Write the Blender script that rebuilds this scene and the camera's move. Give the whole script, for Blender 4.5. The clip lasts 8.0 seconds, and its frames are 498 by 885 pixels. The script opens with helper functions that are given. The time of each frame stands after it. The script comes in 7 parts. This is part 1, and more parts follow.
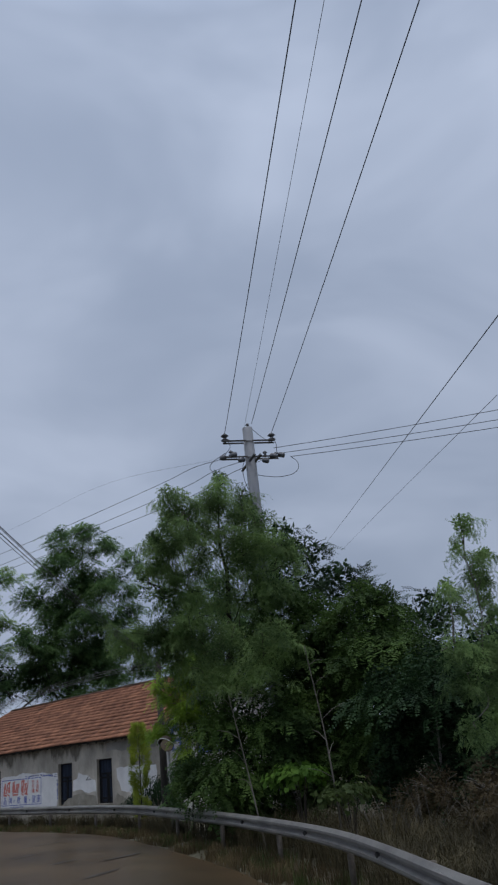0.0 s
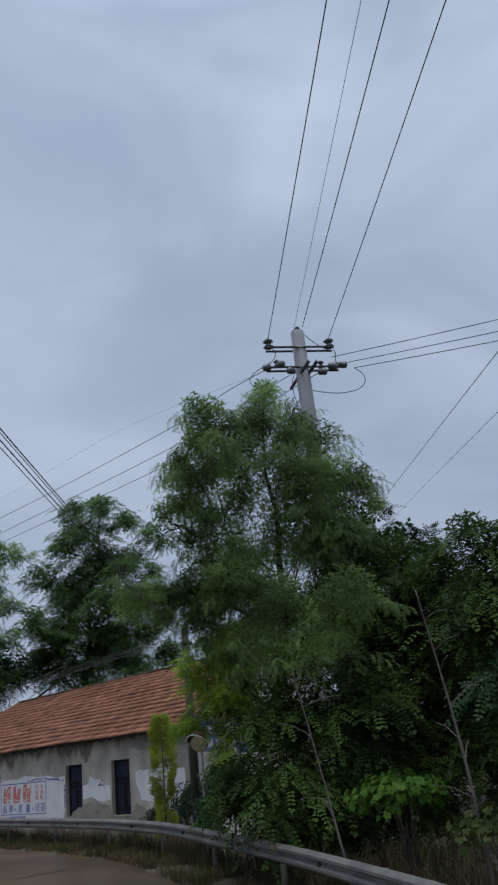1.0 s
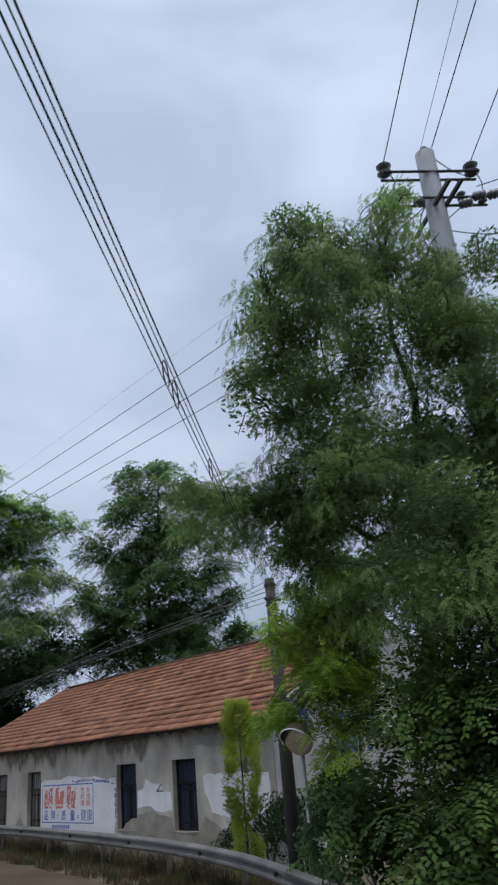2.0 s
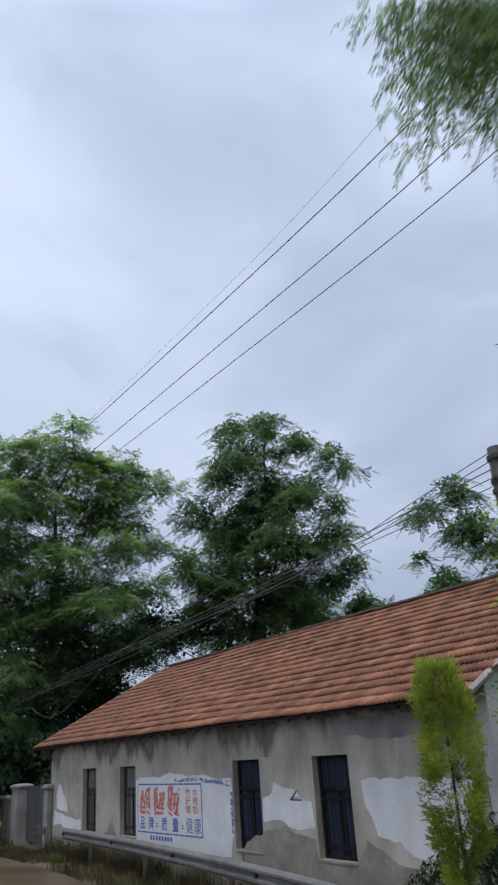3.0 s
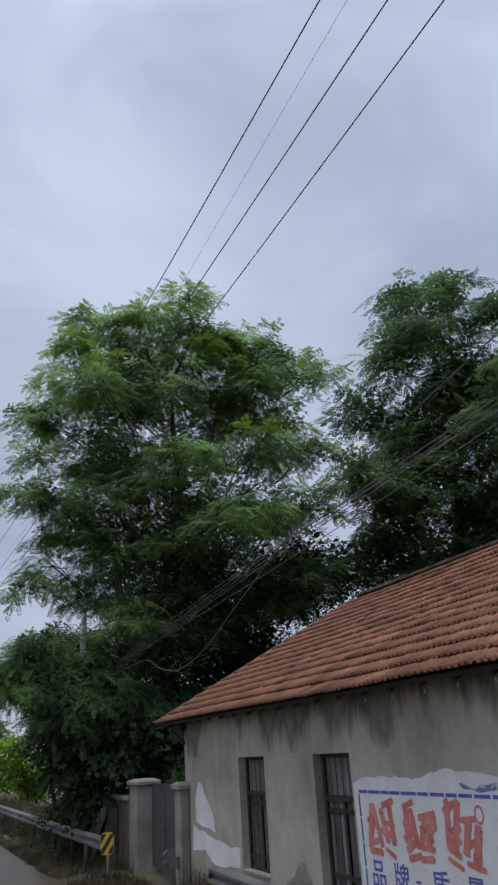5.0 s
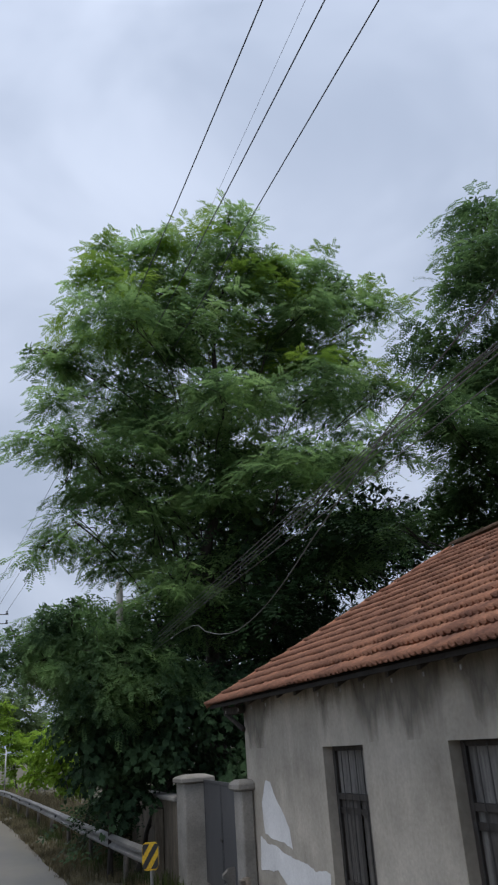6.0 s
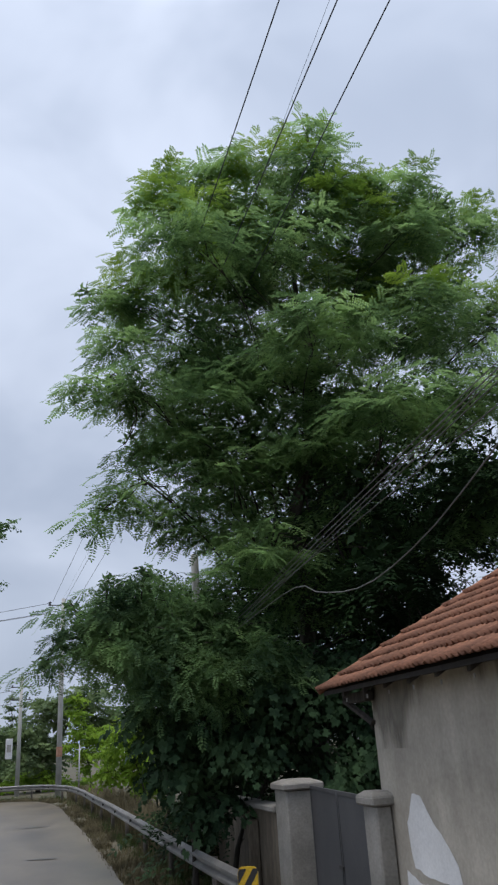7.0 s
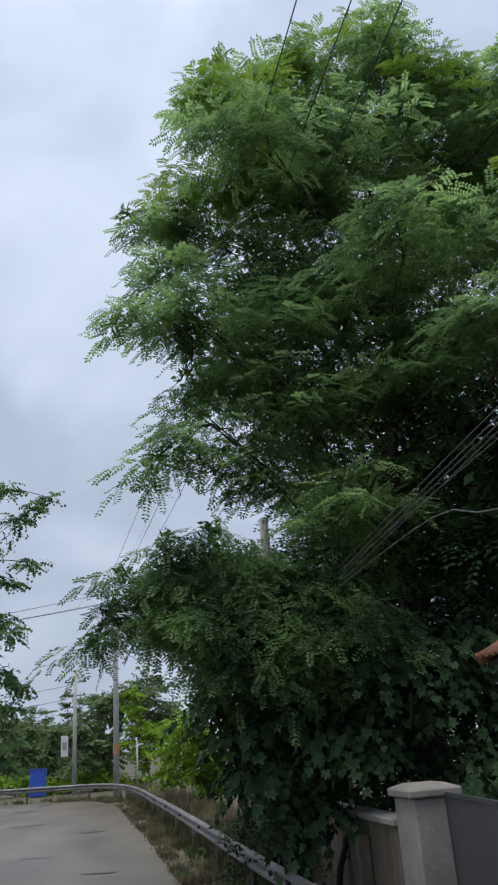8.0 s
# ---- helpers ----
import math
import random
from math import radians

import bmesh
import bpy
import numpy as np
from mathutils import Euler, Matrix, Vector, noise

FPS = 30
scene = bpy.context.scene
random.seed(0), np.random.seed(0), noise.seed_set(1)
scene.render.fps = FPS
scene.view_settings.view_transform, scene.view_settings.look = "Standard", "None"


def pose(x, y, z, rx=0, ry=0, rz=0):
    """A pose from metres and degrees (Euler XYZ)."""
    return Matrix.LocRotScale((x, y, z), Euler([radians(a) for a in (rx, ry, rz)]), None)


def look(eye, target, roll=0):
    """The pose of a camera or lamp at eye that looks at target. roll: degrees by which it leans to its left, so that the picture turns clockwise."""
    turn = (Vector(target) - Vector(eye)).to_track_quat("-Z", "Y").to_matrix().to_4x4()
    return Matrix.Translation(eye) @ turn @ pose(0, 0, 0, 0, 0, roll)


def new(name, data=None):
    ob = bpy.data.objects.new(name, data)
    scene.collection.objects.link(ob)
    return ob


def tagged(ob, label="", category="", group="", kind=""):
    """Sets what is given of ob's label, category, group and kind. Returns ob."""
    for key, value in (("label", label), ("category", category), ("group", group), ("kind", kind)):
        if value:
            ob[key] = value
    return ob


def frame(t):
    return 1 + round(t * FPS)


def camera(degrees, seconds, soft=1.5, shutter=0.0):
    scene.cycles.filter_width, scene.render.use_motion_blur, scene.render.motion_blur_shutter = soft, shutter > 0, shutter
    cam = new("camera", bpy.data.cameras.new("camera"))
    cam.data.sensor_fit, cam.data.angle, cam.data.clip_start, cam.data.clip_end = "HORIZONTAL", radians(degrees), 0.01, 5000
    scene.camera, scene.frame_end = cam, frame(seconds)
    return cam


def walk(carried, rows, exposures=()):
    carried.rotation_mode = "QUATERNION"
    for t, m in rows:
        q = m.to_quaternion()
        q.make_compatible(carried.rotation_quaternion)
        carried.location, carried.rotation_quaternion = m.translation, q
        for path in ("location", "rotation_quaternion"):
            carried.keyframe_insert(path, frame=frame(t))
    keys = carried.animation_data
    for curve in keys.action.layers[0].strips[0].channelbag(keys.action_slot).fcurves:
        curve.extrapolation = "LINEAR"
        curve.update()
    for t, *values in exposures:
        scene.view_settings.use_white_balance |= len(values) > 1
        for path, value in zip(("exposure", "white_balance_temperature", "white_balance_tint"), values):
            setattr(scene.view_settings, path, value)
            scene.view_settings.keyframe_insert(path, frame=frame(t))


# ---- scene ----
cam = camera(36.1, 8.0, 2.2, 0.12)
PATH = [
    (0, (-0.322, 1.066, 2.21), (1.061, 2.304, 2.955), -6.3),
    (0.5, (1.998, 3.789, 2.27), (3.374, 5.036, 3.011), -6.5),
    (1, (4.03, 6.407, 2.415), (5.373, 7.69, 3.156), -6.3),
    (2.5, (9.774, 14.839, 2.649), (10.912, 16.305, 3.396), -4.6),
    (3, (11.253, 17.924, 2.67), (12.281, 19.466, 3.421), -3.9),
    (3.5, (12.549, 21.021, 2.704), (13.482, 22.622, 3.457), -3.7),
    (4, (13.679, 24.104, 2.666), (14.52, 25.754, 3.42), -3.6),
    (4.5, (14.496, 26.796, 2.661), (15.292, 28.471, 3.409), -3.6),
    (6, (16.252, 32.984, 2.626), (16.921, 34.72, 3.359), -4.0),
    (6.5, (16.605, 34.802, 2.717), (17.202, 36.568, 3.44), -4.4),
    (7, (16.726, 36.396, 2.7), (17.235, 38.186, 3.434), -3.7),
    (7.5, (16.785, 38.019, 2.728), (17.224, 39.828, 3.461), -3.8),
    (8, (16.845, 39.628, 2.737), (17.24, 41.447, 3.468), -4.3),
]
EXPOSURES = [(0.0, -0.39, 6500, 10), (1.2, -0.2, 6500, 10), (2.5, 0.2, 6650, 10), (3.0, 0.2, 6600, 10), (3.5, 0.1, 6600, 10), (4.0, -0.02, 6600, 10), (4.7, -0.12, 6650, 10), (6.0, 0.12, 6750, 10), (6.5, 0.2, 6850, 10), (8.0, 0.22, 6850, 10)]
walk(cam, [(t, look(eye, target, roll)) for t, eye, target, roll in PATH], EXPOSURES)

from collections import defaultdict

# ---------------------------------------------------------------- world, sun
world = bpy.data.worlds.new("overcast_sky")
scene.world = world
world.use_nodes = True
wn, wl = world.node_tree.nodes, world.node_tree.links
wn.clear()
w_out = wn.new("ShaderNodeOutputWorld")
w_bg = wn.new("ShaderNodeBackground")
w_sky = wn.new("ShaderNodeTexSky")
w_sky.sky_type, w_sky.sun_disc = "NISHITA", False
w_sky.sun_elevation, w_sky.sun_rotation = radians(78), radians(228)
w_gain = wn.new("ShaderNodeMix")
w_gain.data_type, w_gain.blend_type = "RGBA", "MULTIPLY"
w_gain.inputs[0].default_value = 1.0
wl.new(w_sky.outputs[0], w_gain.inputs[6])
w_gain.inputs[7].default_value = (0.1, 0.1, 0.1, 1)
w_co = wn.new("ShaderNodeTexCoord")
w_map = wn.new("ShaderNodeMapping")
w_map.inputs["Scale"].default_value = (1.0, 1.0, 1.9)
w_map.inputs["Location"].default_value = (0.35, 0.1, 0.0)
w_noise = wn.new("ShaderNodeTexNoise")
w_noise.inputs["Scale"].default_value = 2.6
w_noise.inputs["Detail"].default_value = 4.0
w_noise.inputs["Roughness"].default_value = 0.45
w_noise.inputs["Distortion"].default_value = 0.5
w_ramp = wn.new("ShaderNodeValToRGB")
w_ramp.color_ramp.interpolation = "EASE"
w_ramp.color_ramp.elements[0].position, w_ramp.color_ramp.elements[0].color = 0.32, (0.37, 0.445, 0.595, 1)
w_ramp.color_ramp.elements[1].position, w_ramp.color_ramp.elements[1].color = 0.72, (0.56, 0.645, 0.82, 1)
w_mix = wn.new("ShaderNodeMix")
w_mix.data_type = "RGBA"
w_mix.inputs[0].default_value = 0.94
wl.new(w_co.outputs["Generated"], w_map.inputs["Vector"])
wl.new(w_map.outputs[0], w_noise.inputs["Vector"])
wl.new(w_noise.outputs["Fac"], w_ramp.inputs[0])
wl.new(w_gain.outputs[2], w_mix.inputs[6])
wl.new(w_ramp.outputs[0], w_mix.inputs[7])
w_sep = wn.new("ShaderNodeSeparateXYZ")
wl.new(w_co.outputs["Generated"], w_sep.inputs[0])
w_rise = wn.new("ShaderNodeMapRange")
w_rise.inputs[1].default_value, w_rise.inputs[2].default_value = 0.1, 0.8
w_rise.inputs[3].default_value, w_rise.inputs[4].default_value = 0.93, 1.22
wl.new(w_sep.outputs["Z"], w_rise.inputs[0])
# overcast skies are brightest overhead
w_zenith = wn.new("ShaderNodeMapRange")
w_zenith.inputs[1].default_value, w_zenith.inputs[2].default_value = 0.78, 1.0
w_zenith.inputs[3].default_value, w_zenith.inputs[4].default_value = 0.0, 2.4
wl.new(w_sep.outputs["Z"], w_zenith.inputs[0])
w_total = wn.new("ShaderNodeMath")
w_total.operation = "ADD"
wl.new(w_rise.outputs[0], w_total.inputs[0])
wl.new(w_zenith.outputs[0], w_total.inputs[1])
w_tone = wn.new("ShaderNodeVectorMath")
w_tone.operation = "SCALE"
wl.new(w_mix.outputs[2], w_tone.inputs[0])
wl.new(w_total.outputs[0], w_tone.inputs["Scale"])
wl.new(w_tone.outputs[0], w_bg.inputs["Color"])
w_bg.inputs["Strength"].default_value = 1.0
wl.new(w_bg.outputs[0], w_out.inputs["Surface"])

sun_data = bpy.data.lights.new("veiled_sun", "SUN")
sun_data.energy, sun_data.angle, sun_data.color = 1.7, radians(40), (1.0, 0.93, 0.84)
sun = new("veiled_sun", sun_data)
sun.matrix_world = look((0, 0, 60), (9, 8, 0))


# ---------------------------------------------------------------- materials
def mat(name, base, second, rough=0.8, metal=0.0, scale=3.0, fine=40.0, bump=0.15, grain=0.25, stretch=(1, 1, 1), per=0.0):
    """Two tones mixed by a broad noise, a fine grain over them, and a relief."""
    m = bpy.data.materials.new(name)
    m.use_nodes = True
    nt = m.node_tree
    b = nt.nodes["Principled BSDF"]
    co = nt.nodes.new("ShaderNodeTexCoord")
    mp = nt.nodes.new("ShaderNodeMapping")
    mp.inputs["Scale"].default_value = stretch
    nt.links.new(co.outputs["Object"], mp.inputs["Vector"])
    n1 = nt.nodes.new("ShaderNodeTexNoise")
    n1.inputs["Scale"].default_value, n1.inputs["Detail"].default_value, n1.inputs["Roughness"].default_value = scale, 6, 0.6
    n2 = nt.nodes.new("ShaderNodeTexNoise")
    n2.inputs["Scale"].default_value, n2.inputs["Detail"].default_value = fine, 4
    for n in (n1, n2):
        nt.links.new(mp.outputs[0], n.inputs["Vector"])
    r = nt.nodes.new("ShaderNodeValToRGB")
    r.color_ramp.elements[0].position, r.color_ramp.elements[0].color = 0.32, (*base, 1)
    r.color_ramp.elements[1].position, r.color_ramp.elements[1].color = 0.68, (*second, 1)
    nt.links.new(n1.outputs["Fac"], r.inputs[0])
    hs = nt.nodes.new("ShaderNodeHueSaturation")
    mr = nt.nodes.new("ShaderNodeMapRange")
    mr.inputs[1].default_value, mr.inputs[2].default_value = 0.25, 0.75
    mr.inputs[3].default_value, mr.inputs[4].default_value = 1 - grain, 1 + grain
    nt.links.new(n2.outputs["Fac"], mr.inputs[0])
    nt.links.new(r.outputs[0], hs.inputs["Color"])
    if per:
        oi = nt.nodes.new("ShaderNodeObjectInfo")
        ge = nt.nodes.new("ShaderNodeNewGeometry")
        add = nt.nodes.new("ShaderNodeMath")
        add.operation = "ADD"
        nt.links.new(oi.outputs["Random"], add.inputs[0])
        nt.links.new(ge.outputs["Random Per Island"], add.inputs[1])
        fr = nt.nodes.new("ShaderNodeMath")
        fr.operation = "FRACT"
        nt.links.new(add.outputs[0], fr.inputs[0])
        m2 = nt.nodes.new("ShaderNodeMapRange")
        m2.inputs[3].default_value, m2.inputs[4].default_value = 1 - per, 1 + per
        nt.links.new(fr.outputs[0], m2.inputs[0])
        mul = nt.nodes.new("ShaderNodeMath")
        mul.operation = "MULTIPLY"
        nt.links.new(mr.outputs[0], mul.inputs[0])
        nt.links.new(m2.outputs[0], mul.inputs[1])
        nt.links.new(mul.outputs[0], hs.inputs["Value"])
    else:
        nt.links.new(mr.outputs[0], hs.inputs["Value"])
    nt.links.new(hs.outputs[0], b.inputs["Base Color"])
    b.inputs["Roughness"].default_value, b.inputs["Metallic"].default_value = rough, metal
    bp = nt.nodes.new("ShaderNodeBump")
    bp.inputs["Strength"].default_value, bp.inputs["Distance"].default_value = bump, 0.02
    nt.links.new(n2.outputs["Fac"], bp.inputs["Height"])
    nt.links.new(bp.outputs[0], b.inputs["Normal"])
    return m


def leaf_mat(name, dark, light, glow=0.4):
    """Foliage: tone by clump and by leaf, with some light let through."""
    m = bpy.data.materials.new(name)
    m.use_nodes = True
    nt = m.node_tree
    b = nt.nodes["Principled BSDF"]
    out = nt.nodes["Material Output"]
    co = nt.nodes.new("ShaderNodeTexCoord")
    n1 = nt.nodes.new("ShaderNodeTexNoise")
    n1.inputs["Scale"].default_value, n1.inputs["Detail"].default_value = 0.9, 4
    nt.links.new(co.outputs["Object"], n1.inputs["Vector"])
    ge = nt.nodes.new("ShaderNodeNewGeometry")
    m1 = nt.nodes.new("ShaderNodeMapRange")
    m1.inputs[1].default_value, m1.inputs[2].default_value = 0.41, 0.62
    m1.inputs[3].default_value, m1.inputs[4].default_value = 0.0, 0.75
    nt.links.new(n1.outputs["Fac"], m1.inputs[0])
    ad = nt.nodes.new("ShaderNodeMath")
    ad.operation = "MULTIPLY_ADD"
    ad.inputs[1].default_value = 0.3
    nt.links.new(ge.outputs["Random Per Island"], ad.inputs[0])
    nt.links.new(m1.outputs[0], ad.inputs[2])
    mx = nt.nodes.new("ShaderNodeMix")
    mx.data_type = "RGBA"
    nt.links.new(ad.outputs[0], mx.inputs[0])
    mx.inputs[6].default_value, mx.inputs[7].default_value = (*dark, 1), (*light, 1)
    nt.links.new(mx.outputs[2], b.inputs["Base Color"])
    b.inputs["Roughness"].default_value = 0.55
    b.inputs["Specular IOR Level"].default_value = 0.08
    tr = nt.nodes.new("ShaderNodeBsdfTranslucent")
    nt.links.new(mx.outputs[2], tr.inputs["Color"])
    ms = nt.nodes.new("ShaderNodeMixShader")
    ms.inputs[0].default_value = glow
    nt.links.new(b.outputs[0], ms.inputs[1])
    nt.links.new(tr.outputs[0], ms.inputs[2])
    nt.links.new(ms.outputs[0], out.inputs["Surface"])
    return m


M_ROAD = mat("wet_concrete_road", (0.036, 0.028, 0.018), (0.095, 0.077, 0.053), 0.36, 0, 0.5, 30, 0.12, 0.18, (1, 0.5, 1))
M_ROAD.node_tree.nodes["Principled BSDF"].inputs["Specular IOR Level"].default_value = 0.5


def cleaner_ahead(m, y0, y1, muddy, clean):
    """Tints a road from muddy to washed-off concrete along its length."""
    nt = m.node_tree
    slot = nt.nodes["Principled BSDF"].inputs["Base Color"]
    was = slot.links[0].from_socket
    geo, sep = nt.nodes.new("ShaderNodeNewGeometry"), nt.nodes.new("ShaderNodeSeparateXYZ")
    patch, add, span = nt.nodes.new("ShaderNodeTexNoise"), nt.nodes.new("ShaderNodeMath"), nt.nodes.new("ShaderNodeMapRange")
    tint, mul = nt.nodes.new("ShaderNodeMix"), nt.nodes.new("ShaderNodeMix")
    patch.inputs["Scale"].default_value = 0.35
    patch.inputs["Detail"].default_value = 5
    add.operation = "MULTIPLY_ADD"
    add.inputs[1].default_value = 22.0
    span.inputs["From Min"].default_value, span.inputs["From Max"].default_value = y0 + 11, y1 + 11
    tint.data_type = mul.data_type = "RGBA"
    mul.blend_type = "MULTIPLY"
    mul.inputs[0].default_value = 1.0
    tint.inputs[6].default_value, tint.inputs[7].default_value = (*muddy, 1), (*clean, 1)
    nt.links.new(geo.outputs["Position"], sep.inputs[0])
    nt.links.new(geo.outputs["Position"], patch.inputs["Vector"])
    nt.links.new(patch.outputs["Fac"], add.inputs[0])
    nt.links.new(sep.outputs["Y"], add.inputs[2])
    nt.links.new(add.outputs[0], span.inputs["Value"])
    nt.links.new(span.outputs[0], tint.inputs[0])
    nt.links.new(was, mul.inputs[6])
    nt.links.new(tint.outputs[2], mul.inputs[7])
    nt.links.new(mul.outputs[2], slot)


cleaner_ahead(M_ROAD, 28.0, 50.0, (0.92, 0.73, 0.47), (1.45, 1.4, 1.26))
M_WETROAD = mat("puddle_water", (0.03, 0.026, 0.02), (0.05, 0.044, 0.036), 0.3, 0, 2, 20, 0.02, 0.1)
M_SOIL = mat("damp_soil", (0.05, 0.052, 0.028), (0.1, 0.083, 0.054), 0.95, 0, 0.6, 18, 0.6, 0.35)
M_PLASTER = mat("old_cement_plaster", (0.295, 0.266, 0.22), (0.565, 0.515, 0.435), 0.92, 0, 0.8, 22, 0.25, 0.1, (1, 1.0, 0.85))


def streak(m, low=0.8, high=1.04):
    """Rain streaks that run down a wall."""
    nt = m.node_tree
    b = nt.nodes["Principled BSDF"]
    src = b.inputs["Base Color"].links[0].from_socket
    co = nt.nodes.new("ShaderNodeTexCoord")
    mp = nt.nodes.new("ShaderNodeMapping")
    mp.inputs["Scale"].default_value = (1.0, 1.5, 0.3)
    nt.links.new(co.outputs["Object"], mp.inputs["Vector"])
    n = nt.nodes.new("ShaderNodeTexNoise")
    n.inputs["Scale"].default_value, n.inputs["Detail"].default_value, n.inputs["Roughness"].default_value = 1.6, 5, 0.62
    nt.links.new(mp.outputs[0], n.inputs["Vector"])
    mr = nt.nodes.new("ShaderNodeMapRange")
    mr.inputs[1].default_value, mr.inputs[2].default_value = 0.36, 0.62
    mr.inputs[3].default_value, mr.inputs[4].default_value = low, high
    nt.links.new(n.outputs["Fac"], mr.inputs[0])
    hs = nt.nodes.new("ShaderNodeHueSaturation")
    nt.links.new(src, hs.inputs["Color"])
    nt.links.new(mr.outputs[0], hs.inputs["Value"])
    nt.links.new(hs.outputs[0], b.inputs["Base Color"])


streak(M_PLASTER, 0.88, 1.03)
# Water stain colour that also carries painted shade under the eave
M_STAIN_SHADE = mat("stain_and_eave_shade", (0.14, 0.125, 0.102), (0.3, 0.272, 0.228), 0.92, 0, 2.5, 25, 0.2, 0.2, (1, 1.5, 0.4))


def worn_thin(m, scale, lo, hi, stretch, most=1.0):
    """A coat that has worn away in patches, so that the ground shows through."""
    nt = m.node_tree
    b = nt.nodes["Principled BSDF"]
    co, mp, n, mr = [nt.nodes.new("ShaderNode" + k) for k in ("TexCoord", "Mapping", "TexNoise", "MapRange")]
    mp.inputs["Scale"].default_value = stretch
    n.inputs["Scale"].default_value, n.inputs["Detail"].default_value = scale, 5
    mr.inputs[1].default_value, mr.inputs[2].default_value, mr.inputs[4].default_value = lo, hi, most
    nt.links.new(co.outputs["Object"], mp.inputs["Vector"])
    nt.links.new(mp.outputs[0], n.inputs["Vector"])
    nt.links.new(n.outputs["Fac"], mr.inputs[0])
    nt.links.new(mr.outputs[0], b.inputs["Alpha"])


M_PALE = mat("pale_dusty_boards", (0.12, 0.115, 0.108), (0.27, 0.255, 0.235), 0.85, 0, 4, 30, 0.3, 0.3, (1, 8, 0.6), 0.3)
M_GABLE = mat("worn_limewash", (0.35, 0.34, 0.325), (0.58, 0.57, 0.55), 0.92, 0, 1.0, 24, 0.2, 0.14, (1, 1.1, 0.6))
M_DAMP = mat("damp_stained_plaster", (0.2, 0.18, 0.14), (0.35, 0.325, 0.265), 0.9, 0, 2.0, 25, 0.3, 0.2)
M_WHITE = mat("whitewashed_plaster", (0.63, 0.625, 0.615), (0.79, 0.785, 0.775), 0.9, 0, 1.5, 28, 0.15, 0.07)
M_RED = mat("faded_red_paint", (0.55, 0.12, 0.09), (0.66, 0.28, 0.24), 0.85, 0, 4, 30, 0.05, 0.12)
M_BLUE = mat("faded_blue_paint", (0.06, 0.085, 0.34), (0.13, 0.16, 0.44), 0.85, 0, 4, 30, 0.05, 0.15)
M_SMEAR = mat("thin_blue_wash", (0.12, 0.15, 0.42), (0.25, 0.28, 0.5), 0.85, 0, 4, 30, 0.05, 0.15)
worn_thin(M_SMEAR, 5.0, 0.42, 0.6, (1, 1, 2))
worn_thin(M_RED, 6.0, 0.22, 0.42, (1, 1, 1))
M_TILE = mat("weathered_clay_tile", (0.122, 0.052, 0.032), (0.32, 0.145, 0.083), 0.9, 0, 1.6, 30, 0.4, 0.3, (1, 1, 1), 0.2)
M_WOOD = mat("grey_weathered_wood", (0.028, 0.024, 0.021), (0.065, 0.056, 0.048), 0.85, 0, 3, 30, 0.4, 0.3, (1, 6, 0.5))
M_BLUEWOOD = mat("dark_blue_painted_boards", (0.012, 0.017, 0.028), (0.032, 0.043, 0.068), 0.75, 0, 3, 30, 0.3, 0.3, (1, 6, 0.5))
M_DARKFRAME = mat("blackened_window_timber", (0.009, 0.009, 0.01), (0.025, 0.024, 0.025), 0.85, 0, 3, 30, 0.3, 0.3, (1, 6, 0.5))
for m in (M_BLUEWOOD, M_DARKFRAME):
    m.node_tree.nodes["Principled BSDF"].inputs["Specular IOR Level"].default_value = 0.15
M_EAVE_DARK = mat("eave_timber_and_shade", (0.012, 0.01, 0.009), (0.032, 0.027, 0.022), 0.9, 0, 3, 25, 0.4, 0.3)
M_PLANK = mat("pale_window_boards", (0.038, 0.034, 0.03), (0.125, 0.114, 0.102), 0.85, 0, 4, 30, 0.3, 0.3, (1, 8, 0.6), 0.25)
M_STEEL = mat("galvanised_steel", (0.27, 0.265, 0.255), (0.43, 0.42, 0.4), 0.5, 0.4, 1.5, 30, 0.05, 0.12)
M_POST = mat("rusty_post", (0.07, 0.06, 0.05), (0.14, 0.12, 0.1), 0.75, 0.2, 4, 30, 0.2, 0.25)
M_IRON = mat("dark_iron", (0.05, 0.05, 0.05), (0.1, 0.095, 0.09), 0.6, 0.6, 6, 40, 0.1, 0.2)
M_GATE = mat("grey_painted_steel_gate", (0.062, 0.063, 0.067), (0.088, 0.089, 0.093), 0.55, 0.2, 1.2, 25, 0.08, 0.1)
M_CONCRETE = mat("grey_concrete", (0.19, 0.18, 0.162), (0.33, 0.312, 0.284), 0.9, 0, 1.4, 30, 0.25, 0.15)
M_POLE = mat("pale_grey_pole_concrete", (0.165, 0.18, 0.205), (0.235, 0.25, 0.275), 0.85, 0, 1.2, 30, 0.12, 0.08)
M_FARPOLE = mat("bleached_pole_concrete", (0.3, 0.305, 0.29), (0.42, 0.425, 0.405), 0.88, 0, 1.2, 30, 0.12, 0.08)
M_OLDPOLE = mat("dark_weathered_pole", (0.032, 0.028, 0.025), (0.066, 0.058, 0.051), 0.9, 0, 3, 30, 0.3, 0.25, (1, 1, 0.3))
M_CABLE = mat("black_cable", (0.018, 0.018, 0.02), (0.035, 0.035, 0.038), 0.6)
M_GREYCABLE = mat("faded_grey_cable", (0.075, 0.075, 0.078), (0.13, 0.13, 0.132), 0.6)
M_RIDGE = mat("mossy_ridge_clay", (0.06, 0.048, 0.034), (0.2, 0.125, 0.085), 0.95, 0, 3.0, 26, 0.4, 0.3)
M_MUDWALL = mat("mud_stained_cement", (0.07, 0.056, 0.04), (0.2, 0.168, 0.128), 0.95, 0, 1.6, 22, 0.35, 0.25, (1.6, 1.6, 0.35))
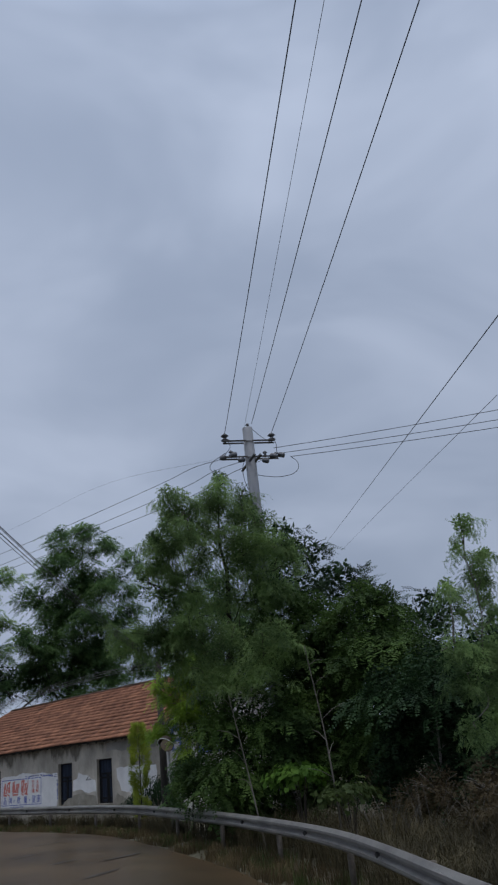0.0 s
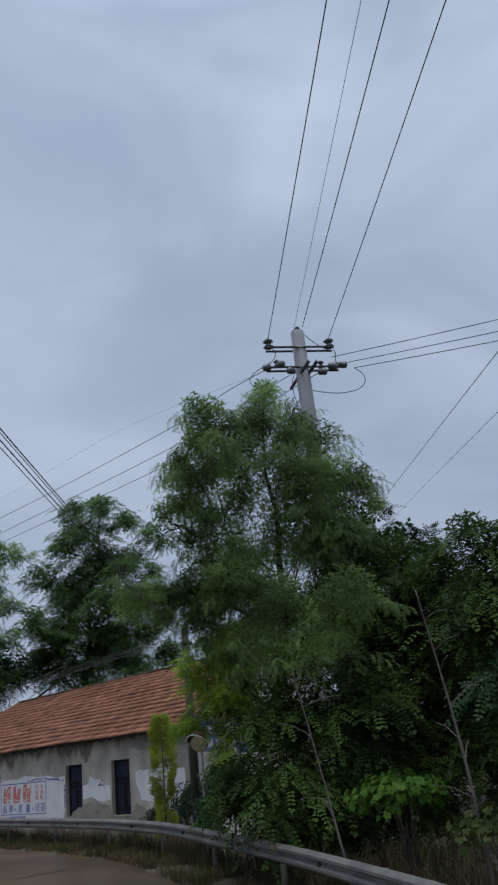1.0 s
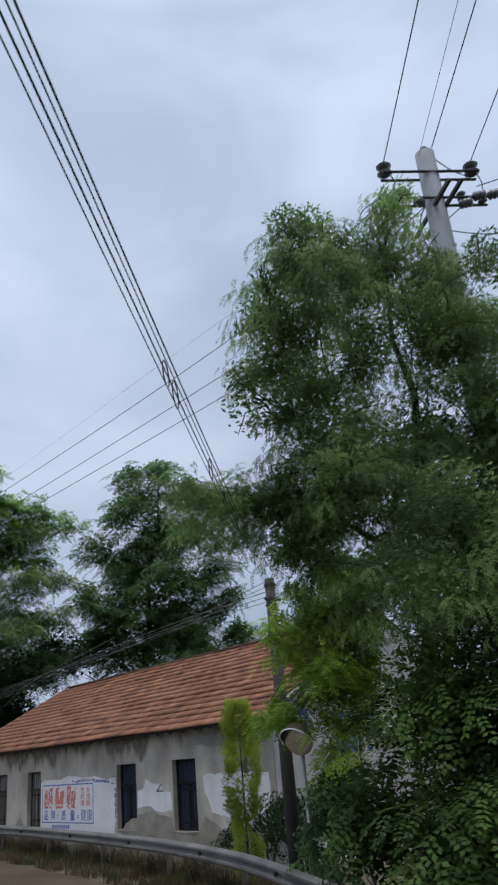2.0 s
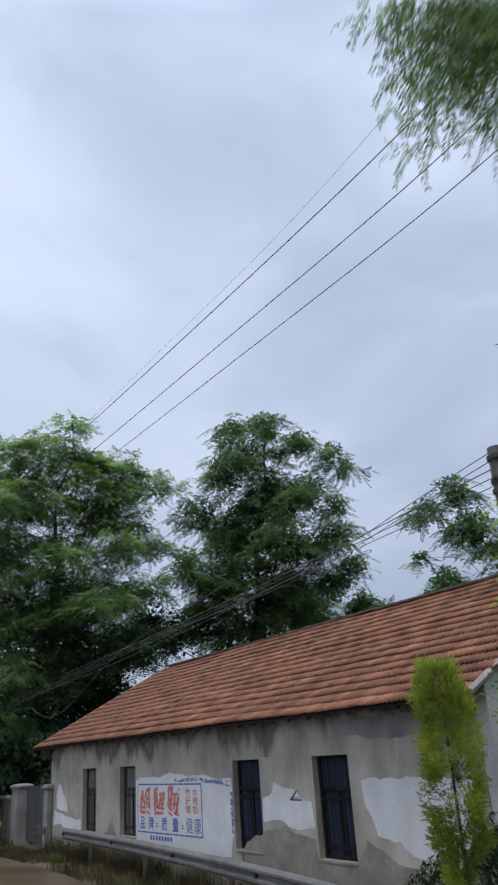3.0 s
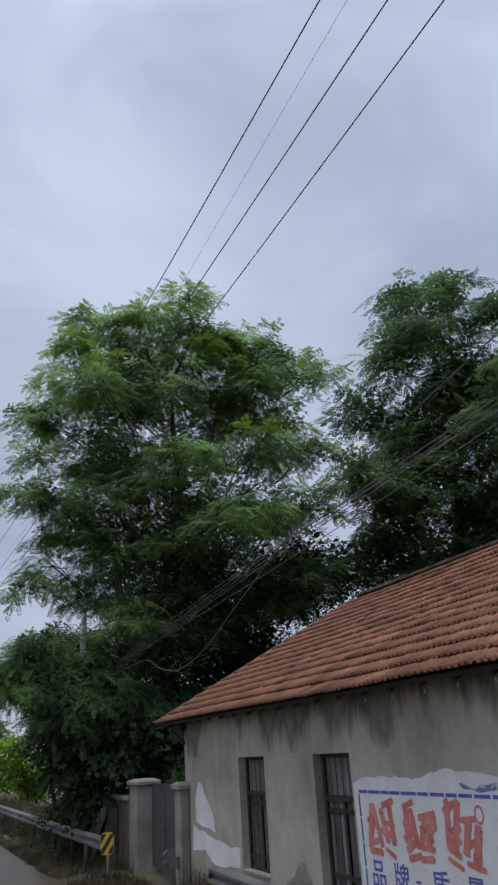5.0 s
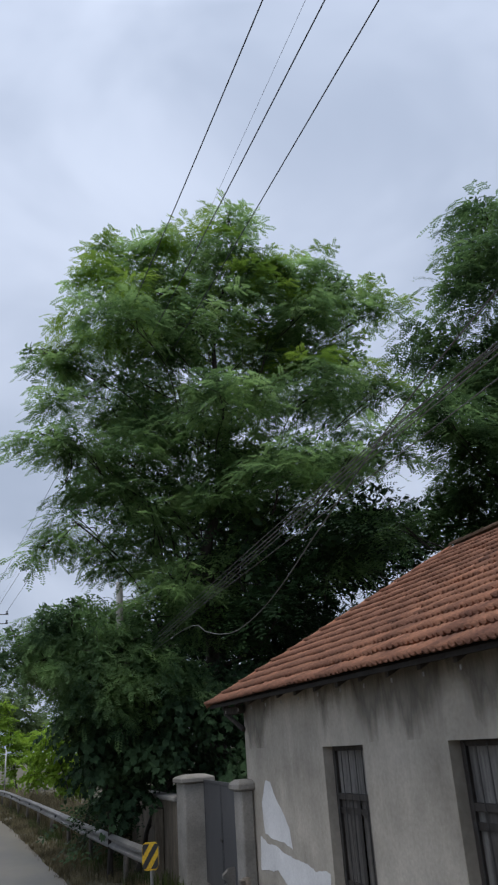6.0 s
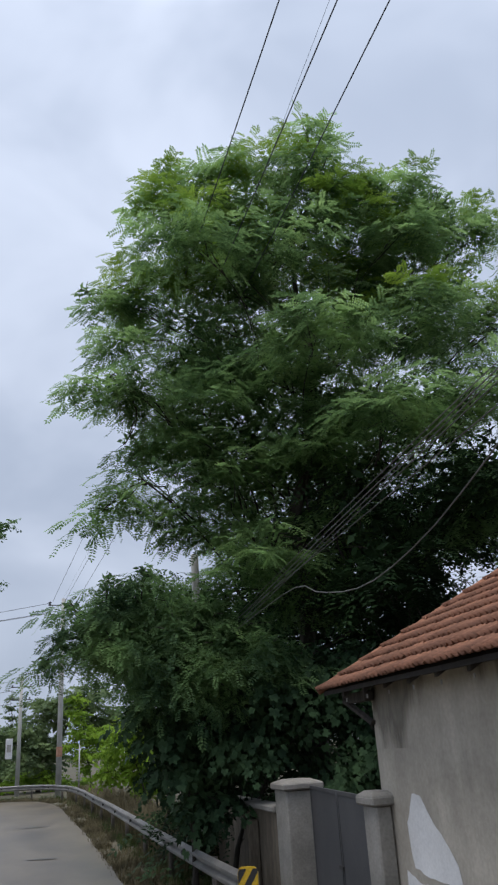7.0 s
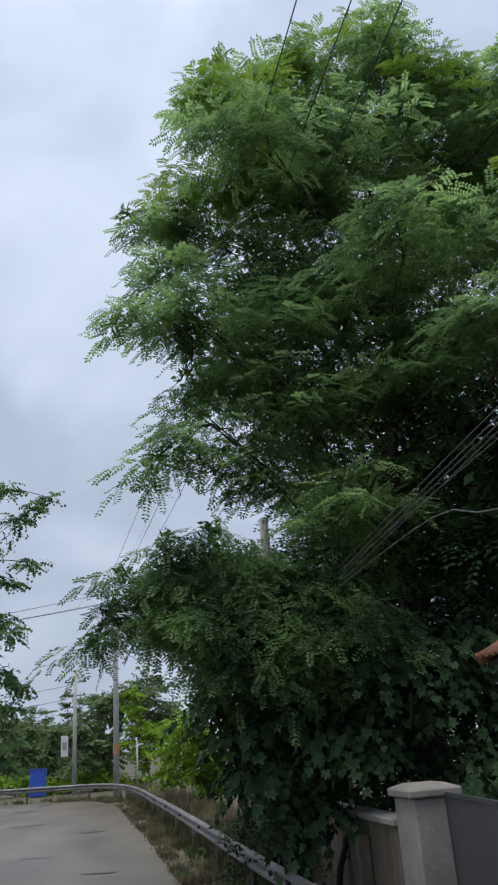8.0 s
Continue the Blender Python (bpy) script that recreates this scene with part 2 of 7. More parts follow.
M_PALECABLE = mat("sun_bleached_cable", (0.07, 0.07, 0.07), (0.12, 0.12, 0.118), 0.6)
M_ALU = mat("aluminium_wire", (0.04, 0.045, 0.055), (0.065, 0.07, 0.085), 0.5, 0.3)
M_PORCELAIN = mat("glazed_insulator", (0.07, 0.075, 0.085), (0.13, 0.135, 0.15), 0.25)
M_YELLOW = mat("yellow_reflective_film", (0.58, 0.36, 0.018), (0.68, 0.44, 0.03), 0.4)
M_BLACK = mat("black_film", (0.02, 0.02, 0.02), (0.03, 0.03, 0.03), 0.45)
M_BLUEBIN = mat("blue_plastic", (0.02, 0.08, 0.42), (0.03, 0.11, 0.5), 0.45)
M_SIGNWHITE = mat("white_sheet", (0.55, 0.57, 0.6), (0.7, 0.7, 0.72), 0.6)
M_BARK = mat("rough_bark", (0.025, 0.021, 0.017), (0.06, 0.051, 0.042), 0.95, 0, 6, 30, 0.7, 0.3, (1, 1, 0.3))
M_PALEBARK = mat("pale_bark", (0.085, 0.078, 0.066), (0.16, 0.148, 0.125), 0.9, 0, 6, 30, 0.4, 0.25, (1, 1, 0.3))
M_MIRRORBACK = mat("mirror_hood", (0.075, 0.055, 0.042), (0.13, 0.1, 0.075), 0.6)
# Tan tint puts the reflected brown road into the mirror's own colour
M_MIRROR = mat("road_tinted_mirror", (0.5, 0.46, 0.4), (0.6, 0.56, 0.5), 0.22, 0.8, 2, 10, 0.0, 0.03)
L_LOCUST = leaf_mat("locust_leaf", (0.062, 0.123, 0.05), (0.28, 0.44, 0.165), 0.7)
# Darker copy of the locust leaf, shade put into its colour
L_LOCUST_SHADE = leaf_mat("shaded_locust_leaf", (0.036, 0.076, 0.034), (0.175, 0.295, 0.108), 0.58)
L_BUSH = leaf_mat("locust_bush_leaf", (0.03, 0.068, 0.036), (0.215, 0.355, 0.137), 0.52)
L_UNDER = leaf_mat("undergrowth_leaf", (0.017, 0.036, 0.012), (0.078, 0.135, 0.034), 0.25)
L_LIME = leaf_mat("lime_leaf", (0.12, 0.215, 0.03), (0.29, 0.45, 0.055))
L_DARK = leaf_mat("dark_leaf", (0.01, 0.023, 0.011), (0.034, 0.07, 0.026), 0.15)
L_WILLOW = leaf_mat("willowy_leaf", (0.042, 0.076, 0.032), (0.27, 0.4, 0.15), 0.64)
L_MULBERRY = leaf_mat("mulberry_leaf", (0.018, 0.04, 0.021), (0.078, 0.14, 0.064), 0.18)
L_BRIGHT = leaf_mat("fresh_leaf", (0.045, 0.105, 0.016), (0.11, 0.205, 0.03), 0.3)
L_VIVID = leaf_mat("vivid_young_leaf", (0.05, 0.1, 0.02), (0.3, 0.46, 0.06), 0.5)
# Lighter yellow-green locust leaf, sky light on the crown top put into colour
L_SKYLIT = leaf_mat("skylit_locust_leaf", (0.1, 0.19, 0.03), (0.24, 0.37, 0.06), 0.5)
L_YELLOW = leaf_mat("yellow_green_leaf", (0.2, 0.27, 0.04), (0.42, 0.5, 0.085), 0.5)
L_ARBOR = leaf_mat("arborvitae_scale", (0.14, 0.19, 0.034), (0.48, 0.56, 0.085), 0.5)
L_FAR = leaf_mat("far_leaf", (0.08, 0.125, 0.06), (0.185, 0.26, 0.11))
L_STRAW = leaf_mat("dry_grass", (0.055, 0.042, 0.023), (0.15, 0.115, 0.06), 0.2)
L_WEED = leaf_mat("dry_weeds", (0.028, 0.026, 0.015), (0.115, 0.098, 0.055), 0.15)
L_PALEGRASS = leaf_mat("bleached_grass", (0.06, 0.052, 0.03), (0.215, 0.185, 0.11), 0.25)
L_WITHERED = leaf_mat("withered_leaf", (0.026, 0.021, 0.013), (0.1, 0.078, 0.043), 0.2)
L_GRASS = leaf_mat("green_grass", (0.032, 0.052, 0.017), (0.085, 0.115, 0.036), 0.25)


# ---------------------------------------------------------------- building helpers
def thing(name, at, label, category, group="", kind=""):
    ob = new(name)
    ob.empty_display_size = 0.2
    ob.location = at
    tagged(ob, label, category, group, kind)
    return ob


def home(ob):
    m = Matrix.Identity(4)
    while ob is not None:
        m = Matrix.LocRotScale(ob.location, ob.rotation_euler, ob.scale) @ m
        ob = ob.parent
    return m


def link(name, me, parent=None, label="", material=None):
    """Links a mesh given in world coordinates under a thing."""
    if material is not None and not me.materials:
        me.materials.append(material)
    if parent is not None:
        me.transform(home(parent).inverted())
    ob = new(name, me)
    ob.parent = parent
    if label:
        tagged(ob, label)
    return ob


def part(name, bm, material, parent=None, label="", smooth=False):
    me = bpy.data.meshes.new(name)
    bmesh.ops.recalc_face_normals(bm, faces=bm.faces)
    bm.to_mesh(me)
    bm.free()
    if smooth:
        for p in me.polygons:
            p.use_smooth = True
    return link(name, me, parent, label, material)


def box(bm, lo, hi, bevel=0.0, m=None):
    """An upright box between two corners, its edges rounded."""
    made = bmesh.ops.create_cube(bm, size=1.0)["verts"]
    c = [(a + b) / 2 for a, b in zip(lo, hi)]
    s = [abs(b - a) for a, b in zip(lo, hi)]
    t = Matrix.LocRotScale(c, None, s)
    if m is not None:
        t = m @ t
    bmesh.ops.transform(bm, matrix=t, verts=made)
    if bevel:
        es = list({e for v in made for e in v.link_edges})
        bmesh.ops.bevel(bm, geom=es, offset=bevel, segments=1, affect="EDGES")
    return bm


def one_box(lo, hi, bevel=0.0, m=None):
    return box(bmesh.new(), lo, hi, bevel, m)


def tube(bm, pts, radii, sides=8, cap=True):
    """A tapered round bar along points."""
    pts = [Vector(p) for p in pts]
    rings = []
    up = Vector((0.31, 0.17, 0.93)).normalized()
    for i, p in enumerate(pts):
        d = (pts[min(i + 1, len(pts) - 1)] - pts[max(i - 1, 0)]).normalized()
        a = d.cross(up)
        if a.length < 0.05:
            a = d.cross(Vector((1, 0, 0)))
        a.normalize()
        b = d.cross(a)
        r = radii[i] if hasattr(radii, "__len__") else radii
        rings.append([bm.verts.new(p + (a * math.cos(2 * math.pi * k / sides) + b * math.sin(2 * math.pi * k / sides)) * r) for k in range(sides)])
    for q, w in zip(rings, rings[1:]):
        for k in range(sides):
            bm.faces.new((q[k], q[(k + 1) % sides], w[(k + 1) % sides], w[k]))
    if cap:
        bm.faces.new(rings[0][::-1])
        bm.faces.new(rings[-1])
    return bm


def one_tube(pts, radii, sides=8):
    return tube(bmesh.new(), pts, radii, sides)


def curve_through(ctrl, step):
    """Points at even steps along a smooth line through the control points."""
    c = [Vector(p) for p in ctrl]
    c = [c[0] * 2 - c[1]] + c + [c[-1] * 2 - c[-2]]
    out = []
    for i in range(1, len(c) - 2):
        p0, p1, p2, p3 = c[i - 1:i + 3]
        n = max(2, int((p2 - p1).length / 0.05))
        for k in range(n):
            t = k / n
            out.append(0.5 * (2 * p1 + (p2 - p0) * t + (2 * p0 - 5 * p1 + 4 * p2 - p3) * t * t + (3 * p1 - p0 - 3 * p2 + p3) * t ** 3))
    out.append(c[-2])
    even, left = [out[0]], step
    for a, b in zip(out, out[1:]):
        d = (b - a).length
        while left <= d and d > 0:
            even.append(a.lerp(b, left / d))
            left += step
        left -= d
    return even


def mesh_np(name, verts, faces, material, smooth=False):
    me = bpy.data.meshes.new(name)
    n, k = len(faces), faces.shape[1]
    me.vertices.add(len(verts))
    me.vertices.foreach_set("co", np.ascontiguousarray(verts, dtype=np.float32).ravel())
    me.loops.add(n * k)
    me.loops.foreach_set("vertex_index", np.ascontiguousarray(faces, dtype=np.int32).ravel())
    me.polygons.add(n)
    me.polygons.foreach_set("loop_start", np.arange(0, n * k, k, dtype=np.int32))
    me.update(calc_edges=True)
    me.materials.append(material)
    return me


def ground_z(y):
    """The lie of the land: a very slight climb along the road."""
    return -0.1 + 0.0045 * max(-60.0, min(y, 110.0))


def sag(a, b, drop, n=24):
    a, b = Vector(a), Vector(b)
    return [a.lerp(b, k / n) - Vector((0, 0, drop * 4 * (k / n) * (1 - k / n))) for k in range(n + 1)]


# ---------------------------------------------------------------- ground and road
RAIL_A = [(-16, -22), (-6, -10), (2, -1), (7.3, 5.4), (11.1, 10.2), (13.8, 15.0), (16.5, 20.9), (17.9, 24.4), (18.8, 28.0), (19.4, 32.5), (19.8, 37.0), (20.0, 41.0), (20.05, 44.9)]
RAIL_B = [(19.72, 48.9), (19.55, 55.0), (19.45, 63.0), (19.25, 72.0), (18.95, 81.5), (18.3, 86.6), (16.8, 90.1), (14.4, 91.4), (11.0, 92.7), (2.0, 96.0), (-12.0, 101.0)]


def build_ground():
    ys = [-2500, -900, -300, -120, -60, -20, 0, 20, 40, 60, 80, 100, 110, 160, 300, 900, 2500]
    xs = [-2500, -800, -250, -80, -30, 0, 15, 30, 60, 120, 300, 900, 2500]
    v = [(x, y, ground_z(y) - 0.05) for y in ys for x in xs]
    n = len(xs)
    f = [(j * n + i, j * n + i + 1, (j + 1) * n + i + 1, (j + 1) * n + i) for j in range(len(ys) - 1) for i in range(n - 1)]
    me = bpy.data.meshes.new("ground")
    me.from_pydata(v, [], f)
    ob = link("ground", me, None, "", M_SOIL)
    tagged(ob, "damp brown soil with dry grass beside the road", "ground", kind="structure")


def build_road():
    ctrl = [(x, y, 0) for x, y in RAIL_A + RAIL_B]
    line = curve_through(ctrl, 1.0)
    v, f = [], []
    for i, p in enumerate(line):
        d = (line[min(i + 1, len(line) - 1)] - line[max(i - 1, 0)]).normalized()
        side = Vector((-d.y, d.x, 0))
        wob = 0.12 * noise.noise((p.x * 0.7, p.y * 0.7, 0))
        for k, off in enumerate((0.95 + wob, 2.2, 4.0, 5.8, 7.4 + wob)):
            q = p + side * off
            v.append((q.x, q.y, ground_z(q.y) + (0.0, 0.02, 0.03, 0.02, 0.0)[k]))
    for i in range(len(line) - 1):
        for k in range(4):
            f.append((i * 5 + k, i * 5 + k + 1, i * 5 + k + 6, i * 5 + k + 5))
    me = bpy.data.meshes.new("road")
    me.from_pydata(v, [], f)
    for p in me.polygons:
        p.use_smooth = True
    ob = link("road", me, None, "", M_ROAD)
    tagged(ob, "wet muddy grey-brown concrete village road", "road", kind="structure")
    # shallow puddle streaks lying on the road
    rng = random.Random(11)
    spots = [(11.2, 17.2), (13.3, 19.2), (13.0, 23.5), (15.2, 26.0), (12.3, 20.5), (15.8, 52), (14.4, 56), (17.0, 60), (15.3, 64), (16.8, 70), (14.2, 75), (16.9, 48), (15.5, 47), (13.2, 61), (15.8, 82), (13.5, 84)]
    for k, (x, y) in enumerate(spots):
        bm = bmesh.new()
        n = 18
        a, b = rng.uniform(0.4, 0.95), rng.uniform(0.06, 0.15)
        turn = rng.uniform(-0.35, 0.35)
        ring = []
        for j in range(n):
            w = 2 * math.pi * j / n
            r = 1 + 0.35 * noise.noise((math.cos(w) * 1.5 + k, math.sin(w) * 1.5, 2.0))
            u, s = a * r * math.cos(w), b * r * math.sin(w)
            px, py = x + u * math.cos(turn) - s * math.sin(turn), y + u * math.sin(turn) + s * math.cos(turn)
            ring.append(bm.verts.new((px, py, ground_z(py) + 0.036)))
        bm.faces.new(ring)
        part("puddle", bm, M_WETROAD, ob, "dark wet puddle streak")


build_ground()
build_road()


# ---------------------------------------------------------------- guardrails
PROFILE = [(0.0, 0.0), (0.012, 0.004), (0.083, 0.056), (0.083, 0.098), (0.016, 0.142), (0.016, 0.168), (0.083, 0.212), (0.083, 0.254), (0.012, 0.306), (0.0, 0.31)]


def guardrail(ctrl, label, start_cap, end_cap):
    line = curve_through([(x, y, 0) for x, y in ctrl], 0.5)
    rail = thing("guardrail", (line[0].x, line[0].y, ground_z(line[0].y)), label, "guardrail")

    def frame_at(i):
        i = max(0, min(len(line) - 1, i))
        d = (line[min(i + 1, len(line) - 1)] - line[max(i - 1, 0)]).normalized()
        return line[i], d, Vector((-d.y, d.x, 0))

    lap = 8
    count = (len(line) - 1) // lap
    for s in range(count):
        bm = bmesh.new()
        rows = []
        first, last = s * lap, s * lap + lap + (1 if s < count - 1 else 0)
        shift = 0.005 if s % 2 else 0.0
        for i in range(first, min(last, len(line) - 1) + 1):
            p, d, side = frame_at(i)
            zb = ground_z(p.y) + 0.55
            dz = 0.012 * noise.noise((p.x * 0.25, p.y * 0.25, 3.0))
            rows.append([bm.verts.new(p + side * (a + shift) + Vector((0, 0, zb + h + dz))) for a, h in PROFILE])
        for q, w in zip(rows, rows[1:]):
            for k in range(len(PROFILE) - 1):
                bm.faces.new((q[k], q[k + 1], w[k + 1], w[k]))
        bmesh.ops.solidify(bm, geom=bm.faces[:], thickness=0.004)
        part("beam", bm, M_STEEL, rail)
    for i in range(4, len(line), lap):
        p, d, side = frame_at(i)
        z0 = ground_z(p.y)
        q = p - side * 0.1
        post = part("post", one_tube([(q.x, q.y, z0 - 0.3), (q.x, q.y, z0 + 0.82)], 0.057, 12), M_POST, rail, "", True)
        b = one_box((-0.05, -0.1, 0.6), (0.05, 0.0, 0.8), 0.008, Matrix.Translation((p.x, p.y, z0)) @ Matrix.Rotation(math.atan2(d.y, d.x), 4, "Z"))
        part("spacer", b, M_POST, post)
    for i in range(8, len(line), lap):
        p, d, side = frame_at(i)
        z0 = ground_z(p.y) + 0.70
        bm = bmesh.new()
        for s in (-1, 1):
            a = p + side * 0.03
            t = [a - d * 0.05 + Vector((0, 0, z0 + 0.045)), a + d * 0.05 + Vector((0, 0, z0)), a - d * 0.05 + Vector((0, 0, z0 - 0.045))]
            vs = [bm.verts.new(x + side * (0.02 + 0.03 * s)) for x in t]
            if s == -1:
                low = vs
        bm.faces.new(low)
        bm.faces.new(vs)
        for k in range(3):
            bm.faces.new((low[k], low[(k + 1) % 3], vs[(k + 1) % 3], vs[k]))
        part("delineator", bm, M_IRON, rail, "small dark triangular delineator")
    for on, i, sgn in ((start_cap, 0, -1), (end_cap, len(line) - 1, 1)):
        if not on:
            continue
        p, d, side = frame_at(i)
        z0 = ground_z(p.y) + 0.55
        bm = bmesh.new()
        rows = []
        for k in range(9):
            w = math.pi * 0.5 * k / 8
            rows.append([bm.verts.new(p + d * sgn * (0.3 * math.sin(w)) + side * (a * math.cos(w) - 0.2 * (1 - math.cos(w))) + Vector((0, 0, z0 + h))) for a, h in PROFILE])
        for q, w in zip(rows, rows[1:]):
            for k in range(len(PROFILE) - 1):
                bm.faces.new((q[k], q[k + 1], w[k + 1], w[k]))
        bmesh.ops.solidify(bm, geom=bm.faces[:], thickness=0.004)
        part("end_terminal", bm, M_STEEL, rail, "rounded galvanised end piece")
    return rail


guardrail(RAIL_A, "galvanised steel two-wave guardrail along the bend before the house", False, True)
guardrail(RAIL_B, "galvanised steel two-wave guardrail along the road past the gate", True, False)


def marker_plate():
    m = thing("hazard_marker", (19.74, 48.55, ground_z(48.5)), "yellow and black striped hazard plate at the guardrail end", "road sign")
    z0 = ground_z(48.5)
    part("post", one_tube([(19.78, 48.6, z0 - 0.2), (19.78, 48.6, z0 + 0.9)], 0.03, 10), M_STEEL, m, "", True)
    # a rounded shield with one broad slanting band
    w, h = 0.148, 0.23
    zc = z0 + 0.72
    cx, cy = 19.74, 48.52
    ux, uy = 0.93, -0.36
    prof = [(-w, -h * 0.62), (-w * 0.86, -h * 0.9), (-w * 0.6, -h), (w * 0.6, -h), (w * 0.86, -h * 0.9), (w, -h * 0.62), (w, h * 0.62), (w * 0.86, h * 0.9), (w * 0.6, h), (-w * 0.6, h), (-w * 0.86, h * 0.9), (-w, h * 0.62)]

    def place(u, v, d):
        return (cx + ux * u + uy * d, cy + uy * u - ux * d, zc + v)

    bm = bmesh.new()
    front = [bm.verts.new(place(u, v, 0.012)) for u, v in prof]
    back = [bm.verts.new(place(u, v, -0.012)) for u, v in prof]
    bm.faces.new(front)
    bm.faces.new(back[::-1])
    for k in range(len(prof)):
        bm.faces.new((front[k], front[(k + 1) % len(prof)], back[(k + 1) % len(prof)], back[k]))
    part("plate", bm, M_YELLOW, m, "yellow plate")
    for c in (-0.3, 0.0, 0.3):
        q = [(-w * 0.96, c - w * 1.5 - 0.075), (w * 0.96, c + w * 1.5 - 0.075), (w * 0.96, c + w * 1.5 + 0.085), (-w * 0.96, c - w * 1.5 + 0.085)]
        for top in (h * 0.88, -h * 0.88):
            sgn = 1 if top > 0 else -1
            kept = []
            for (u0, v0), (u1, v1) in zip(q, q[1:] + q[:1]):
                if sgn * v0 <= sgn * top:
                    kept.append((u0, v0))
                if (v0 - top) * (v1 - top) < 0:
                    kept.append((u0 + (u1 - u0) * (top - v0) / (v1 - v0), top))
            q = kept
        if len(q) > 2:
            bm = bmesh.new()
            bm.faces.new([bm.verts.new(place(u, v, 0.016)) for u, v in q])
            part("stripe", bm, M_BLACK, m, "black slanting stripe")


marker_plate()

# ---------------------------------------------------------------- the house
WX, WT = 20.65, 0.3
SOUTH, NORTH, BASE = 26.4, 45.5, -0.25
EAVE_X, EAVE_Z, RIDGE_X, PITCH = 20.28, 3.36, 24.9, 0.552
BACK_X = 2 * RIDGE_X - EAVE_X
WINDOWS = [(41.45, 42.55), (38.65, 39.70), (32.47, 33.55), (29.54, 30.62)]
SILL_Z, HEAD_Z = 0.80, 2.535


def roof_z(x):
    return EAVE_Z + PITCH * ((x - EAVE_X) if x < RIDGE_X else (BACK_X - x))


def roof_end(x):
    """The north verge runs slightly askew."""
    return 46.15 - 1.1 * (x - EAVE_X) / (RIDGE_X - EAVE_X)


house = thing("house", (WX, SOUTH, BASE), "long single-storey farmhouse with peeling cement walls and red tile roof", "house")


def build_walls():
    top = roof_z(WX) - 0.16
    ys = [SOUTH] + [v for w in sorted(WINDOWS) for v in w] + [NORTH]
    zs = [BASE, SILL_Z, HEAD_Z, top]
    bm = bmesh.new()
    grid = {(s, i, j): bm.verts.new((WX + WT * s, y, z)) for s in (0, 1) for i, y in enumerate(ys) for j, z in enumerate(zs)}

    def solid(i, j):
        return 0 <= i < len(ys) - 1 and 0 <= j < 3 and not (i % 2 == 1 and j == 1)

    for i in range(len(ys) - 1):
        for j in range(3):
            if not solid(i, j):
                continue
            for s in (0, 1):
                bm.faces.new([grid[s, i + a, j + b] for a, b in ((0, 0), (1, 0), (1, 1), (0, 1))])
            for (di, dj), (a, b) in (((-1, 0), ((0, 0), (0, 1))), ((1, 0), ((1, 0), (1, 1))), ((0, -1), ((0, 0), (1, 0))), ((0, 1), ((0, 1), (1, 1)))):
                if not solid(i + di, j + dj):
                    p, q = (i + a[0], j + a[1]), (i + b[0], j + b[1])
                    bm.faces.new((grid[(0, *p)], grid[(0, *q)], grid[(1, *q)], grid[(1, *p)]))
    wall = part("wall", bm, M_PLASTER, house, "grey cement-plastered front wall, stained and peeling")
    for y0, nm in ((SOUTH, "gable_wall"), (NORTH - WT, "end_wall")):
        bm = bmesh.new()
        prof = [(WX + WT, BASE), (BACK_X - 0.37, BASE), (BACK_X - 0.37, roof_z(WX) - 0.16), (RIDGE_X, roof_z(RIDGE_X) - 0.16), (WX + WT, roof_z(WX + WT) - 0.16)]
        if nm == "gable_wall":
            prof = [(WX + 0.002, BASE), *prof[1:4], (WX + 0.002, roof_z(WX) - 0.16)]
            y0 -= 0.002
        a = [bm.verts.new((x, y0, z)) for x, z in prof]
        b = [bm.verts.new((x, y0 + (WT if nm != "gable_wall" else 0.0), z)) for x, z in prof]
        if nm == "gable_wall":
            for v in b:
                v.co.y = SOUTH - 0.02
            for v in a:
                v.co.y = SOUTH - 0.26
        bm.faces.new(a)
        bm.faces.new(b[::-1])
        for k in range(5):
            bm.faces.new((a[k], a[(k + 1) % 5], b[(k + 1) % 5], b[k]))
        part(nm, bm, M_GABLE if nm == "gable_wall" else M_PLASTER, house, "pale worn limewash on cement" if nm == "gable_wall" else "")
    part("back_wall", one_box((BACK_X - 0.67, SOUTH, BASE), (BACK_X - 0.37, NORTH, roof_z(WX) - 0.16)), M_PLASTER, house)
    part("floor_slab", one_box((WX + WT, SOUTH, BASE), (BACK_X - 0.67, NORTH - WT, BASE + 0.1)), M_CONCRETE, house)
    return wall


wall_front = build_walls()


def ragged(name, pts, x, material, parent, label="", amp=0.05, step=0.07, seed=0.0):
    """A thin coat on the front wall with an uneven edge; pts are (y, z)."""
    out = []
    for (y0, z0), (y1, z1) in zip(pts, pts[1:] + pts[:1]):
        n = max(1, int(math.hypot(y1 - y0, z1 - z0) / step))
        for k in range(n):
            y, z = y0 + (y1 - y0) * k / n, z0 + (z1 - z0) * k / n
            d = noise.noise_vector((y * 3.1 + seed, z * 3.1, seed)) * amp + noise.noise_vector((y * 11 + seed, z * 11, seed)) * amp * 0.5
            out.append((y + d.x, z + d.y))
    bm = bmesh.new()
    vs = [bm.verts.new((x, y, z)) for y, z in out]
    f = bm.faces.new(vs)
    bmesh.ops.triangulate(bm, faces=[f])
    return part(name, bm, material, parent, label)


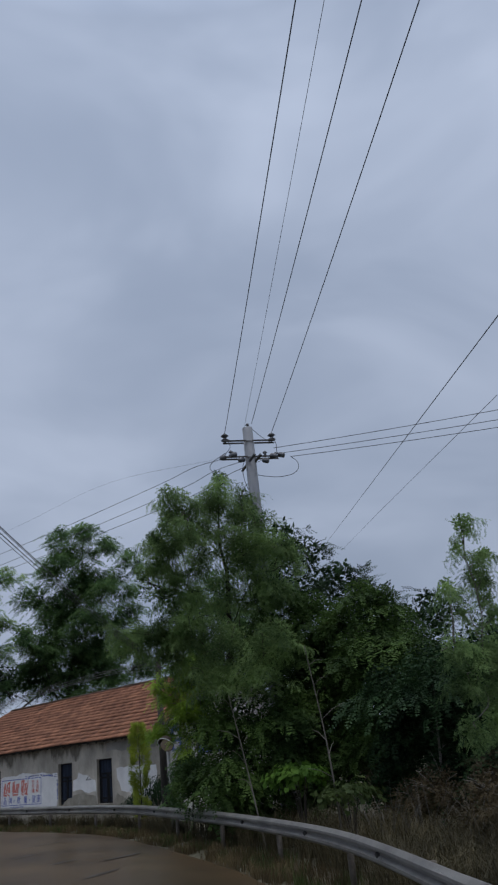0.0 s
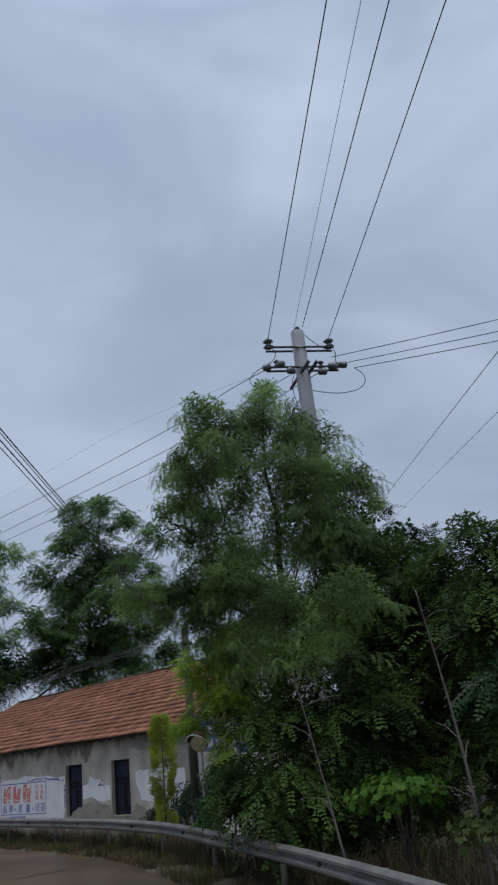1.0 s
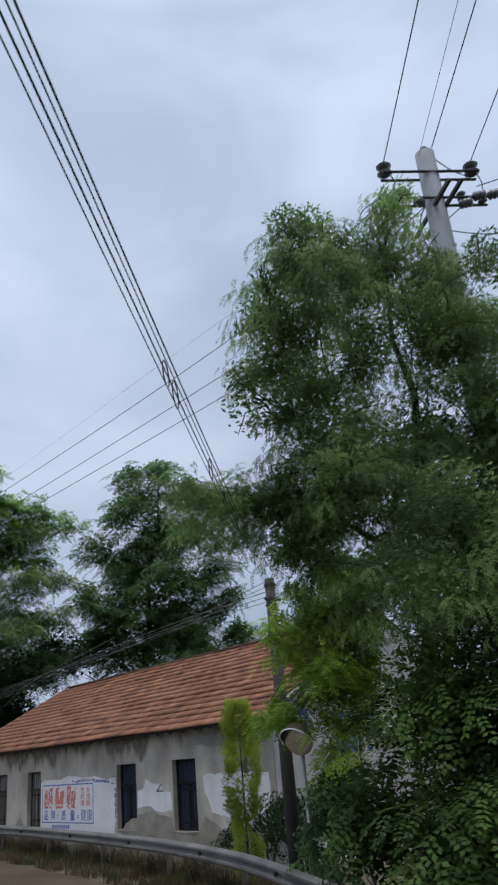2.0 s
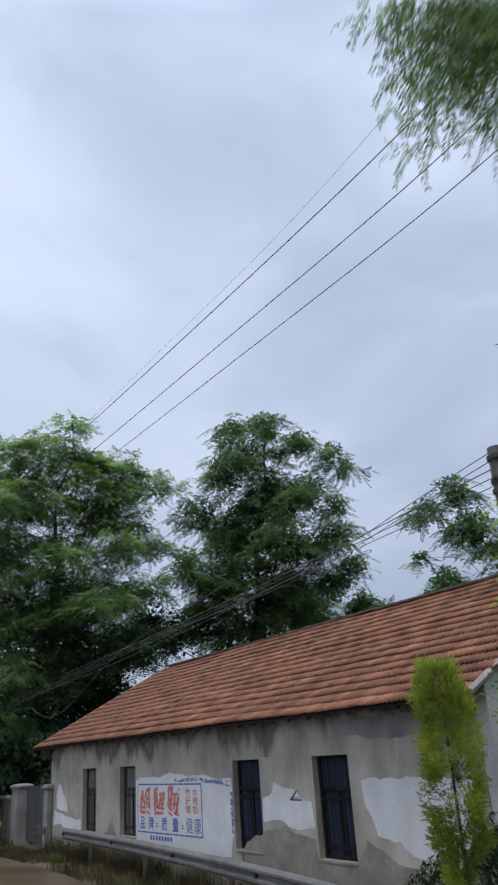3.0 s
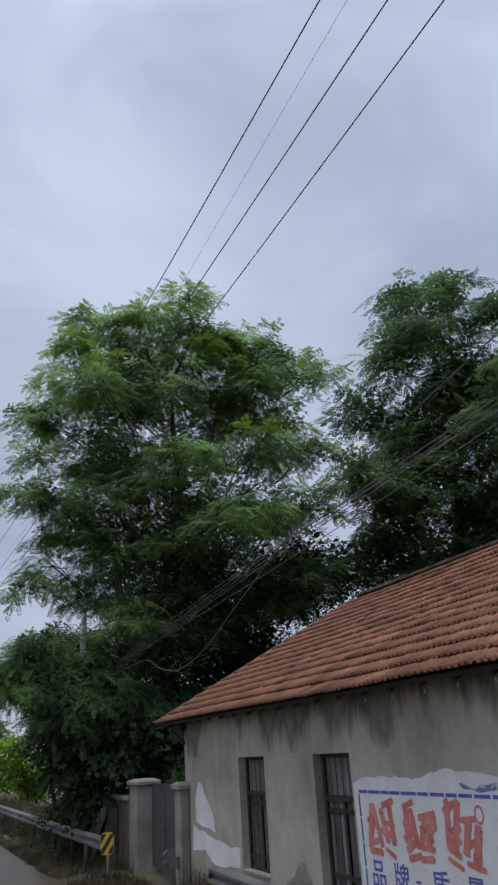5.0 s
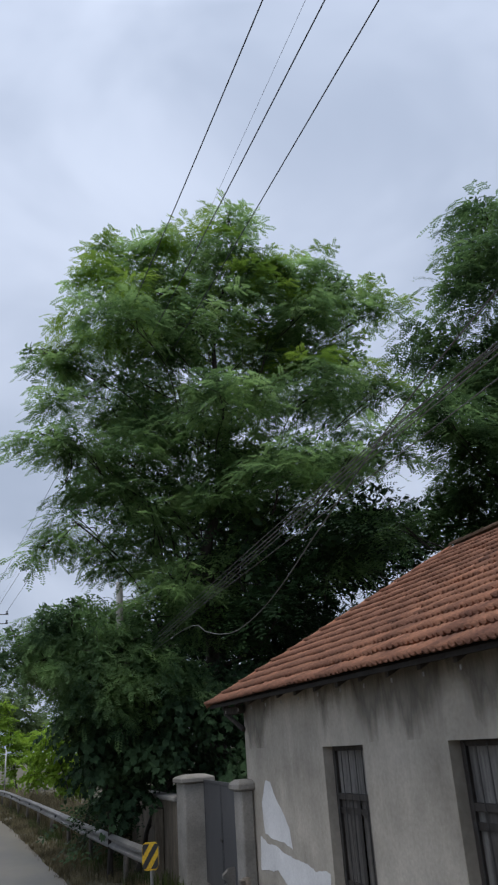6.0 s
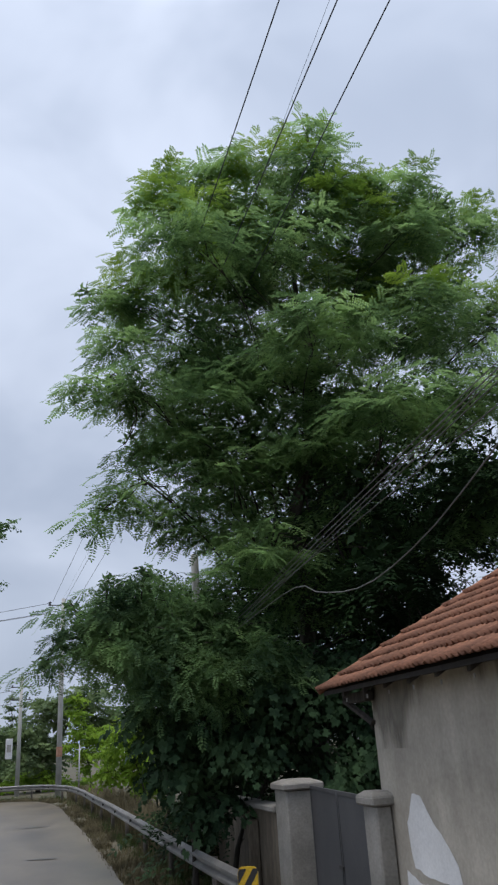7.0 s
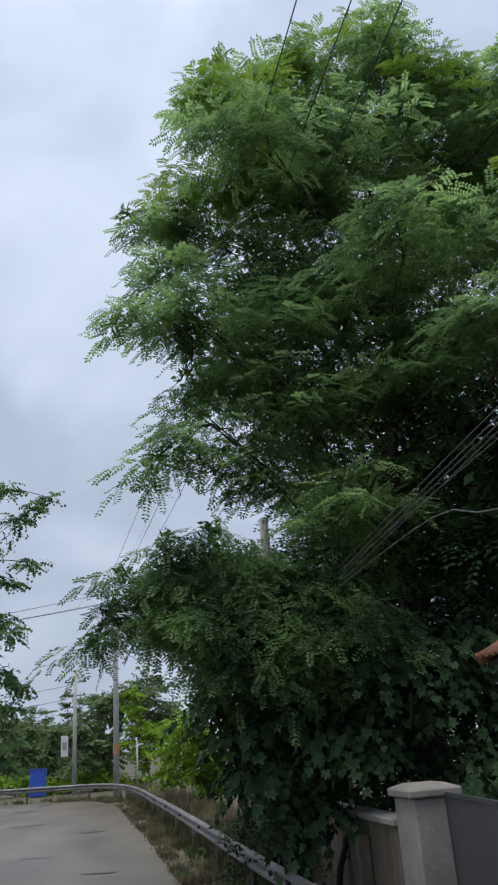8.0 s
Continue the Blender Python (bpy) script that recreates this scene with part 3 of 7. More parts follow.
def eave_stain_shade():
    """Black runs of rain water and the eave's shade, painted as one coat; it fades out down the wall, its lower edge
    drawn by a streaked noise.
    """
    m = M_STAIN_SHADE
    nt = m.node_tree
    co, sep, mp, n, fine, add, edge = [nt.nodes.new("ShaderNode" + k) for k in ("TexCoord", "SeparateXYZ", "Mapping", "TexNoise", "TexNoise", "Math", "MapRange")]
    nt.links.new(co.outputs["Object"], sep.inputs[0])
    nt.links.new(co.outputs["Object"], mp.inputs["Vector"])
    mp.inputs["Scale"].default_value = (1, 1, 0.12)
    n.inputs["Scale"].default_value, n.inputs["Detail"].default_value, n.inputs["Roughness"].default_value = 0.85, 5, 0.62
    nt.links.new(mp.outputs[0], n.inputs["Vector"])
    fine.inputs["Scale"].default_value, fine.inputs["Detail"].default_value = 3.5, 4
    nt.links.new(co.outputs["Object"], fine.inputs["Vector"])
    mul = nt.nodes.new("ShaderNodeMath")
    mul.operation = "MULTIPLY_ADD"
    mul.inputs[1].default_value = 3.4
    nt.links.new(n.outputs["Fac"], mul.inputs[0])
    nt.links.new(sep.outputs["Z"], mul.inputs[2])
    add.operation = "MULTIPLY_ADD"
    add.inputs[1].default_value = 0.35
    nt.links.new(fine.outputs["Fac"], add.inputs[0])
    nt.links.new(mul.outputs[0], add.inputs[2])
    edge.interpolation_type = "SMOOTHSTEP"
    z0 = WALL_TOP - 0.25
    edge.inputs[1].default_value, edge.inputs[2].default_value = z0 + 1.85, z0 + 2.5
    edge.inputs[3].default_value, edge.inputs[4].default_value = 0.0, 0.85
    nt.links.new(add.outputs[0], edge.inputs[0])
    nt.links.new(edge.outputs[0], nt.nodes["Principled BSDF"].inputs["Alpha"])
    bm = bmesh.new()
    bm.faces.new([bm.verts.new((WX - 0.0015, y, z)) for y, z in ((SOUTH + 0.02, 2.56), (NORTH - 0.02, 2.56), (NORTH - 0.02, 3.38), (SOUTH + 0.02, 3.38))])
    part("eave_stain_shade", bm, M_STAIN_SHADE, wall_front, "rain-water streaks and painted eave shade on the upper wall")


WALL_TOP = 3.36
eave_stain_shade()
X1, X2, X3, X4 = WX - 0.003, WX - 0.006, WX - 0.009, WX - 0.012
ragged("damp_stain", [(26.5, 0.85), (26.5, -0.2), (33.2, -0.2), (33.3, 0.8), (32.4, 1.2), (31.5, 1.25), (30.7, 1.1), (30.6, 0.72), (29.5, 0.72), (29.3, 1.15), (28.4, 0.85), (27.4, 0.75)], X1, M_DAMP, wall_front, "brown damp band low on the wall", 0.1, 0.12, 1)
ragged("damp_stain", [(33.7, 0.55), (33.7, -0.2), (45.6, -0.2), (45.6, 0.5), (43, 0.62), (41, 0.7), (40.2, 1.1), (39.8, 0.6), (37, 0.35)], X1, M_DAMP, wall_front, "brown damp band low on the wall", 0.1, 0.12, 2)
ragged("whitewash", [(32.42, 1.36), (32.42, 1.78), (32.1, 1.88), (31.95, 2.1), (31.75, 2.02), (31.5, 1.98), (31.2, 1.95), (31.05, 1.8), (30.72, 1.76), (30.72, 1.3), (31.5, 1.3), (31.9, 1.42)], X2, M_WHITE, wall_front, "patch of white limewash", 0.05, 0.07, 3)
ragged("whitewash", [(29.2, 2.12), (27.7, 2.15), (26.6, 2.1), (26.6, 0.9), (28.1, 0.95), (28.35, 1.15), (28.9, 1.25), (29.05, 1.6), (29.2, 1.75)], X2, M_WHITE, wall_front, "patch of white limewash", 0.07, 0.07, 4)
ragged("whitewash", [(29.9, 2.8), (29.85, 3.12), (26.6, 3.14), (26.6, 2.75), (27.6, 2.8), (28.5, 2.72), (29.2, 2.86)], X1, M_CONCRETE, wall_front, "paler strip of newer plaster", 0.07, 0.08, 5)
ragged("whitewash", [(44.72, 2.08), (44.5, 2.1), (44.25, 1.82), (43.85, 1.52), (43.8, 1.28), (44.2, 1.3), (44.85, 1.38), (44.9, 1.8)], X2, M_WHITE, wall_front, "patch of white limewash", 0.04, 0.06, 6)
ragged("whitewash", [(45.05, 1.32), (44.5, 1.24), (43.9, 1.17), (43.3, 1.12), (42.66, 1.08), (42.66, 0.8), (43.9, 0.72), (44.4, 0.95), (45.1, 0.9)], X2, M_WHITE, wall_front, "patch of white limewash", 0.04, 0.06, 7)
ragged("painted_sign", [(38.62, 2.2), (37.9, 2.27), (37.3, 2.22), (36.6, 2.32), (35.6, 2.24), (34.9, 2.27), (34.2, 2.16), (33.62, 2.18), (33.62, 1.1), (33.75, 0.62), (35.0, 0.6), (36.6, 0.7), (38.6, 0.66)], X2, M_WHITE, wall_front, "wall advertisement painted in faded red and blue on white", 0.05, 0.06, 8)


def coat(y0, y1, z0, z1, x, bm):
    bm.faces.new([bm.verts.new((x, y, z)) for y, z in ((y0, z0), (y1, z0), (y1, z1), (y0, z1))])


def painted(name, material, rects, label=""):
    bm = bmesh.new()
    for k, r in enumerate(rects):
        coat(*r, X3 - 0.0007 * k, bm) if len(rects) < 12 else coat(*r, X3, bm)
    part(name, bm, material, wall_front, label)


rngs = random.Random(3)
dashes = []
y = 38.48
while y > 35.05:
    w = rngs.uniform(0.18, 0.34)
    dashes.append((y, max(34.98, y - w), 2.055 - 0.002 * rngs.random(), 2.09))
    dashes.append((y, max(34.98, y - w), 0.94, 0.972))
    y -= w + rngs.uniform(0.01, 0.04)
dashes += [(38.50, 38.465, 0.94 + 0.28 * k, 1.2 + 0.28 * k) for k in range(4)]
dashes += [(35.01, 34.97, 0.94 + 0.28 * k, 1.205 + 0.28 * k) for k in range(4)]
painted("sign_border", M_BLUE, dashes, "broken blue painted border")


def brush(y0, z0, y1, z1, wide, k):
    """One broad brush stroke with a blunt, slightly ragged outline."""
    d = Vector((0, y1 - y0, z1 - z0))
    n = Vector((0, -d.z, d.y)).normalized() * wide * 0.5
    r = random.Random(k)
    top, low = [], []
    for t in (0.0, 0.06, 0.3, 0.55, 0.8, 0.95, 1.0):
        p = Vector((0, y0, z0)) + d * t
        f = 0.65 if t in (0.0, 1.0) else r.uniform(0.88, 1.14)
        top.append(p + n * f)
        low.append(p - n * f)
    bm = bmesh.new()
    bm.faces.new([bm.verts.new((X3 - 0.0004 * (k % 12), p.y, p.z)) for p in top + low[::-1]])
    part("brush_stroke", bm, M_RED, wall_front, "faded red brush stroke of a large mark")


def mark(y, z, w, h, seed):
    """A dense cluster of slanting brush strokes, with no letters in it."""
    r = random.Random(seed)
    k = seed * 20
    for f in (0.08, 0.24, 0.4, 0.56, 0.74, 0.9):
        for a, b in ((r.uniform(0.0, 0.1), r.uniform(0.3, 0.5)), (r.uniform(0.45, 0.6), r.uniform(0.85, 1.02))):
            if r.random() < 0.85:
                t = r.uniform(-0.16, 0.16)
                brush(y - w * a, z + h * (f - t * 0.5), y - w * b, z + h * (f + t * 0.5), h * r.uniform(0.08, 0.13), k)
                k += 1
    for f in (0.14, 0.36, 0.6, 0.84):
        a, b, t = r.uniform(0.0, 0.3), r.uniform(0.65, 1.04), r.uniform(-0.13, 0.13)
        brush(y - w * (f + t), z + h * b, y - w * (f - t), z + h * a, w * r.uniform(0.12, 0.18), k)
        k += 1


for k, yy in enumerate((38.34, 37.55, 36.76)):
    mark(yy, 1.36, 0.66, 0.66, k + 1)
bm = bmesh.new()
for k in range(14):
    a, b = 2 * math.pi * k / 14, 2 * math.pi * (k + 1) / 14
    bm.faces.new([bm.verts.new((X3, 36.12 - r * math.cos(w), 1.9 + r * 1.25 * math.sin(w))) for r, w in ((0.055, a), (0.075, a), (0.075, b), (0.055, b))])
part("sign_ring", bm, M_RED, wall_front)


def lettering(text, y, z, size, material, wide=1.0):
    c = bpy.data.curves.new("lettering", "FONT")
    c.body, c.size, c.extrude, c.offset = text, 1.0, 0.0, 0.0 if text in "健康" else 0.012
    ob = bpy.data.objects.new("lettering", c)
    scene.collection.objects.link(ob)
    bpy.context.view_layer.update()
    me = bpy.data.meshes.new_from_object(ob.evaluated_get(bpy.context.evaluated_depsgraph_get()))
    bpy.data.objects.remove(ob)
    bpy.data.curves.remove(c)
    me.materials.clear()
    me.transform(Matrix(((0, 0, -1, X3), (-size * wide, 0, 0, y), (0, size, 0, z), (0, 0, 0, 1))))
    return link("lettering", me, wall_front, "", material)


for ch, yy in zip("品牌=质量=健康", (38.36, 37.86, 37.42, 37.1, 36.5, 36.02, 35.8, 35.4)):
    lettering(ch, yy, 1.045, 0.36 if ch in "健康" else 0.33 if ch != "=" else 0.26, M_BLUE, 1.02 if ch != "=" else 0.8)
for row, zz in zip(("竹木", "纤维", "墙板"), (1.825, 1.64, 1.455)):
    for ch, yy in zip(row, (35.8, 35.44)):
        lettering(ch, yy, zz, 0.19, M_RED, 1.45)
for k in range(8):
    painted("sign_bar", M_BLUE, [(37.75 - 0.16 * k, 37.65 - 0.16 * k, 0.79, 0.89)], "short blue painted bar")
ragged("blue_smear", [(36.4, 2.19), (35.2, 2.21), (34.4, 2.15), (33.66, 2.14), (33.66, 2.03), (34.4, 2.07), (35.2, 2.13), (36.3, 2.13)], X3, M_SMEAR, wall_front, "smear of blue paint", 0.04, 0.06, 9)
ragged("blue_smear", [(33.7, 1.9), (33.6, 1.9), (33.6, 1.1), (33.68, 1.1)], X3, M_SMEAR, wall_front, "smear of blue paint", 0.02, 0.06, 10)
painted("scribble", M_IRON, [(31.42, 31.02, 1.76, 1.785), (31.4, 31.1, 1.80, 1.815)], "dark pencilled scribble")
bm = bmesh.new()
for a, b in (((31.42, 1.77), (31.18, 1.95)), ((31.18, 1.95), (31.1, 1.9)), ((31.38, 1.77), (31.2, 1.91))):
    n = Vector((0, -(b[1] - a[1]), b[0] - a[0])).normalized() * 0.008
    bm.faces.new([bm.verts.new((X3 - 0.001, p[0] + s * n.y, p[1] + s * n.z)) for p, s in ((a, 1), (b, 1), (b, -1), (a, -1))])
part("scribble", bm, M_IRON, wall_front)


def blue_block(rects):
    bm = bmesh.new()
    for x0, x1, z0, z1 in rects:
        bm.faces.new([bm.verts.new((x, SOUTH - 0.266, z)) for x, z in ((x0, z0), (x1, z0), (x1, z1), (x0, z1))])
    part("painted_block", bm, M_BLUE, house, "blue painted block lettering faded on the gable")


blue_block([(21.1, 21.22, 2.5, 3.4), (21.5, 21.62, 2.5, 3.4), (21.22, 21.5, 3.28, 3.4), (21.22, 21.5, 2.86, 2.98), (21.22, 21.5, 2.5, 2.6), (21.3, 21.42, 3.4, 3.55)])
blue_block([(22.5, 22.62, 2.35, 3.3), (23.1, 23.22, 2.35, 3.3), (22.62, 23.1, 3.16, 3.3), (22.62, 23.1, 2.35, 2.62), (22.7, 23.0, 2.8, 2.95)])
blue_block([(23.6, 23.72, 2.35, 3.3), (23.72, 24.2, 2.7, 2.85), (23.72, 24.2, 3.1, 3.22), (23.9, 24.0, 2.35, 3.3)])


def build_window(a, b, board, kind):
    """A tall opening with a timber frame, a transom, upright boards and iron bars."""
    timber = M_WOOD if kind else M_DARKFRAME
    f0, f1 = WX + 0.13, WX + 0.21
    bm = bmesh.new()
    box(bm, (f0, a, SILL_Z), (f1, a + 0.06, HEAD_Z), 0.004)
    box(bm, (f0, b - 0.06, SILL_Z), (f1, b, HEAD_Z), 0.004)
    box(bm, (f0 + 0.002, a + 0.06, HEAD_Z - 0.06), (f1 - 0.002, b - 0.06, HEAD_Z), 0.004)
    box(bm, (f0 + 0.002, a + 0.06, SILL_Z), (f1 - 0.002, b - 0.06, SILL_Z + 0.06), 0.004)
    win = part("window", bm, timber, house, "tall window boarded up behind iron bars" if kind else "tall window with closed dark boarded shutters")
    zt = HEAD_Z - 0.58
    part("transom", one_box((f0 - 0.01, a + 0.06, zt - 0.035), (f1, b - 0.06, zt + 0.035), 0.005), timber, win)
    part("sill", one_box((WX - 0.016, a + 0.004, SILL_Z - 0.05), (f0, b - 0.004, SILL_Z - 0.003), 0.006), M_DAMP, win, "worn cement sill")
    r = random.Random(int(a * 100))
    n = 9
    inner = b - a - 0.12
    for k in range(n):
        y0 = a + 0.06 + inner * k / n
        d = r.uniform(0, 0.012)
        if not (k == 4 and kind):
            part("plank", one_box((f0 + 0.03 + d, y0 + 0.004, SILL_Z + 0.06), (f0 + 0.05 + d, y0 + inner / n - 0.004, zt - 0.035), 0.002), board if r.random() < 0.7 else (M_PALE if kind else timber), win)
        part("plank", one_box((f0 + 0.034 + d, y0 + 0.003, zt + 0.035), (f0 + 0.05 + d, y0 + inner / n - 0.003, HEAD_Z - 0.06), 0.002), M_PALE if kind else board, win)
    part("stile", one_box((f0 + 0.01, (a + b) / 2 - 0.03, SILL_Z + 0.06), (f0 + 0.03, (a + b) / 2 + 0.03, zt - 0.035), 0.004), timber, win)
    for zz in (SILL_Z + 0.2, zt - 0.16):
        part("rail", one_box((f0 + 0.012, a + 0.06, zz - 0.035), (f0 + 0.028, b - 0.06, zz + 0.035), 0.003), timber, win)
    if kind:
        for k in range(6):
            y0 = a + 0.09 + (inner - 0.06) * k / 5
            part("bar", one_tube([(f0 - 0.012, y0, SILL_Z + 0.03), (f0 - 0.012, y0 + r.uniform(-0.01, 0.01), HEAD_Z - 0.03)], 0.007, 6), M_IRON, win)
    part("hinge", one_box((f0 - 0.012, b - 0.075, zt - 0.2), (f0, b - 0.04, zt - 0.12)), M_IRON, win)
    part("hinge", one_box((f0 - 0.012, b - 0.075, SILL_Z + 0.25), (f0, b - 0.04, SILL_Z + 0.33)), M_IRON, win)


for k, (a, b) in enumerate(WINDOWS):
    build_window(a, b, M_PLANK if k < 2 else M_BLUEWOOD, k < 2)


def build_roof():
    bm = bmesh.new()
    for x0, x1 in ((EAVE_X, RIDGE_X), (RIDGE_X, BACK_X)):
        up = [(x0, SOUTH - 0.3), (x1, SOUTH - 0.3), (x1, roof_end(min(x1, BACK_X - x1 + EAVE_X))), (x0, roof_end(min(x0, BACK_X - x0 + EAVE_X)))]
        hi = [bm.verts.new((x, y, roof_z(x) - 0.09)) for x, y in up]
        lo = [bm.verts.new((x, y, roof_z(x) - 0.14)) for x, y in up]
        bm.faces.new(hi)
        bm.faces.new(lo[::-1])
        for k in range(4):
            bm.faces.new((hi[k], lo[k], lo[(k + 1) % 4], hi[(k + 1) % 4]))
    roof = part("roof", bm, M_EAVE_DARK, house, "gabled roof of weathered red clay tiles")
    # rafter tails, and a dark strip put in for shade, under the eave
    y, r = SOUTH + 0.2, random.Random(4)
    while y < 45.9:
        bm = one_box((EAVE_X + 0.06, y - 0.035, -0.035), (WX, y + 0.035, 0.035), 0.006)
        bmesh.ops.transform(bm, matrix=Matrix(((1, 0, 0, 0), (0, 1, 0, 0), (PITCH, 0, 1, roof_z(EAVE_X) - PITCH * EAVE_X - 0.185 + r.uniform(-0.01, 0.01)), (0, 0, 0, 1))), verts=bm.verts)
        part("rafter_tail", bm, M_WOOD, roof)
        part("wire_hook", one_box((EAVE_X + 0.1, y - 0.008, roof_z(EAVE_X) - 0.245), (EAVE_X + 0.115, y + 0.008, roof_z(EAVE_X) - 0.2), 0.002), M_STEEL, roof, "small pale hook under the eave")
        y += 0.62 + r.uniform(-0.04, 0.04)
    # Added dark strip: paints the band of shade at the wall's top
    part("eave_shade_strip", one_box((WX - 0.07, SOUTH + 0.02, 3.27), (WX + 0.05, 45.4, 3.44), 0.01), M_EAVE_DARK, roof, "dark strip that stands in for shade under the eave")
    part("verge_mortar", one_tube([(EAVE_X, SOUTH - 0.3, roof_z(EAVE_X) - 0.06), (RIDGE_X, SOUTH - 0.3, roof_z(RIDGE_X) - 0.06)], 0.06, 6), M_CONCRETE, roof, "cement mortar along the verge")
    verge = [(x, roof_end(x) + 0.035, roof_z(x) - 0.045 + 0.012 * noise.noise((x * 2.3, 0.5, 0))) for x in [EAVE_X - 0.06 + (RIDGE_X - EAVE_X + 0.06) * k / 14 for k in range(15)]]
    part("verge_strip", one_tube(verge, 0.05, 8), M_TILE, roof, "rounded clay strip along the north verge", True)
    part("purlin_end", one_box((20.5, 45.35, 3.1), (20.62, 46.08, 3.22), 0.01), M_WOOD, roof, "grey timber purlin end")
    bm = tube(bmesh.new(), [(20.62, 45.45, 2.85), (20.5, 46.0, 3.14)], 0.04, 6)
    part("bracket", bm, M_WOOD, roof, "grey timber eave bracket")
    return roof


roof = build_roof()
TILE_W, TILE_STEP, TILE_L = 0.218, 0.335, 0.41
slope_len = (RIDGE_X - EAVE_X) * math.hypot(1, PITCH)
SEC = [(0.0, 0.01), (0.018, 0.046), (0.036, 0.012), (0.072, 0.004), (0.109, 0.01), (0.127, 0.046), (0.145, 0.012), (0.182, 0.004), (0.224, 0.01)]


def tile_arrays(seed):
    """One interlocking tile: u across, v up the slope, n off it; the lower edge has a lip."""
    r = random.Random(seed)
    v = []
    for vv, lift in ((0.0, 0.056), (TILE_L, 0.0)):
        for u, h in SEC:
            v.append((u + r.uniform(-0.003, 0.003), vv + r.uniform(-0.006, 0.006), h + lift))
    for u, h in SEC:
        v.append((u, 0.003, h + 0.036))
    for u, h in SEC:
        v.append((u, 0.16, h * 0.5 + 0.02))
    n = len(SEC)
    f = [(k, k + 1, n + k + 1, n + k) for k in range(n - 1)] + [(2 * n + k, 2 * n + k + 1, k + 1, k) for k in range(n - 1)] + [(3 * n + k, 3 * n + k + 1, 2 * n + k + 1, 2 * n + k) for k in range(n - 1)]
    return np.array(v), np.array(f)


def build_tiles():
    r = random.Random(9)
    kinds = [tile_arrays(s) for s in range(5)]
    c = 1 / math.hypot(1, PITCH)
    s = PITCH * c
    base = Matrix(((0, c, -s, 0), (-1, 0, 0, 0), (0, s, c, 0), (0, 0, 0, 1)))
    meshes = []
    for v, f in kinds:
        me = bpy.data.meshes.new("tile")
        me.from_pydata([tuple(p) for p in v], [], [tuple(q) for q in f])
        for p in me.polygons:
            p.use_smooth = True
        me.materials.append(M_TILE)
        meshes.append(me)
    inv = home(roof).inverted()
    rest_v, rest_f, off, near = [], [], 0, 0
    rows = int(slope_len / TILE_STEP)
    for i in range(rows + 1):
        x = EAVE_X - 0.05 + c * TILE_STEP * i
        if x > RIDGE_X - 0.1:
            break
        z = roof_z(EAVE_X) + PITCH * (x - EAVE_X) - 0.09
        y = roof_end(x) + 0.03
        wave = 0.012
        while y > SOUTH - 0.32 + TILE_W * 0.4:
            lift = wave * noise.noise((y * 0.35, i * 0.4, 1.0)) + 0.008 * r.random()
            sag_z = -0.05 * noise.noise((y * 0.13, i * 0.15, 7.0))
            m = Matrix.Translation((x + r.uniform(-0.014, 0.014), y + r.uniform(-0.006, 0.006), z + lift + sag_z)) @ base @ Matrix.Rotation(r.uniform(-0.03, 0.03), 4, "Z") @ Matrix.Rotation(r.uniform(-0.012, 0.012), 4, "Y")
            k = r.randrange(5)
            if y > 41.8:
                ob = new("tile", meshes[k])
                ob.parent = roof
                ob.matrix_local = inv @ m
                near += 1
            else:
                a = np.array(m)
                rest_v.append(kinds[k][0] @ a[:3, :3].T + a[:3, 3])
                rest_f.append(kinds[k][1] + off)
                off += len(kinds[k][0])
            y -= TILE_W
    me = mesh_np("tile_field", np.vstack(rest_v), np.vstack(rest_f), M_TILE)
    for p in me.polygons:
        p.use_smooth = True
    ob = link("tile_field", me, roof, "field of weathered red clay tiles")
    tagged(ob, kind="stuff")
    # plain rear slope of the same tiles, never seen from the road, and ridge tiles
    y = roof_end(RIDGE_X)
    while y > SOUTH - 0.2:
        bm = bmesh.new()
        rows2 = []
        for yy, rr in ((y + 0.02, 0.075), (y - 0.36, 0.085)):
            rows2.append([bm.verts.new((RIDGE_X + rr * math.cos(w) * 1.1, yy, roof_z(RIDGE_X) - 0.03 + rr * math.sin(w) + r.uniform(-0.004, 0.004))) for w in [math.pi * k / 6 for k in range(7)]])
        for k in range(6):
            bm.faces.new((rows2[0][k], rows2[0][k + 1], rows2[1][k + 1], rows2[1][k]))
        bmesh.ops.solidify(bm, geom=bm.faces[:], thickness=0.015)
        part("ridge_tile", bm, M_RIDGE, roof)
        y -= 0.345


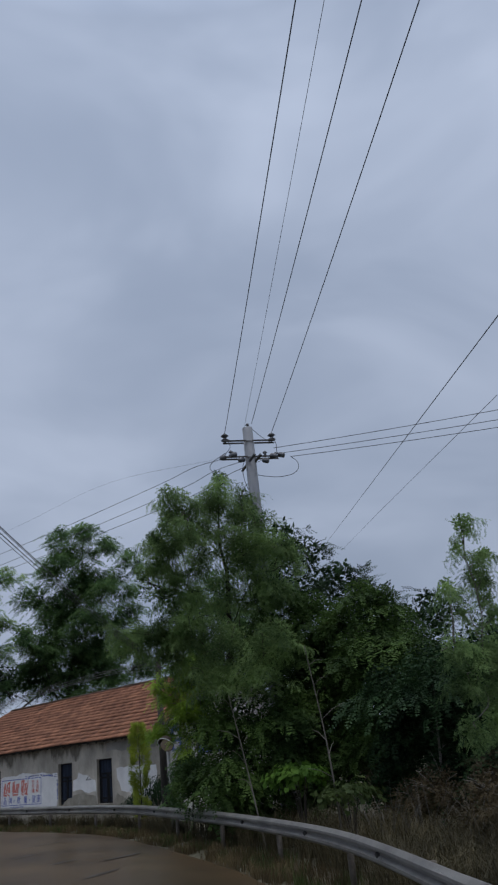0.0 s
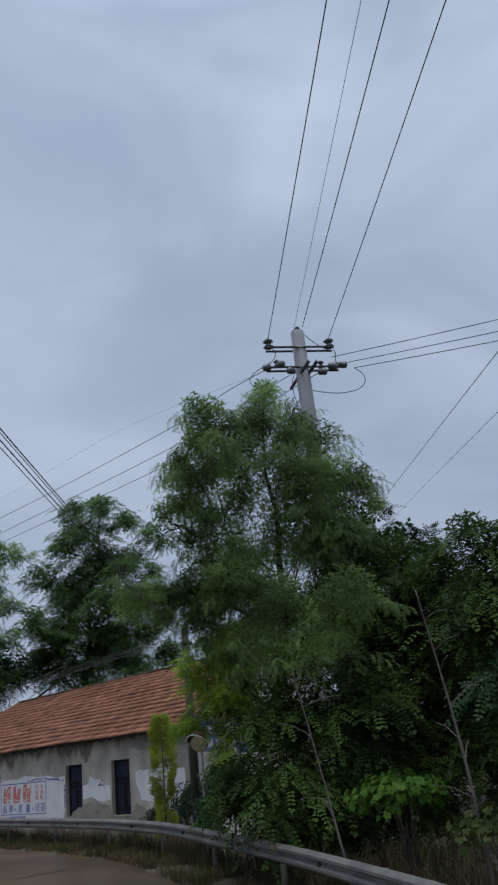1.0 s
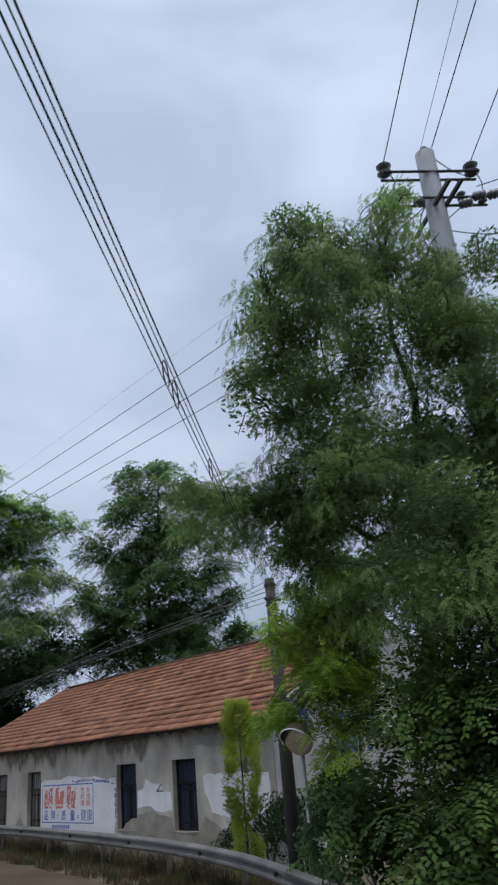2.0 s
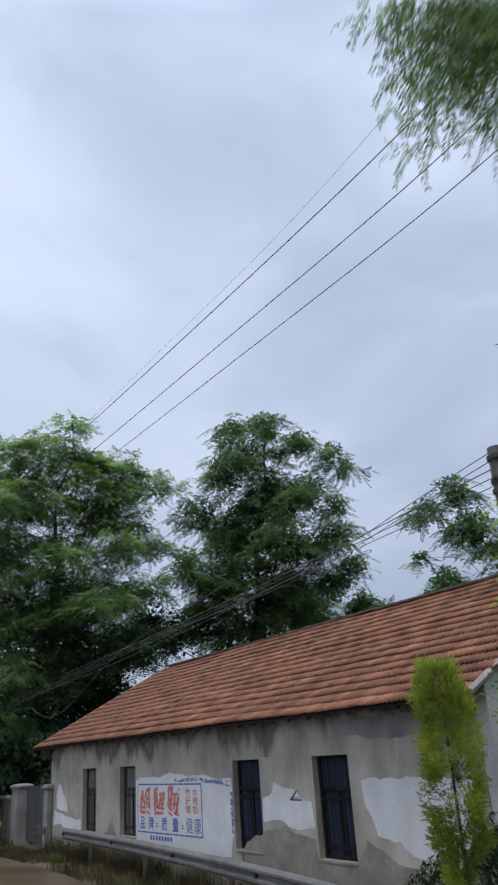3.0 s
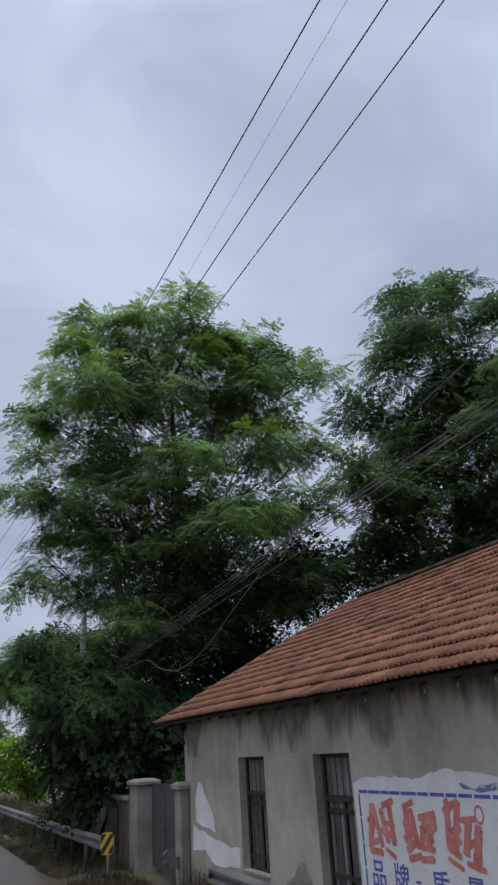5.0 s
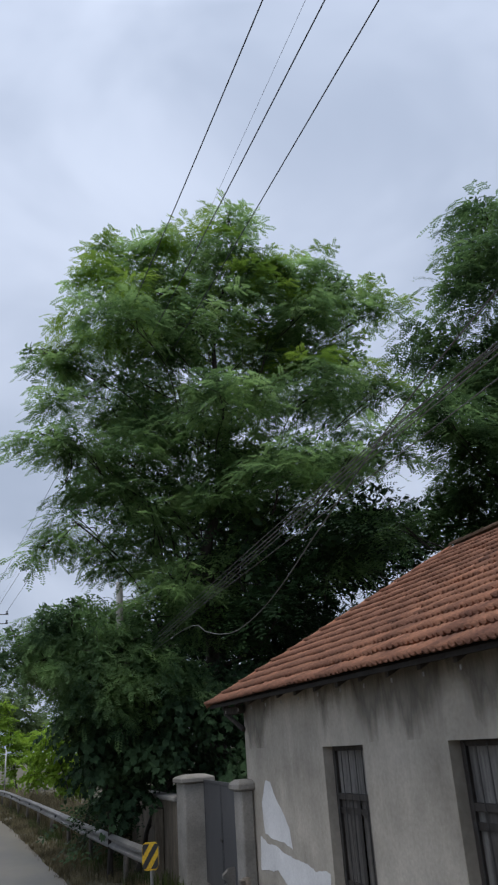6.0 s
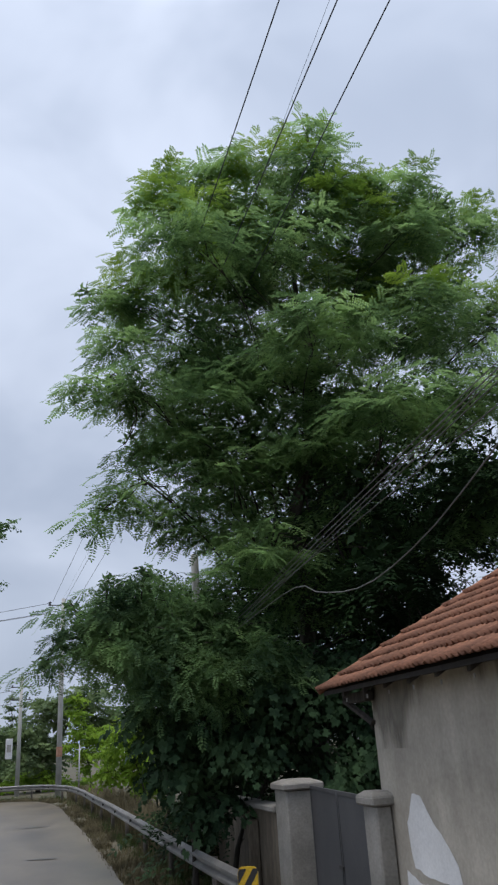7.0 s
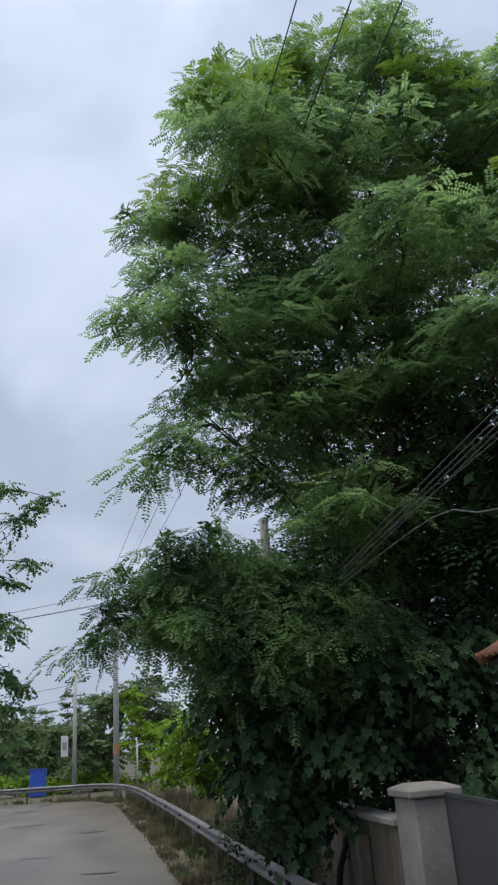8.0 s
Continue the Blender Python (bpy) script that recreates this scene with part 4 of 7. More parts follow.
# ---------------------------------------------------------------- gate and wall
def build_gate():
    z0 = ground_z(48)

    def pillar(x0, x1, y0, y1, top, label):
        p = thing("gate_pillar", ((x0 + x1) / 2, (y0 + y1) / 2, z0), label, "gate pillar", "gate pillars")
        bm = bmesh.new()
        box(bm, (x0, y0, z0 - 0.2), (x1, y1, top - 0.15), 0.02)
        part("shaft", bm, M_CONCRETE, p)
        bm = bmesh.new()
        o = 0.06
        box(bm, (x0 - o, y0 - o, top - 0.15), (x1 + o, y1 + o, top - 0.05), 0.02)
        ring = [(x0 - o, y0 - o), (x1 + o, y0 - o), (x1 + o, y1 + o), (x0 - o, y1 + o)]
        cx, cy = (x0 + x1) / 2, (y0 + y1) / 2
        lo = [bm.verts.new((cx + (x - cx) * 0.96, cy + (y - cy) * 0.96, top - 0.052)) for x, y in ring]
        hi = [bm.verts.new((cx + (x - cx) * 0.55, cy + (y - cy) * 0.55, top)) for x, y in ring]
        bm.faces.new(hi)
        for k in range(4):
            bm.faces.new((lo[k], lo[(k + 1) % 4], hi[(k + 1) % 4], hi[k]))
        part("cap", bm, M_CONCRETE, p, "chamfered cement cap, stained")

    pillar(20.61, 21.18, 49.22, 49.87, 2.13, "broad grey cement gate pillar with a chamfered cap")
    pillar(20.44, 20.64, 45.24, 45.62, 2.12, "slim cement gate pillar against the house corner")
    gate = thing("gate", (20.95, 47.8, z0), "closed two-leaf gate of dark grey sheet steel", "gate")
    a, b = Vector((20.62, 45.72, 0)), Vector((21.02, 49.17, 0))
    turn = Matrix.Translation(a) @ Matrix.Rotation(math.atan2(b.y - a.y, b.x - a.x), 4, "Z")
    span = (b - a).length
    for s0, s1 in ((0.0, span / 2 - 0.02), (span / 2 + 0.02, span)):
        leaf = part("leaf", one_box((s0, -0.015, z0 + 0.1), (s1, 0.015, 2.03), 0.004, turn), M_GATE, gate)
        bm = bmesh.new()
        for c0, c1, d0, d1 in ((s0, s0 + 0.05, z0 + 0.1, 2.03), (s1 - 0.05, s1, z0 + 0.1, 2.03), (s0 + 0.05, s1 - 0.05, 1.98, 2.03), (s0 + 0.05, s1 - 0.05, z0 + 0.1, z0 + 0.16)):
            box(bm, (c0, 0.016, d0), (c1, 0.024, d1), 0.002, turn)
        part("frame", bm, M_GATE, leaf)
    part("latch", one_box((span / 2 - 0.1, 0.025, 1.05), (span / 2 + 0.1, 0.05, 1.1), 0.004, turn), M_IRON, gate, "dark iron latch")
    w = thing("yard_wall", (20.75, 51.0, z0), "low stained cement yard wall running into the shrubs", "wall")
    part("body", one_box((20.62, 49.9, z0 - 0.2), (20.86, 54.5, 1.62), 0.015), M_MUDWALL, w)
    part("coping", one_box((20.56, 49.885, 1.623), (20.92, 54.5, 1.72), 0.02), M_CONCRETE, w)
    part("buttress", one_box((20.4, 51.0, z0 - 0.2), (20.615, 51.3, 1.45), 0.03), M_MUDWALL, w)


build_gate()


# ---------------------------------------------------------------- poles, wires, mirror
def concrete_pole(x, y, z0, z1, r0, r1, label, material=M_POLE):
    p = thing("utility_pole", (x, y, z0), label, "utility pole")
    part("shaft", one_tube([(x, y, z0 - 0.3), (x, y, (z0 + z1) / 2), (x, y, z1)], [r0, (r0 + r1) / 2, r1], 18), material, p, "", True)
    return p


def insulator(parent, a, b, discs=3, r=0.085):
    """A string of porcelain sheds between two points."""
    a, b = Vector(a), Vector(b)
    bm = one_tube([a, b], 0.02, 6)
    d = (b - a).normalized()
    L = (b - a).length
    for k in range(discs):
        c = a + d * (L * (k + 0.5) / discs)
        h = L / discs * 0.4
        tube(bm, [c - d * h, c - d * h * 0.2, c + d * h], [r * 0.55, r * 1.3, r * 0.5], 12)
    part("insulator", bm, M_PORCELAIN, parent, "", True)


def channel(parent, a, b, w=0.065):
    """A steel crossarm: an angle section."""
    a, b = Vector(a), Vector(b)
    d = (b - a).normalized()
    s = d.cross(Vector((0, 0, 1))).normalized()
    bm = bmesh.new()
    for lo, hi in (((0, 0), (w, 0.008)), ((0, 0.008), (0.008, w))):
        q = [(lo[0], lo[1]), (hi[0], lo[1]), (hi[0], hi[1]), (lo[0], hi[1])]
        e0 = [bm.verts.new(a + s * u + Vector((0, 0, v))) for u, v in q]
        e1 = [bm.verts.new(b + s * u + Vector((0, 0, v))) for u, v in q]
        bm.faces.new(e0[::-1])
        bm.faces.new(e1)
        for k in range(4):
            bm.faces.new((e0[k], e0[(k + 1) % 4], e1[(k + 1) % 4], e1[k]))
    part("crossarm", bm, M_IRON, parent, "steel crossarm")


P1X, P1Y, P1Z = 18.84, 18.23, 13.1
pole1 = concrete_pole(P1X, P1Y, ground_z(18), P1Z, 0.25, 0.185, "tall grey concrete power pole with two tiers of crossarms")
ARM = Vector((0.82, -0.572, 0))
TOWARD = Vector((-0.66, -0.75, 0))


def at_pole(u, z, w=0.0):
    return Vector((P1X, P1Y, 0)) + ARM * u - TOWARD * w + Vector((0, 0, z))


for s in (-0.14, 0.1):
    channel(pole1, at_pole(-0.95, 12.52, s), at_pole(0.95, 12.52, s))
    channel(pole1, at_pole(-1.0, 11.9, s), at_pole(1.05, 11.9, s))
CROSS = Vector((0.5, 0.86, 0))
for s in (-0.13, 0.1):
    a = Vector((P1X, P1Y, 11.72)) + Vector((0.86, -0.5, 0)) * s
    channel(pole1, a - CROSS * 0.85, a + CROSS * 0.85)
for u in (-0.87, 0.87):
    insulator(pole1, at_pole(u, 12.56), at_pole(u, 12.9), 2, 0.115)
insulator(pole1, at_pole(0, 13.05), at_pole(0.02, 13.3), 2, 0.06)
for u, v in ((-0.95, 11.95), (-0.3, 11.85), (0.45, 11.8), (0.75, 11.97), (1.05, 12.0), (-0.55, 12.05)):
    insulator(pole1, at_pole(u, v, -0.1), at_pole(u + (0.16 if u > 0 else -0.14), v - 0.12, -0.32), 3, 0.075)
for u, v in ((0.55, 12.05), (0.95, 12.0), (-0.7, 12.1)):
    insulator(pole1, at_pole(u, v - 0.1), at_pole(u, v + 0.14), 2, 0.07)
for pts in ([(1.5, 11.95, 0), (1.72, 11.75, 0), (1.74, 11.5, 0), (1.5, 11.28, 0), (1.0, 11.18, 0), (0.5, 11.22, 0), (0.1, 11.3, 0)],
            [(0.9, 12.8, 0), (1.02, 12.4, 0), (1.0, 12.15, 0), (1.2, 12.0, 0)],
            [(-0.85, 12.75, 0), (-0.7, 12.4, 0), (-0.9, 12.1, 0), (-1.0, 11.9, 0)],
            [(0.1, 13.2, 0.1), (0.5, 12.8, 0.1), (0.85, 12.5, 0)],
            [(-0.9, 12.15, 0), (-1.4, 11.8, 0), (-1.5, 11.55, 0), (-1.3, 11.4, 0), (-1.1, 11.55, 0)],
            [(0.1, 12.3, 0.15), (-0.25, 11.8, 0.2), (-0.3, 11.3, 0.2), (-0.12, 10.6, 0.2)]):
    part("jumper", one_tube(curve_through([at_pole(*p) for p in pts], 0.08), 0.011, 6), M_CABLE, pole1, "looping black jumper wire")


def wire(pts, r, label, group, material=M_ALU, name="power_line"):
    me_ob = part(name, one_tube(pts, r, 6), material)
    tagged(me_ob, label, "cable", group)


HV = "bare conductors between the power poles"
for u, z, end in ((-0.87, 12.86, (-29, -35.5, 13.2)), (0.18, 13.28, (-28.0, -36.4, 13.6)), (0.87, 12.86, (-27.4, -37.0, 13.2))):
    a = at_pole(u, z)
    wire(sag(a, end, 1.1, 40), 0.0105, "dark conductor running from the pole top over the road", HV)
wire(sag(at_pole(-0.15, 13.0), (-29.2, -35.4, 13.4), 1.0, 40), 0.005, "thin wire running from the pole top over the road", HV)


def span_line(x0, z0, x1, z1, drop, y):
    """A point of a sagging conductor between the two tall poles."""
    f = (y - 18.5) / 72.65
    return Vector((x0 + (x1 - x0) * f, y, z0 + (z1 - z0) * f - 4 * drop * f * (1 - f)))


for arm, bow, end in (((-1.1, 11.9), (20.05, 13.19, 19.84, 17.79, 1.42), (17.4, 91.15, 12.5)),
                      ((-0.2, 11.85), (21.17, 13.09, 19.98, 15.48, 0.8), (18.2, 91.15, 12.5)),
                      ((0.6, 11.9), (21.88, 12.88, 20.88, 15.71, 0.78), (19.0, 91.15, 12.5))):
    first = span_line(*bow, 25.0)
    way = [at_pole(*arm), at_pole(*arm).lerp(first, 0.45) + Vector((0.25, 0, 0.25)), first] + [span_line(*bow, y) for y in (35, 48, 60, 72)] + [Vector(end)]
    wire(curve_through(way, 0.8), 0.0115, "dark conductor running beside the road above the roof", HV)
wire(curve_through([at_pole(-0.8, 12.0)] + [span_line(21.11, 14.98, 22.01, 17.51, 0.58, y) for y in (30, 38, 48, 60)] + [(18.1, 91, 12.7)], 1.5), 0.0036, "thin wire running beside the road above the roof", HV)
for a, end in (((1.5, 11.95), (31.5, -12.5, 10.2)), ((1.2, 12.1), (30.5, -13, 10.3)), ((0.9, 12.3), (29.5, -13.5, 10.5))):
    wire(sag(at_pole(*a), end, 0.5, 30), 0.011, "dark conductor branching off behind the trees", HV)
wire([(12.9, 6.0, 9.6), (33.5, 23.85, 14.25), (54.1, 41.7, 18.9)], 0.012, "dark service wire climbing away behind the trees", "service wires")
wire([(25.4, 11.5, 13.5), (52.0, 34.8, 19.15), (78.7, 58.0, 24.8)], 0.012, "dark service wire climbing away behind the trees", "service wires")

pole2 = concrete_pole(18.2, 23.24, ground_z(23), 5.75, 0.138, 0.095, "short dark weathered telephone pole at the house gable", M_OLDPOLE)
for zz in (5.2, 5.32, 5.6):
    part("clamp", one_tube([(18.2, 23.24, zz), (18.2, 23.24, zz + 0.05)], 0.118, 14), M_IRON, pole2, "dark iron clamp band")
part("bracket", one_box((17.95, 23.12, 5.3), (18.36, 23.17, 5.35), 0.006), M_IRON, pole2)
for k in range(4):
    a = (18.0 + 0.03 * k, 23.1, 5.5 + 0.05 * k)
    b = (-19.15 + 0.05 * k, -14.15, 6.2 + 0.03 * (k % 3))
    wire(sag(a, b, 0.95 + 0.016 * k, 40), 0.0055 if k in (1, 3) else 0.004, "black telephone cable of a sagging bundle over the road", "telephone cables", M_CABLE, "telephone_cable")
for f, r in ((0.06, 0.07), (0.085, 0.06), (0.11, 0.08), (0.135, 0.07), (0.155, 0.09), (0.19, 0.09), (0.197, 0.08)):
    p = Vector((18.03, 23.1, 5.58)).lerp(Vector((-19.1, -14.15, 6.24)), f) - Vector((0, 0, 0.98 * 4 * f * (1 - f)))
    ring = [p + Vector((r * math.cos(w), r * math.cos(w), r * 1.1 * math.sin(w) - 0.03)) for w in [2 * math.pi * k / 16 for k in range(17)]]
    wire(ring, 0.005, "ring of spare black cable hung on the bundle", "telephone cables", M_CABLE, "cable_ring")
concrete_pole(20.6, 56.0, ground_z(54), 7.45, 0.13, 0.1, "slim pale grey concrete telephone pole hidden in the shrubs", M_FARPOLE)
for k in range(5):
    pts = curve_through([(18.15, 23.3, 5.3 + 0.1 * k), (20.35 + 0.06 * k, 31, 5.85 + 0.1 * (k % 3)), (20.2 + 0.06 * k, 41, 5.3 + 0.1 * (k % 4)), (20.55, 55.9, 4.6 + 0.09 * k)], 0.6)
    wire(pts, 0.0075 if k == 2 else 0.006, "grey telephone cable running above the eaves", "telephone cables", M_GREYCABLE, "telephone_cable")
wire(curve_through([(20.5, 55.8, 4.75), (20.3, 51, 4.72), (20.07, 46.5, 4.66), (20.01, 45.4, 4.42), (19.96, 44.4, 4.22), (19.91, 43.4, 4.14), (19.85, 42.2, 4.24), (19.8, 41.2, 4.44), (19.75, 40, 4.76), (19.6, 37, 5.4), (19.2, 31, 5.85)], 0.5), 0.007, "slack pale cable drooping below the bundle", "telephone cables", M_PALECABLE, "telephone_cable")


def traffic_mirror():
    c = Vector((16.9, 21.48, 2.7))
    m = thing("traffic_mirror", (17.1, 21.62, ground_z(21)), "round convex traffic mirror with a hood on a steel post", "traffic mirror")
    part("post", one_tube([(17.1, 21.62, -0.3), (17.1, 21.62, 2.85)], 0.035, 12), M_STEEL, m, "", True)
    face = Vector((-0.9, -0.3, -0.36)).normalized()
    side = face.cross(Vector((0, 0, 1))).normalized()
    up = side.cross(face)

    def dish(r_max, depth, rings=6, n=32, push=0.0):
        bm = bmesh.new()
        rows = []
        for j in range(1, rings + 1):
            r = r_max * j / rings
            h = depth * (1 - (r / r_max) ** 2) + push
            rows.append([bm.verts.new(c + (side * math.cos(2 * math.pi * k / n) + up * math.sin(2 * math.pi * k / n)) * r + face * h) for k in range(n)])
        mid = bm.verts.new(c + face * (depth + push))
        for k in range(n):
            bm.faces.new((mid, rows[0][k], rows[0][(k + 1) % n]))
        for q, w in zip(rows, rows[1:]):
            for k in range(n):
                bm.faces.new((q[k], q[(k + 1) % n], w[(k + 1) % n], w[k]))
        return bm

    part("mirror", dish(0.25, 0.05), M_MIRROR, m, "convex mirror face", True)
    part("backing", dish(0.26, -0.09, push=-0.01), M_MIRRORBACK, m, "orange-brown plastic backing", True)
    bm = bmesh.new()
    rows = []
    for k in range(21):
        w = math.radians(-10 + 200 * k / 20)
        d = side * math.cos(w) + up * math.sin(w)
        rows.append([bm.verts.new(c + d * 0.26 - face * 0.02), bm.verts.new(c + d * (0.27 - 0.02 * max(0, math.sin(w))) + face * (0.03 + 0.17 * max(0, math.sin(w)) ** 0.7))])
    for q, w in zip(rows, rows[1:]):
        bm.faces.new((q[0], q[1], w[1], w[0]))
    lip = [q[1].co.copy() for q in rows]
    bmesh.ops.solidify(bm, geom=bm.faces[:], thickness=0.006)
    hood = part("hood", bm, M_MIRRORBACK, m, "deep dark-brown hood over the upper rim")
    part("hood_edge", one_tube(lip, 0.012, 6), M_SIGNWHITE, hood, "pale worn edge of the hood")
    part("arm", one_tube([(17.1, 21.62, 2.62), c - face * 0.09], 0.02, 8), M_STEEL, m)


traffic_mirror()

pole3 = concrete_pole(18.2, 91.0, ground_z(91), 12.85, 0.19, 0.13, "tall pale grey concrete power pole at the far bend", M_FARPOLE)
for zz in (12.4, 11.75):
    channel(pole3, (17.2, 91.15, zz), (19.2, 91.15, zz))
    for x in (17.3, 18.2, 19.1):
        insulator(pole3, (x, 91.15, zz + 0.05), (x, 91.15, zz + 0.3), 2, 0.08)
part("warning_band", one_tube([(18.2, 91, 2.7), (18.2, 91, 3.3)], 0.196, 18), mat("faded_orange_band", (0.3, 0.15, 0.1), (0.38, 0.22, 0.15), 0.8), pole3, "faded orange band")
pole4 = concrete_pole(15.55, 97.5, ground_z(97), 8.4, 0.16, 0.11, "slender pale grey concrete power pole beyond the far guardrail", M_FARPOLE)
for zz, w in ((7.6, 0.75), (6.7, 0.7)):
    channel(pole4, (15.55 - w, 97.62, zz), (15.55 + w, 97.62, zz))
    for x in (15.55 - w + 0.1, 15.55 + w - 0.1):
        insulator(pole4, (x, 97.62, zz + 0.05), (x, 97.62, zz + 0.22), 2, 0.06)
board = part("notice_board", one_box((14.65, 97.3, 2.75), (15.12, 97.36, 4.1), 0.01), M_SIGNWHITE, pole4, "white notice board hung beside the pole")
part("board_bar", one_box((14.74, 97.28, 3.2), (15.03, 97.297, 3.7)), M_STEEL, board)
part("board_bracket", one_box((15.12, 97.32, 3.6), (15.45, 97.35, 3.64)), M_IRON, pole4)
for k, (z, dz) in enumerate(((11.9, 0.0), (12.1, 0.0), (12.6, 0.0), (7.4, 0.0), (6.5, 0.0))):
    x0, y0 = (17.4 + 0.8 * (k % 2), 91.15) if k < 3 else (14.95, 97.6)
    wire(sag((x0, y0, z), (-42, 108 + 4 * k, z - 1.5), 1.2, 24), 0.016, "distant wire leaving the far poles", "distant wires")
thin = thing("sign_post", (19.35, 88.5, ground_z(88)), "thin pale metal post behind the far guardrail", "post")
part("shaft", one_tube([(19.35, 88.5, 0), (19.35, 88.5, 3.3)], 0.045, 10), M_STEEL, thin, "", True)


def blue_bin():
    z0 = ground_z(99)
    b = thing("blue_cabinet", (13.05, 99.3, z0), "blue plastic roadside cabinet with a framed front", "cabinet")
    part("body", one_box((12.5, 99.0, z0), (13.6, 99.8, z0 + 1.75), 0.03), M_BLUEBIN, b)
    part("door", one_box((12.6, 98.965, z0 + 0.15), (13.5, 98.997, z0 + 1.6), 0.01), M_BLUEBIN, b)
    part("lid", one_box((12.44, 98.94, z0 + 1.75), (13.66, 99.86, z0 + 1.757), 0.015), M_BLUEBIN, b)


blue_bin()

# ---------------------------------------------------------------- foliage


def leaflet(base, along, across, length, width):
    """A pointed leaf: four corners."""
    return [base, base + along * length * 0.45 + across * width * 0.5, base + along * length, base + along * length * 0.45 - across * width * 0.5]


def unit(v):
    return v / (np.linalg.norm(v) + 1e-9)


def spray_pinnate(seed, leaves=9, pairs=3, span=0.72, leaf=0.25, blade=0.088, broad=0.046, low=-0.55, high=0.25):
    """A twig with feathered leaves; x runs outward, z up."""
    r = np.random.RandomState(seed)
    quads = []
    for i in range(leaves):
        t = (i + 0.6) / leaves
        p = np.array((span * t, 0.03 * math.sin(5 * t), -0.22 * span * t * t))
        s = 1 if i % 2 else -1
        d = unit(np.array((0.55 + r.uniform(-0.2, 0.3), s * (0.75 + r.uniform(-0.25, 0.2)), r.uniform(low, high))))
        if i == leaves - 1:
            d = unit(np.array((1, r.uniform(-0.2, 0.2), -0.35)))
        flat = unit(np.cross(d, np.array((r.uniform(-0.3, 0.3), r.uniform(-0.3, 0.3), 1.0))))
        ln = leaf * r.uniform(0.75, 1.2)
        for j in range(pairs):
            q = p + d * ln * (j + 0.8) / (pairs + 0.6) + np.array((0, 0, -0.25 * ln * ((j + 1) / pairs) ** 2))
            for sd in (-1, 1):
                al = unit(flat * sd + d * 0.45 + np.array((0, 0, r.uniform(-0.35, 0.05))))
                quads.append(leaflet(q, al, unit(np.cross(al, np.cross(d, flat))), blade * r.uniform(0.8, 1.2), broad))
        quads.append(leaflet(p + d * ln * 0.95 + np.array((0, 0, -0.25 * ln)), d, flat, blade, broad))
    return np.array(quads)


def spray_hanging(seed, strands=5, n=7, length=0.7, blade=0.125, broad=0.036):
    """Drooping strands of narrow leaves."""
    r = np.random.RandomState(seed)
    quads = []
    for i in range(strands):
        p = np.array((0.14 * i, r.uniform(-0.1, 0.1), -0.03 * i))
        d = unit(np.array((0.6, r.uniform(-0.6, 0.6), 0.1)))
        for j in range(n):
            d = unit(d + np.array((0, 0, -0.27)))
            p = p + d * length / n
            a = r.uniform(0, 6.3)
            al = unit(np.array((math.cos(a) * 0.75, math.sin(a) * 0.75, -0.8)) + d * 0.4)
            ac = unit(np.cross(al, np.array((r.uniform(-1, 1), r.uniform(-1, 1), 0.4))))
            quads.append(leaflet(p, al, ac, blade * r.uniform(0.7, 1.25), broad))
            al2 = unit(al * np.array((-1, -1, 1)))
            quads.append(leaflet(p, al2, ac, blade * r.uniform(0.7, 1.2), broad))
    return np.array(quads)


def spray_frond(seed, strands=6, pairs=8, length=0.3, blade=0.062, broad=0.02):
    """A twig with long drooping feathered leaves, narrow leaflets in pairs."""
    r = np.random.RandomState(seed)
    quads = []
    for i in range(strands):
        p = np.array((0.5 * (i + 0.4) / strands, r.uniform(-0.04, 0.04), -0.05 * i / strands))
        s = 1 if i % 2 else -1
        d = unit(np.array((0.55, s * r.uniform(0.2, 0.9), r.uniform(-0.1, 0.35))))
        ln = length * r.uniform(0.8, 1.2)
        for j in range(pairs):
            d = unit(d + np.array((0, 0, -0.17)))
            p = p + d * ln / pairs
            flat = unit(np.cross(d, np.array((r.uniform(-0.4, 0.4), r.uniform(-0.4, 0.4), 1.0)) + 0.3 * d))
            for sd in (-1, 1):
                al = unit(flat * sd * 0.8 + d * 0.7 + np.array((0, 0, r.uniform(-0.5, -0.1))))
                quads.append(leaflet(p, al, unit(np.cross(al, np.cross(d, flat))), blade * r.uniform(0.8, 1.2), broad))
    return np.array(quads)


def spray_broad(seed, leaves=9, span=0.6, size=0.155):
    """A shoot with lobed leaves, held out on stalks."""
    r = np.random.RandomState(seed)
    quads = []
    for i in range(leaves):
        t = (i + 0.5) / leaves
        s = 1 if i % 2 else -1
        p = np.array((span * t, s * r.uniform(0.04, 0.16), -0.12 * t * t + r.uniform(-0.03, 0.05)))
        d = unit(np.array((0.5 + r.uniform(-0.3, 0.3), s * r.uniform(0.1, 0.8), -0.75 + r.uniform(-0.35, 0.3))))
        side = unit(np.cross(d, np.array((r.uniform(-0.3, 0.3), r.uniform(-0.3, 0.3), 1.0))))
        k = size * r.uniform(0.65, 1.2)
        n = np.cross(d, side)
        for turn, ln, wd in ((0.0, 1.0, 0.52), (0.7, 0.84, 0.48), (-0.7, 0.84, 0.48), (1.45, 0.6, 0.42), (-1.45, 0.6, 0.42)):
            al = unit(d * math.cos(turn) + side * math.sin(turn))
            quads.append(leaflet(p, al, unit(np.cross(al, n)), k * ln, k * wd))
    return np.array(quads)


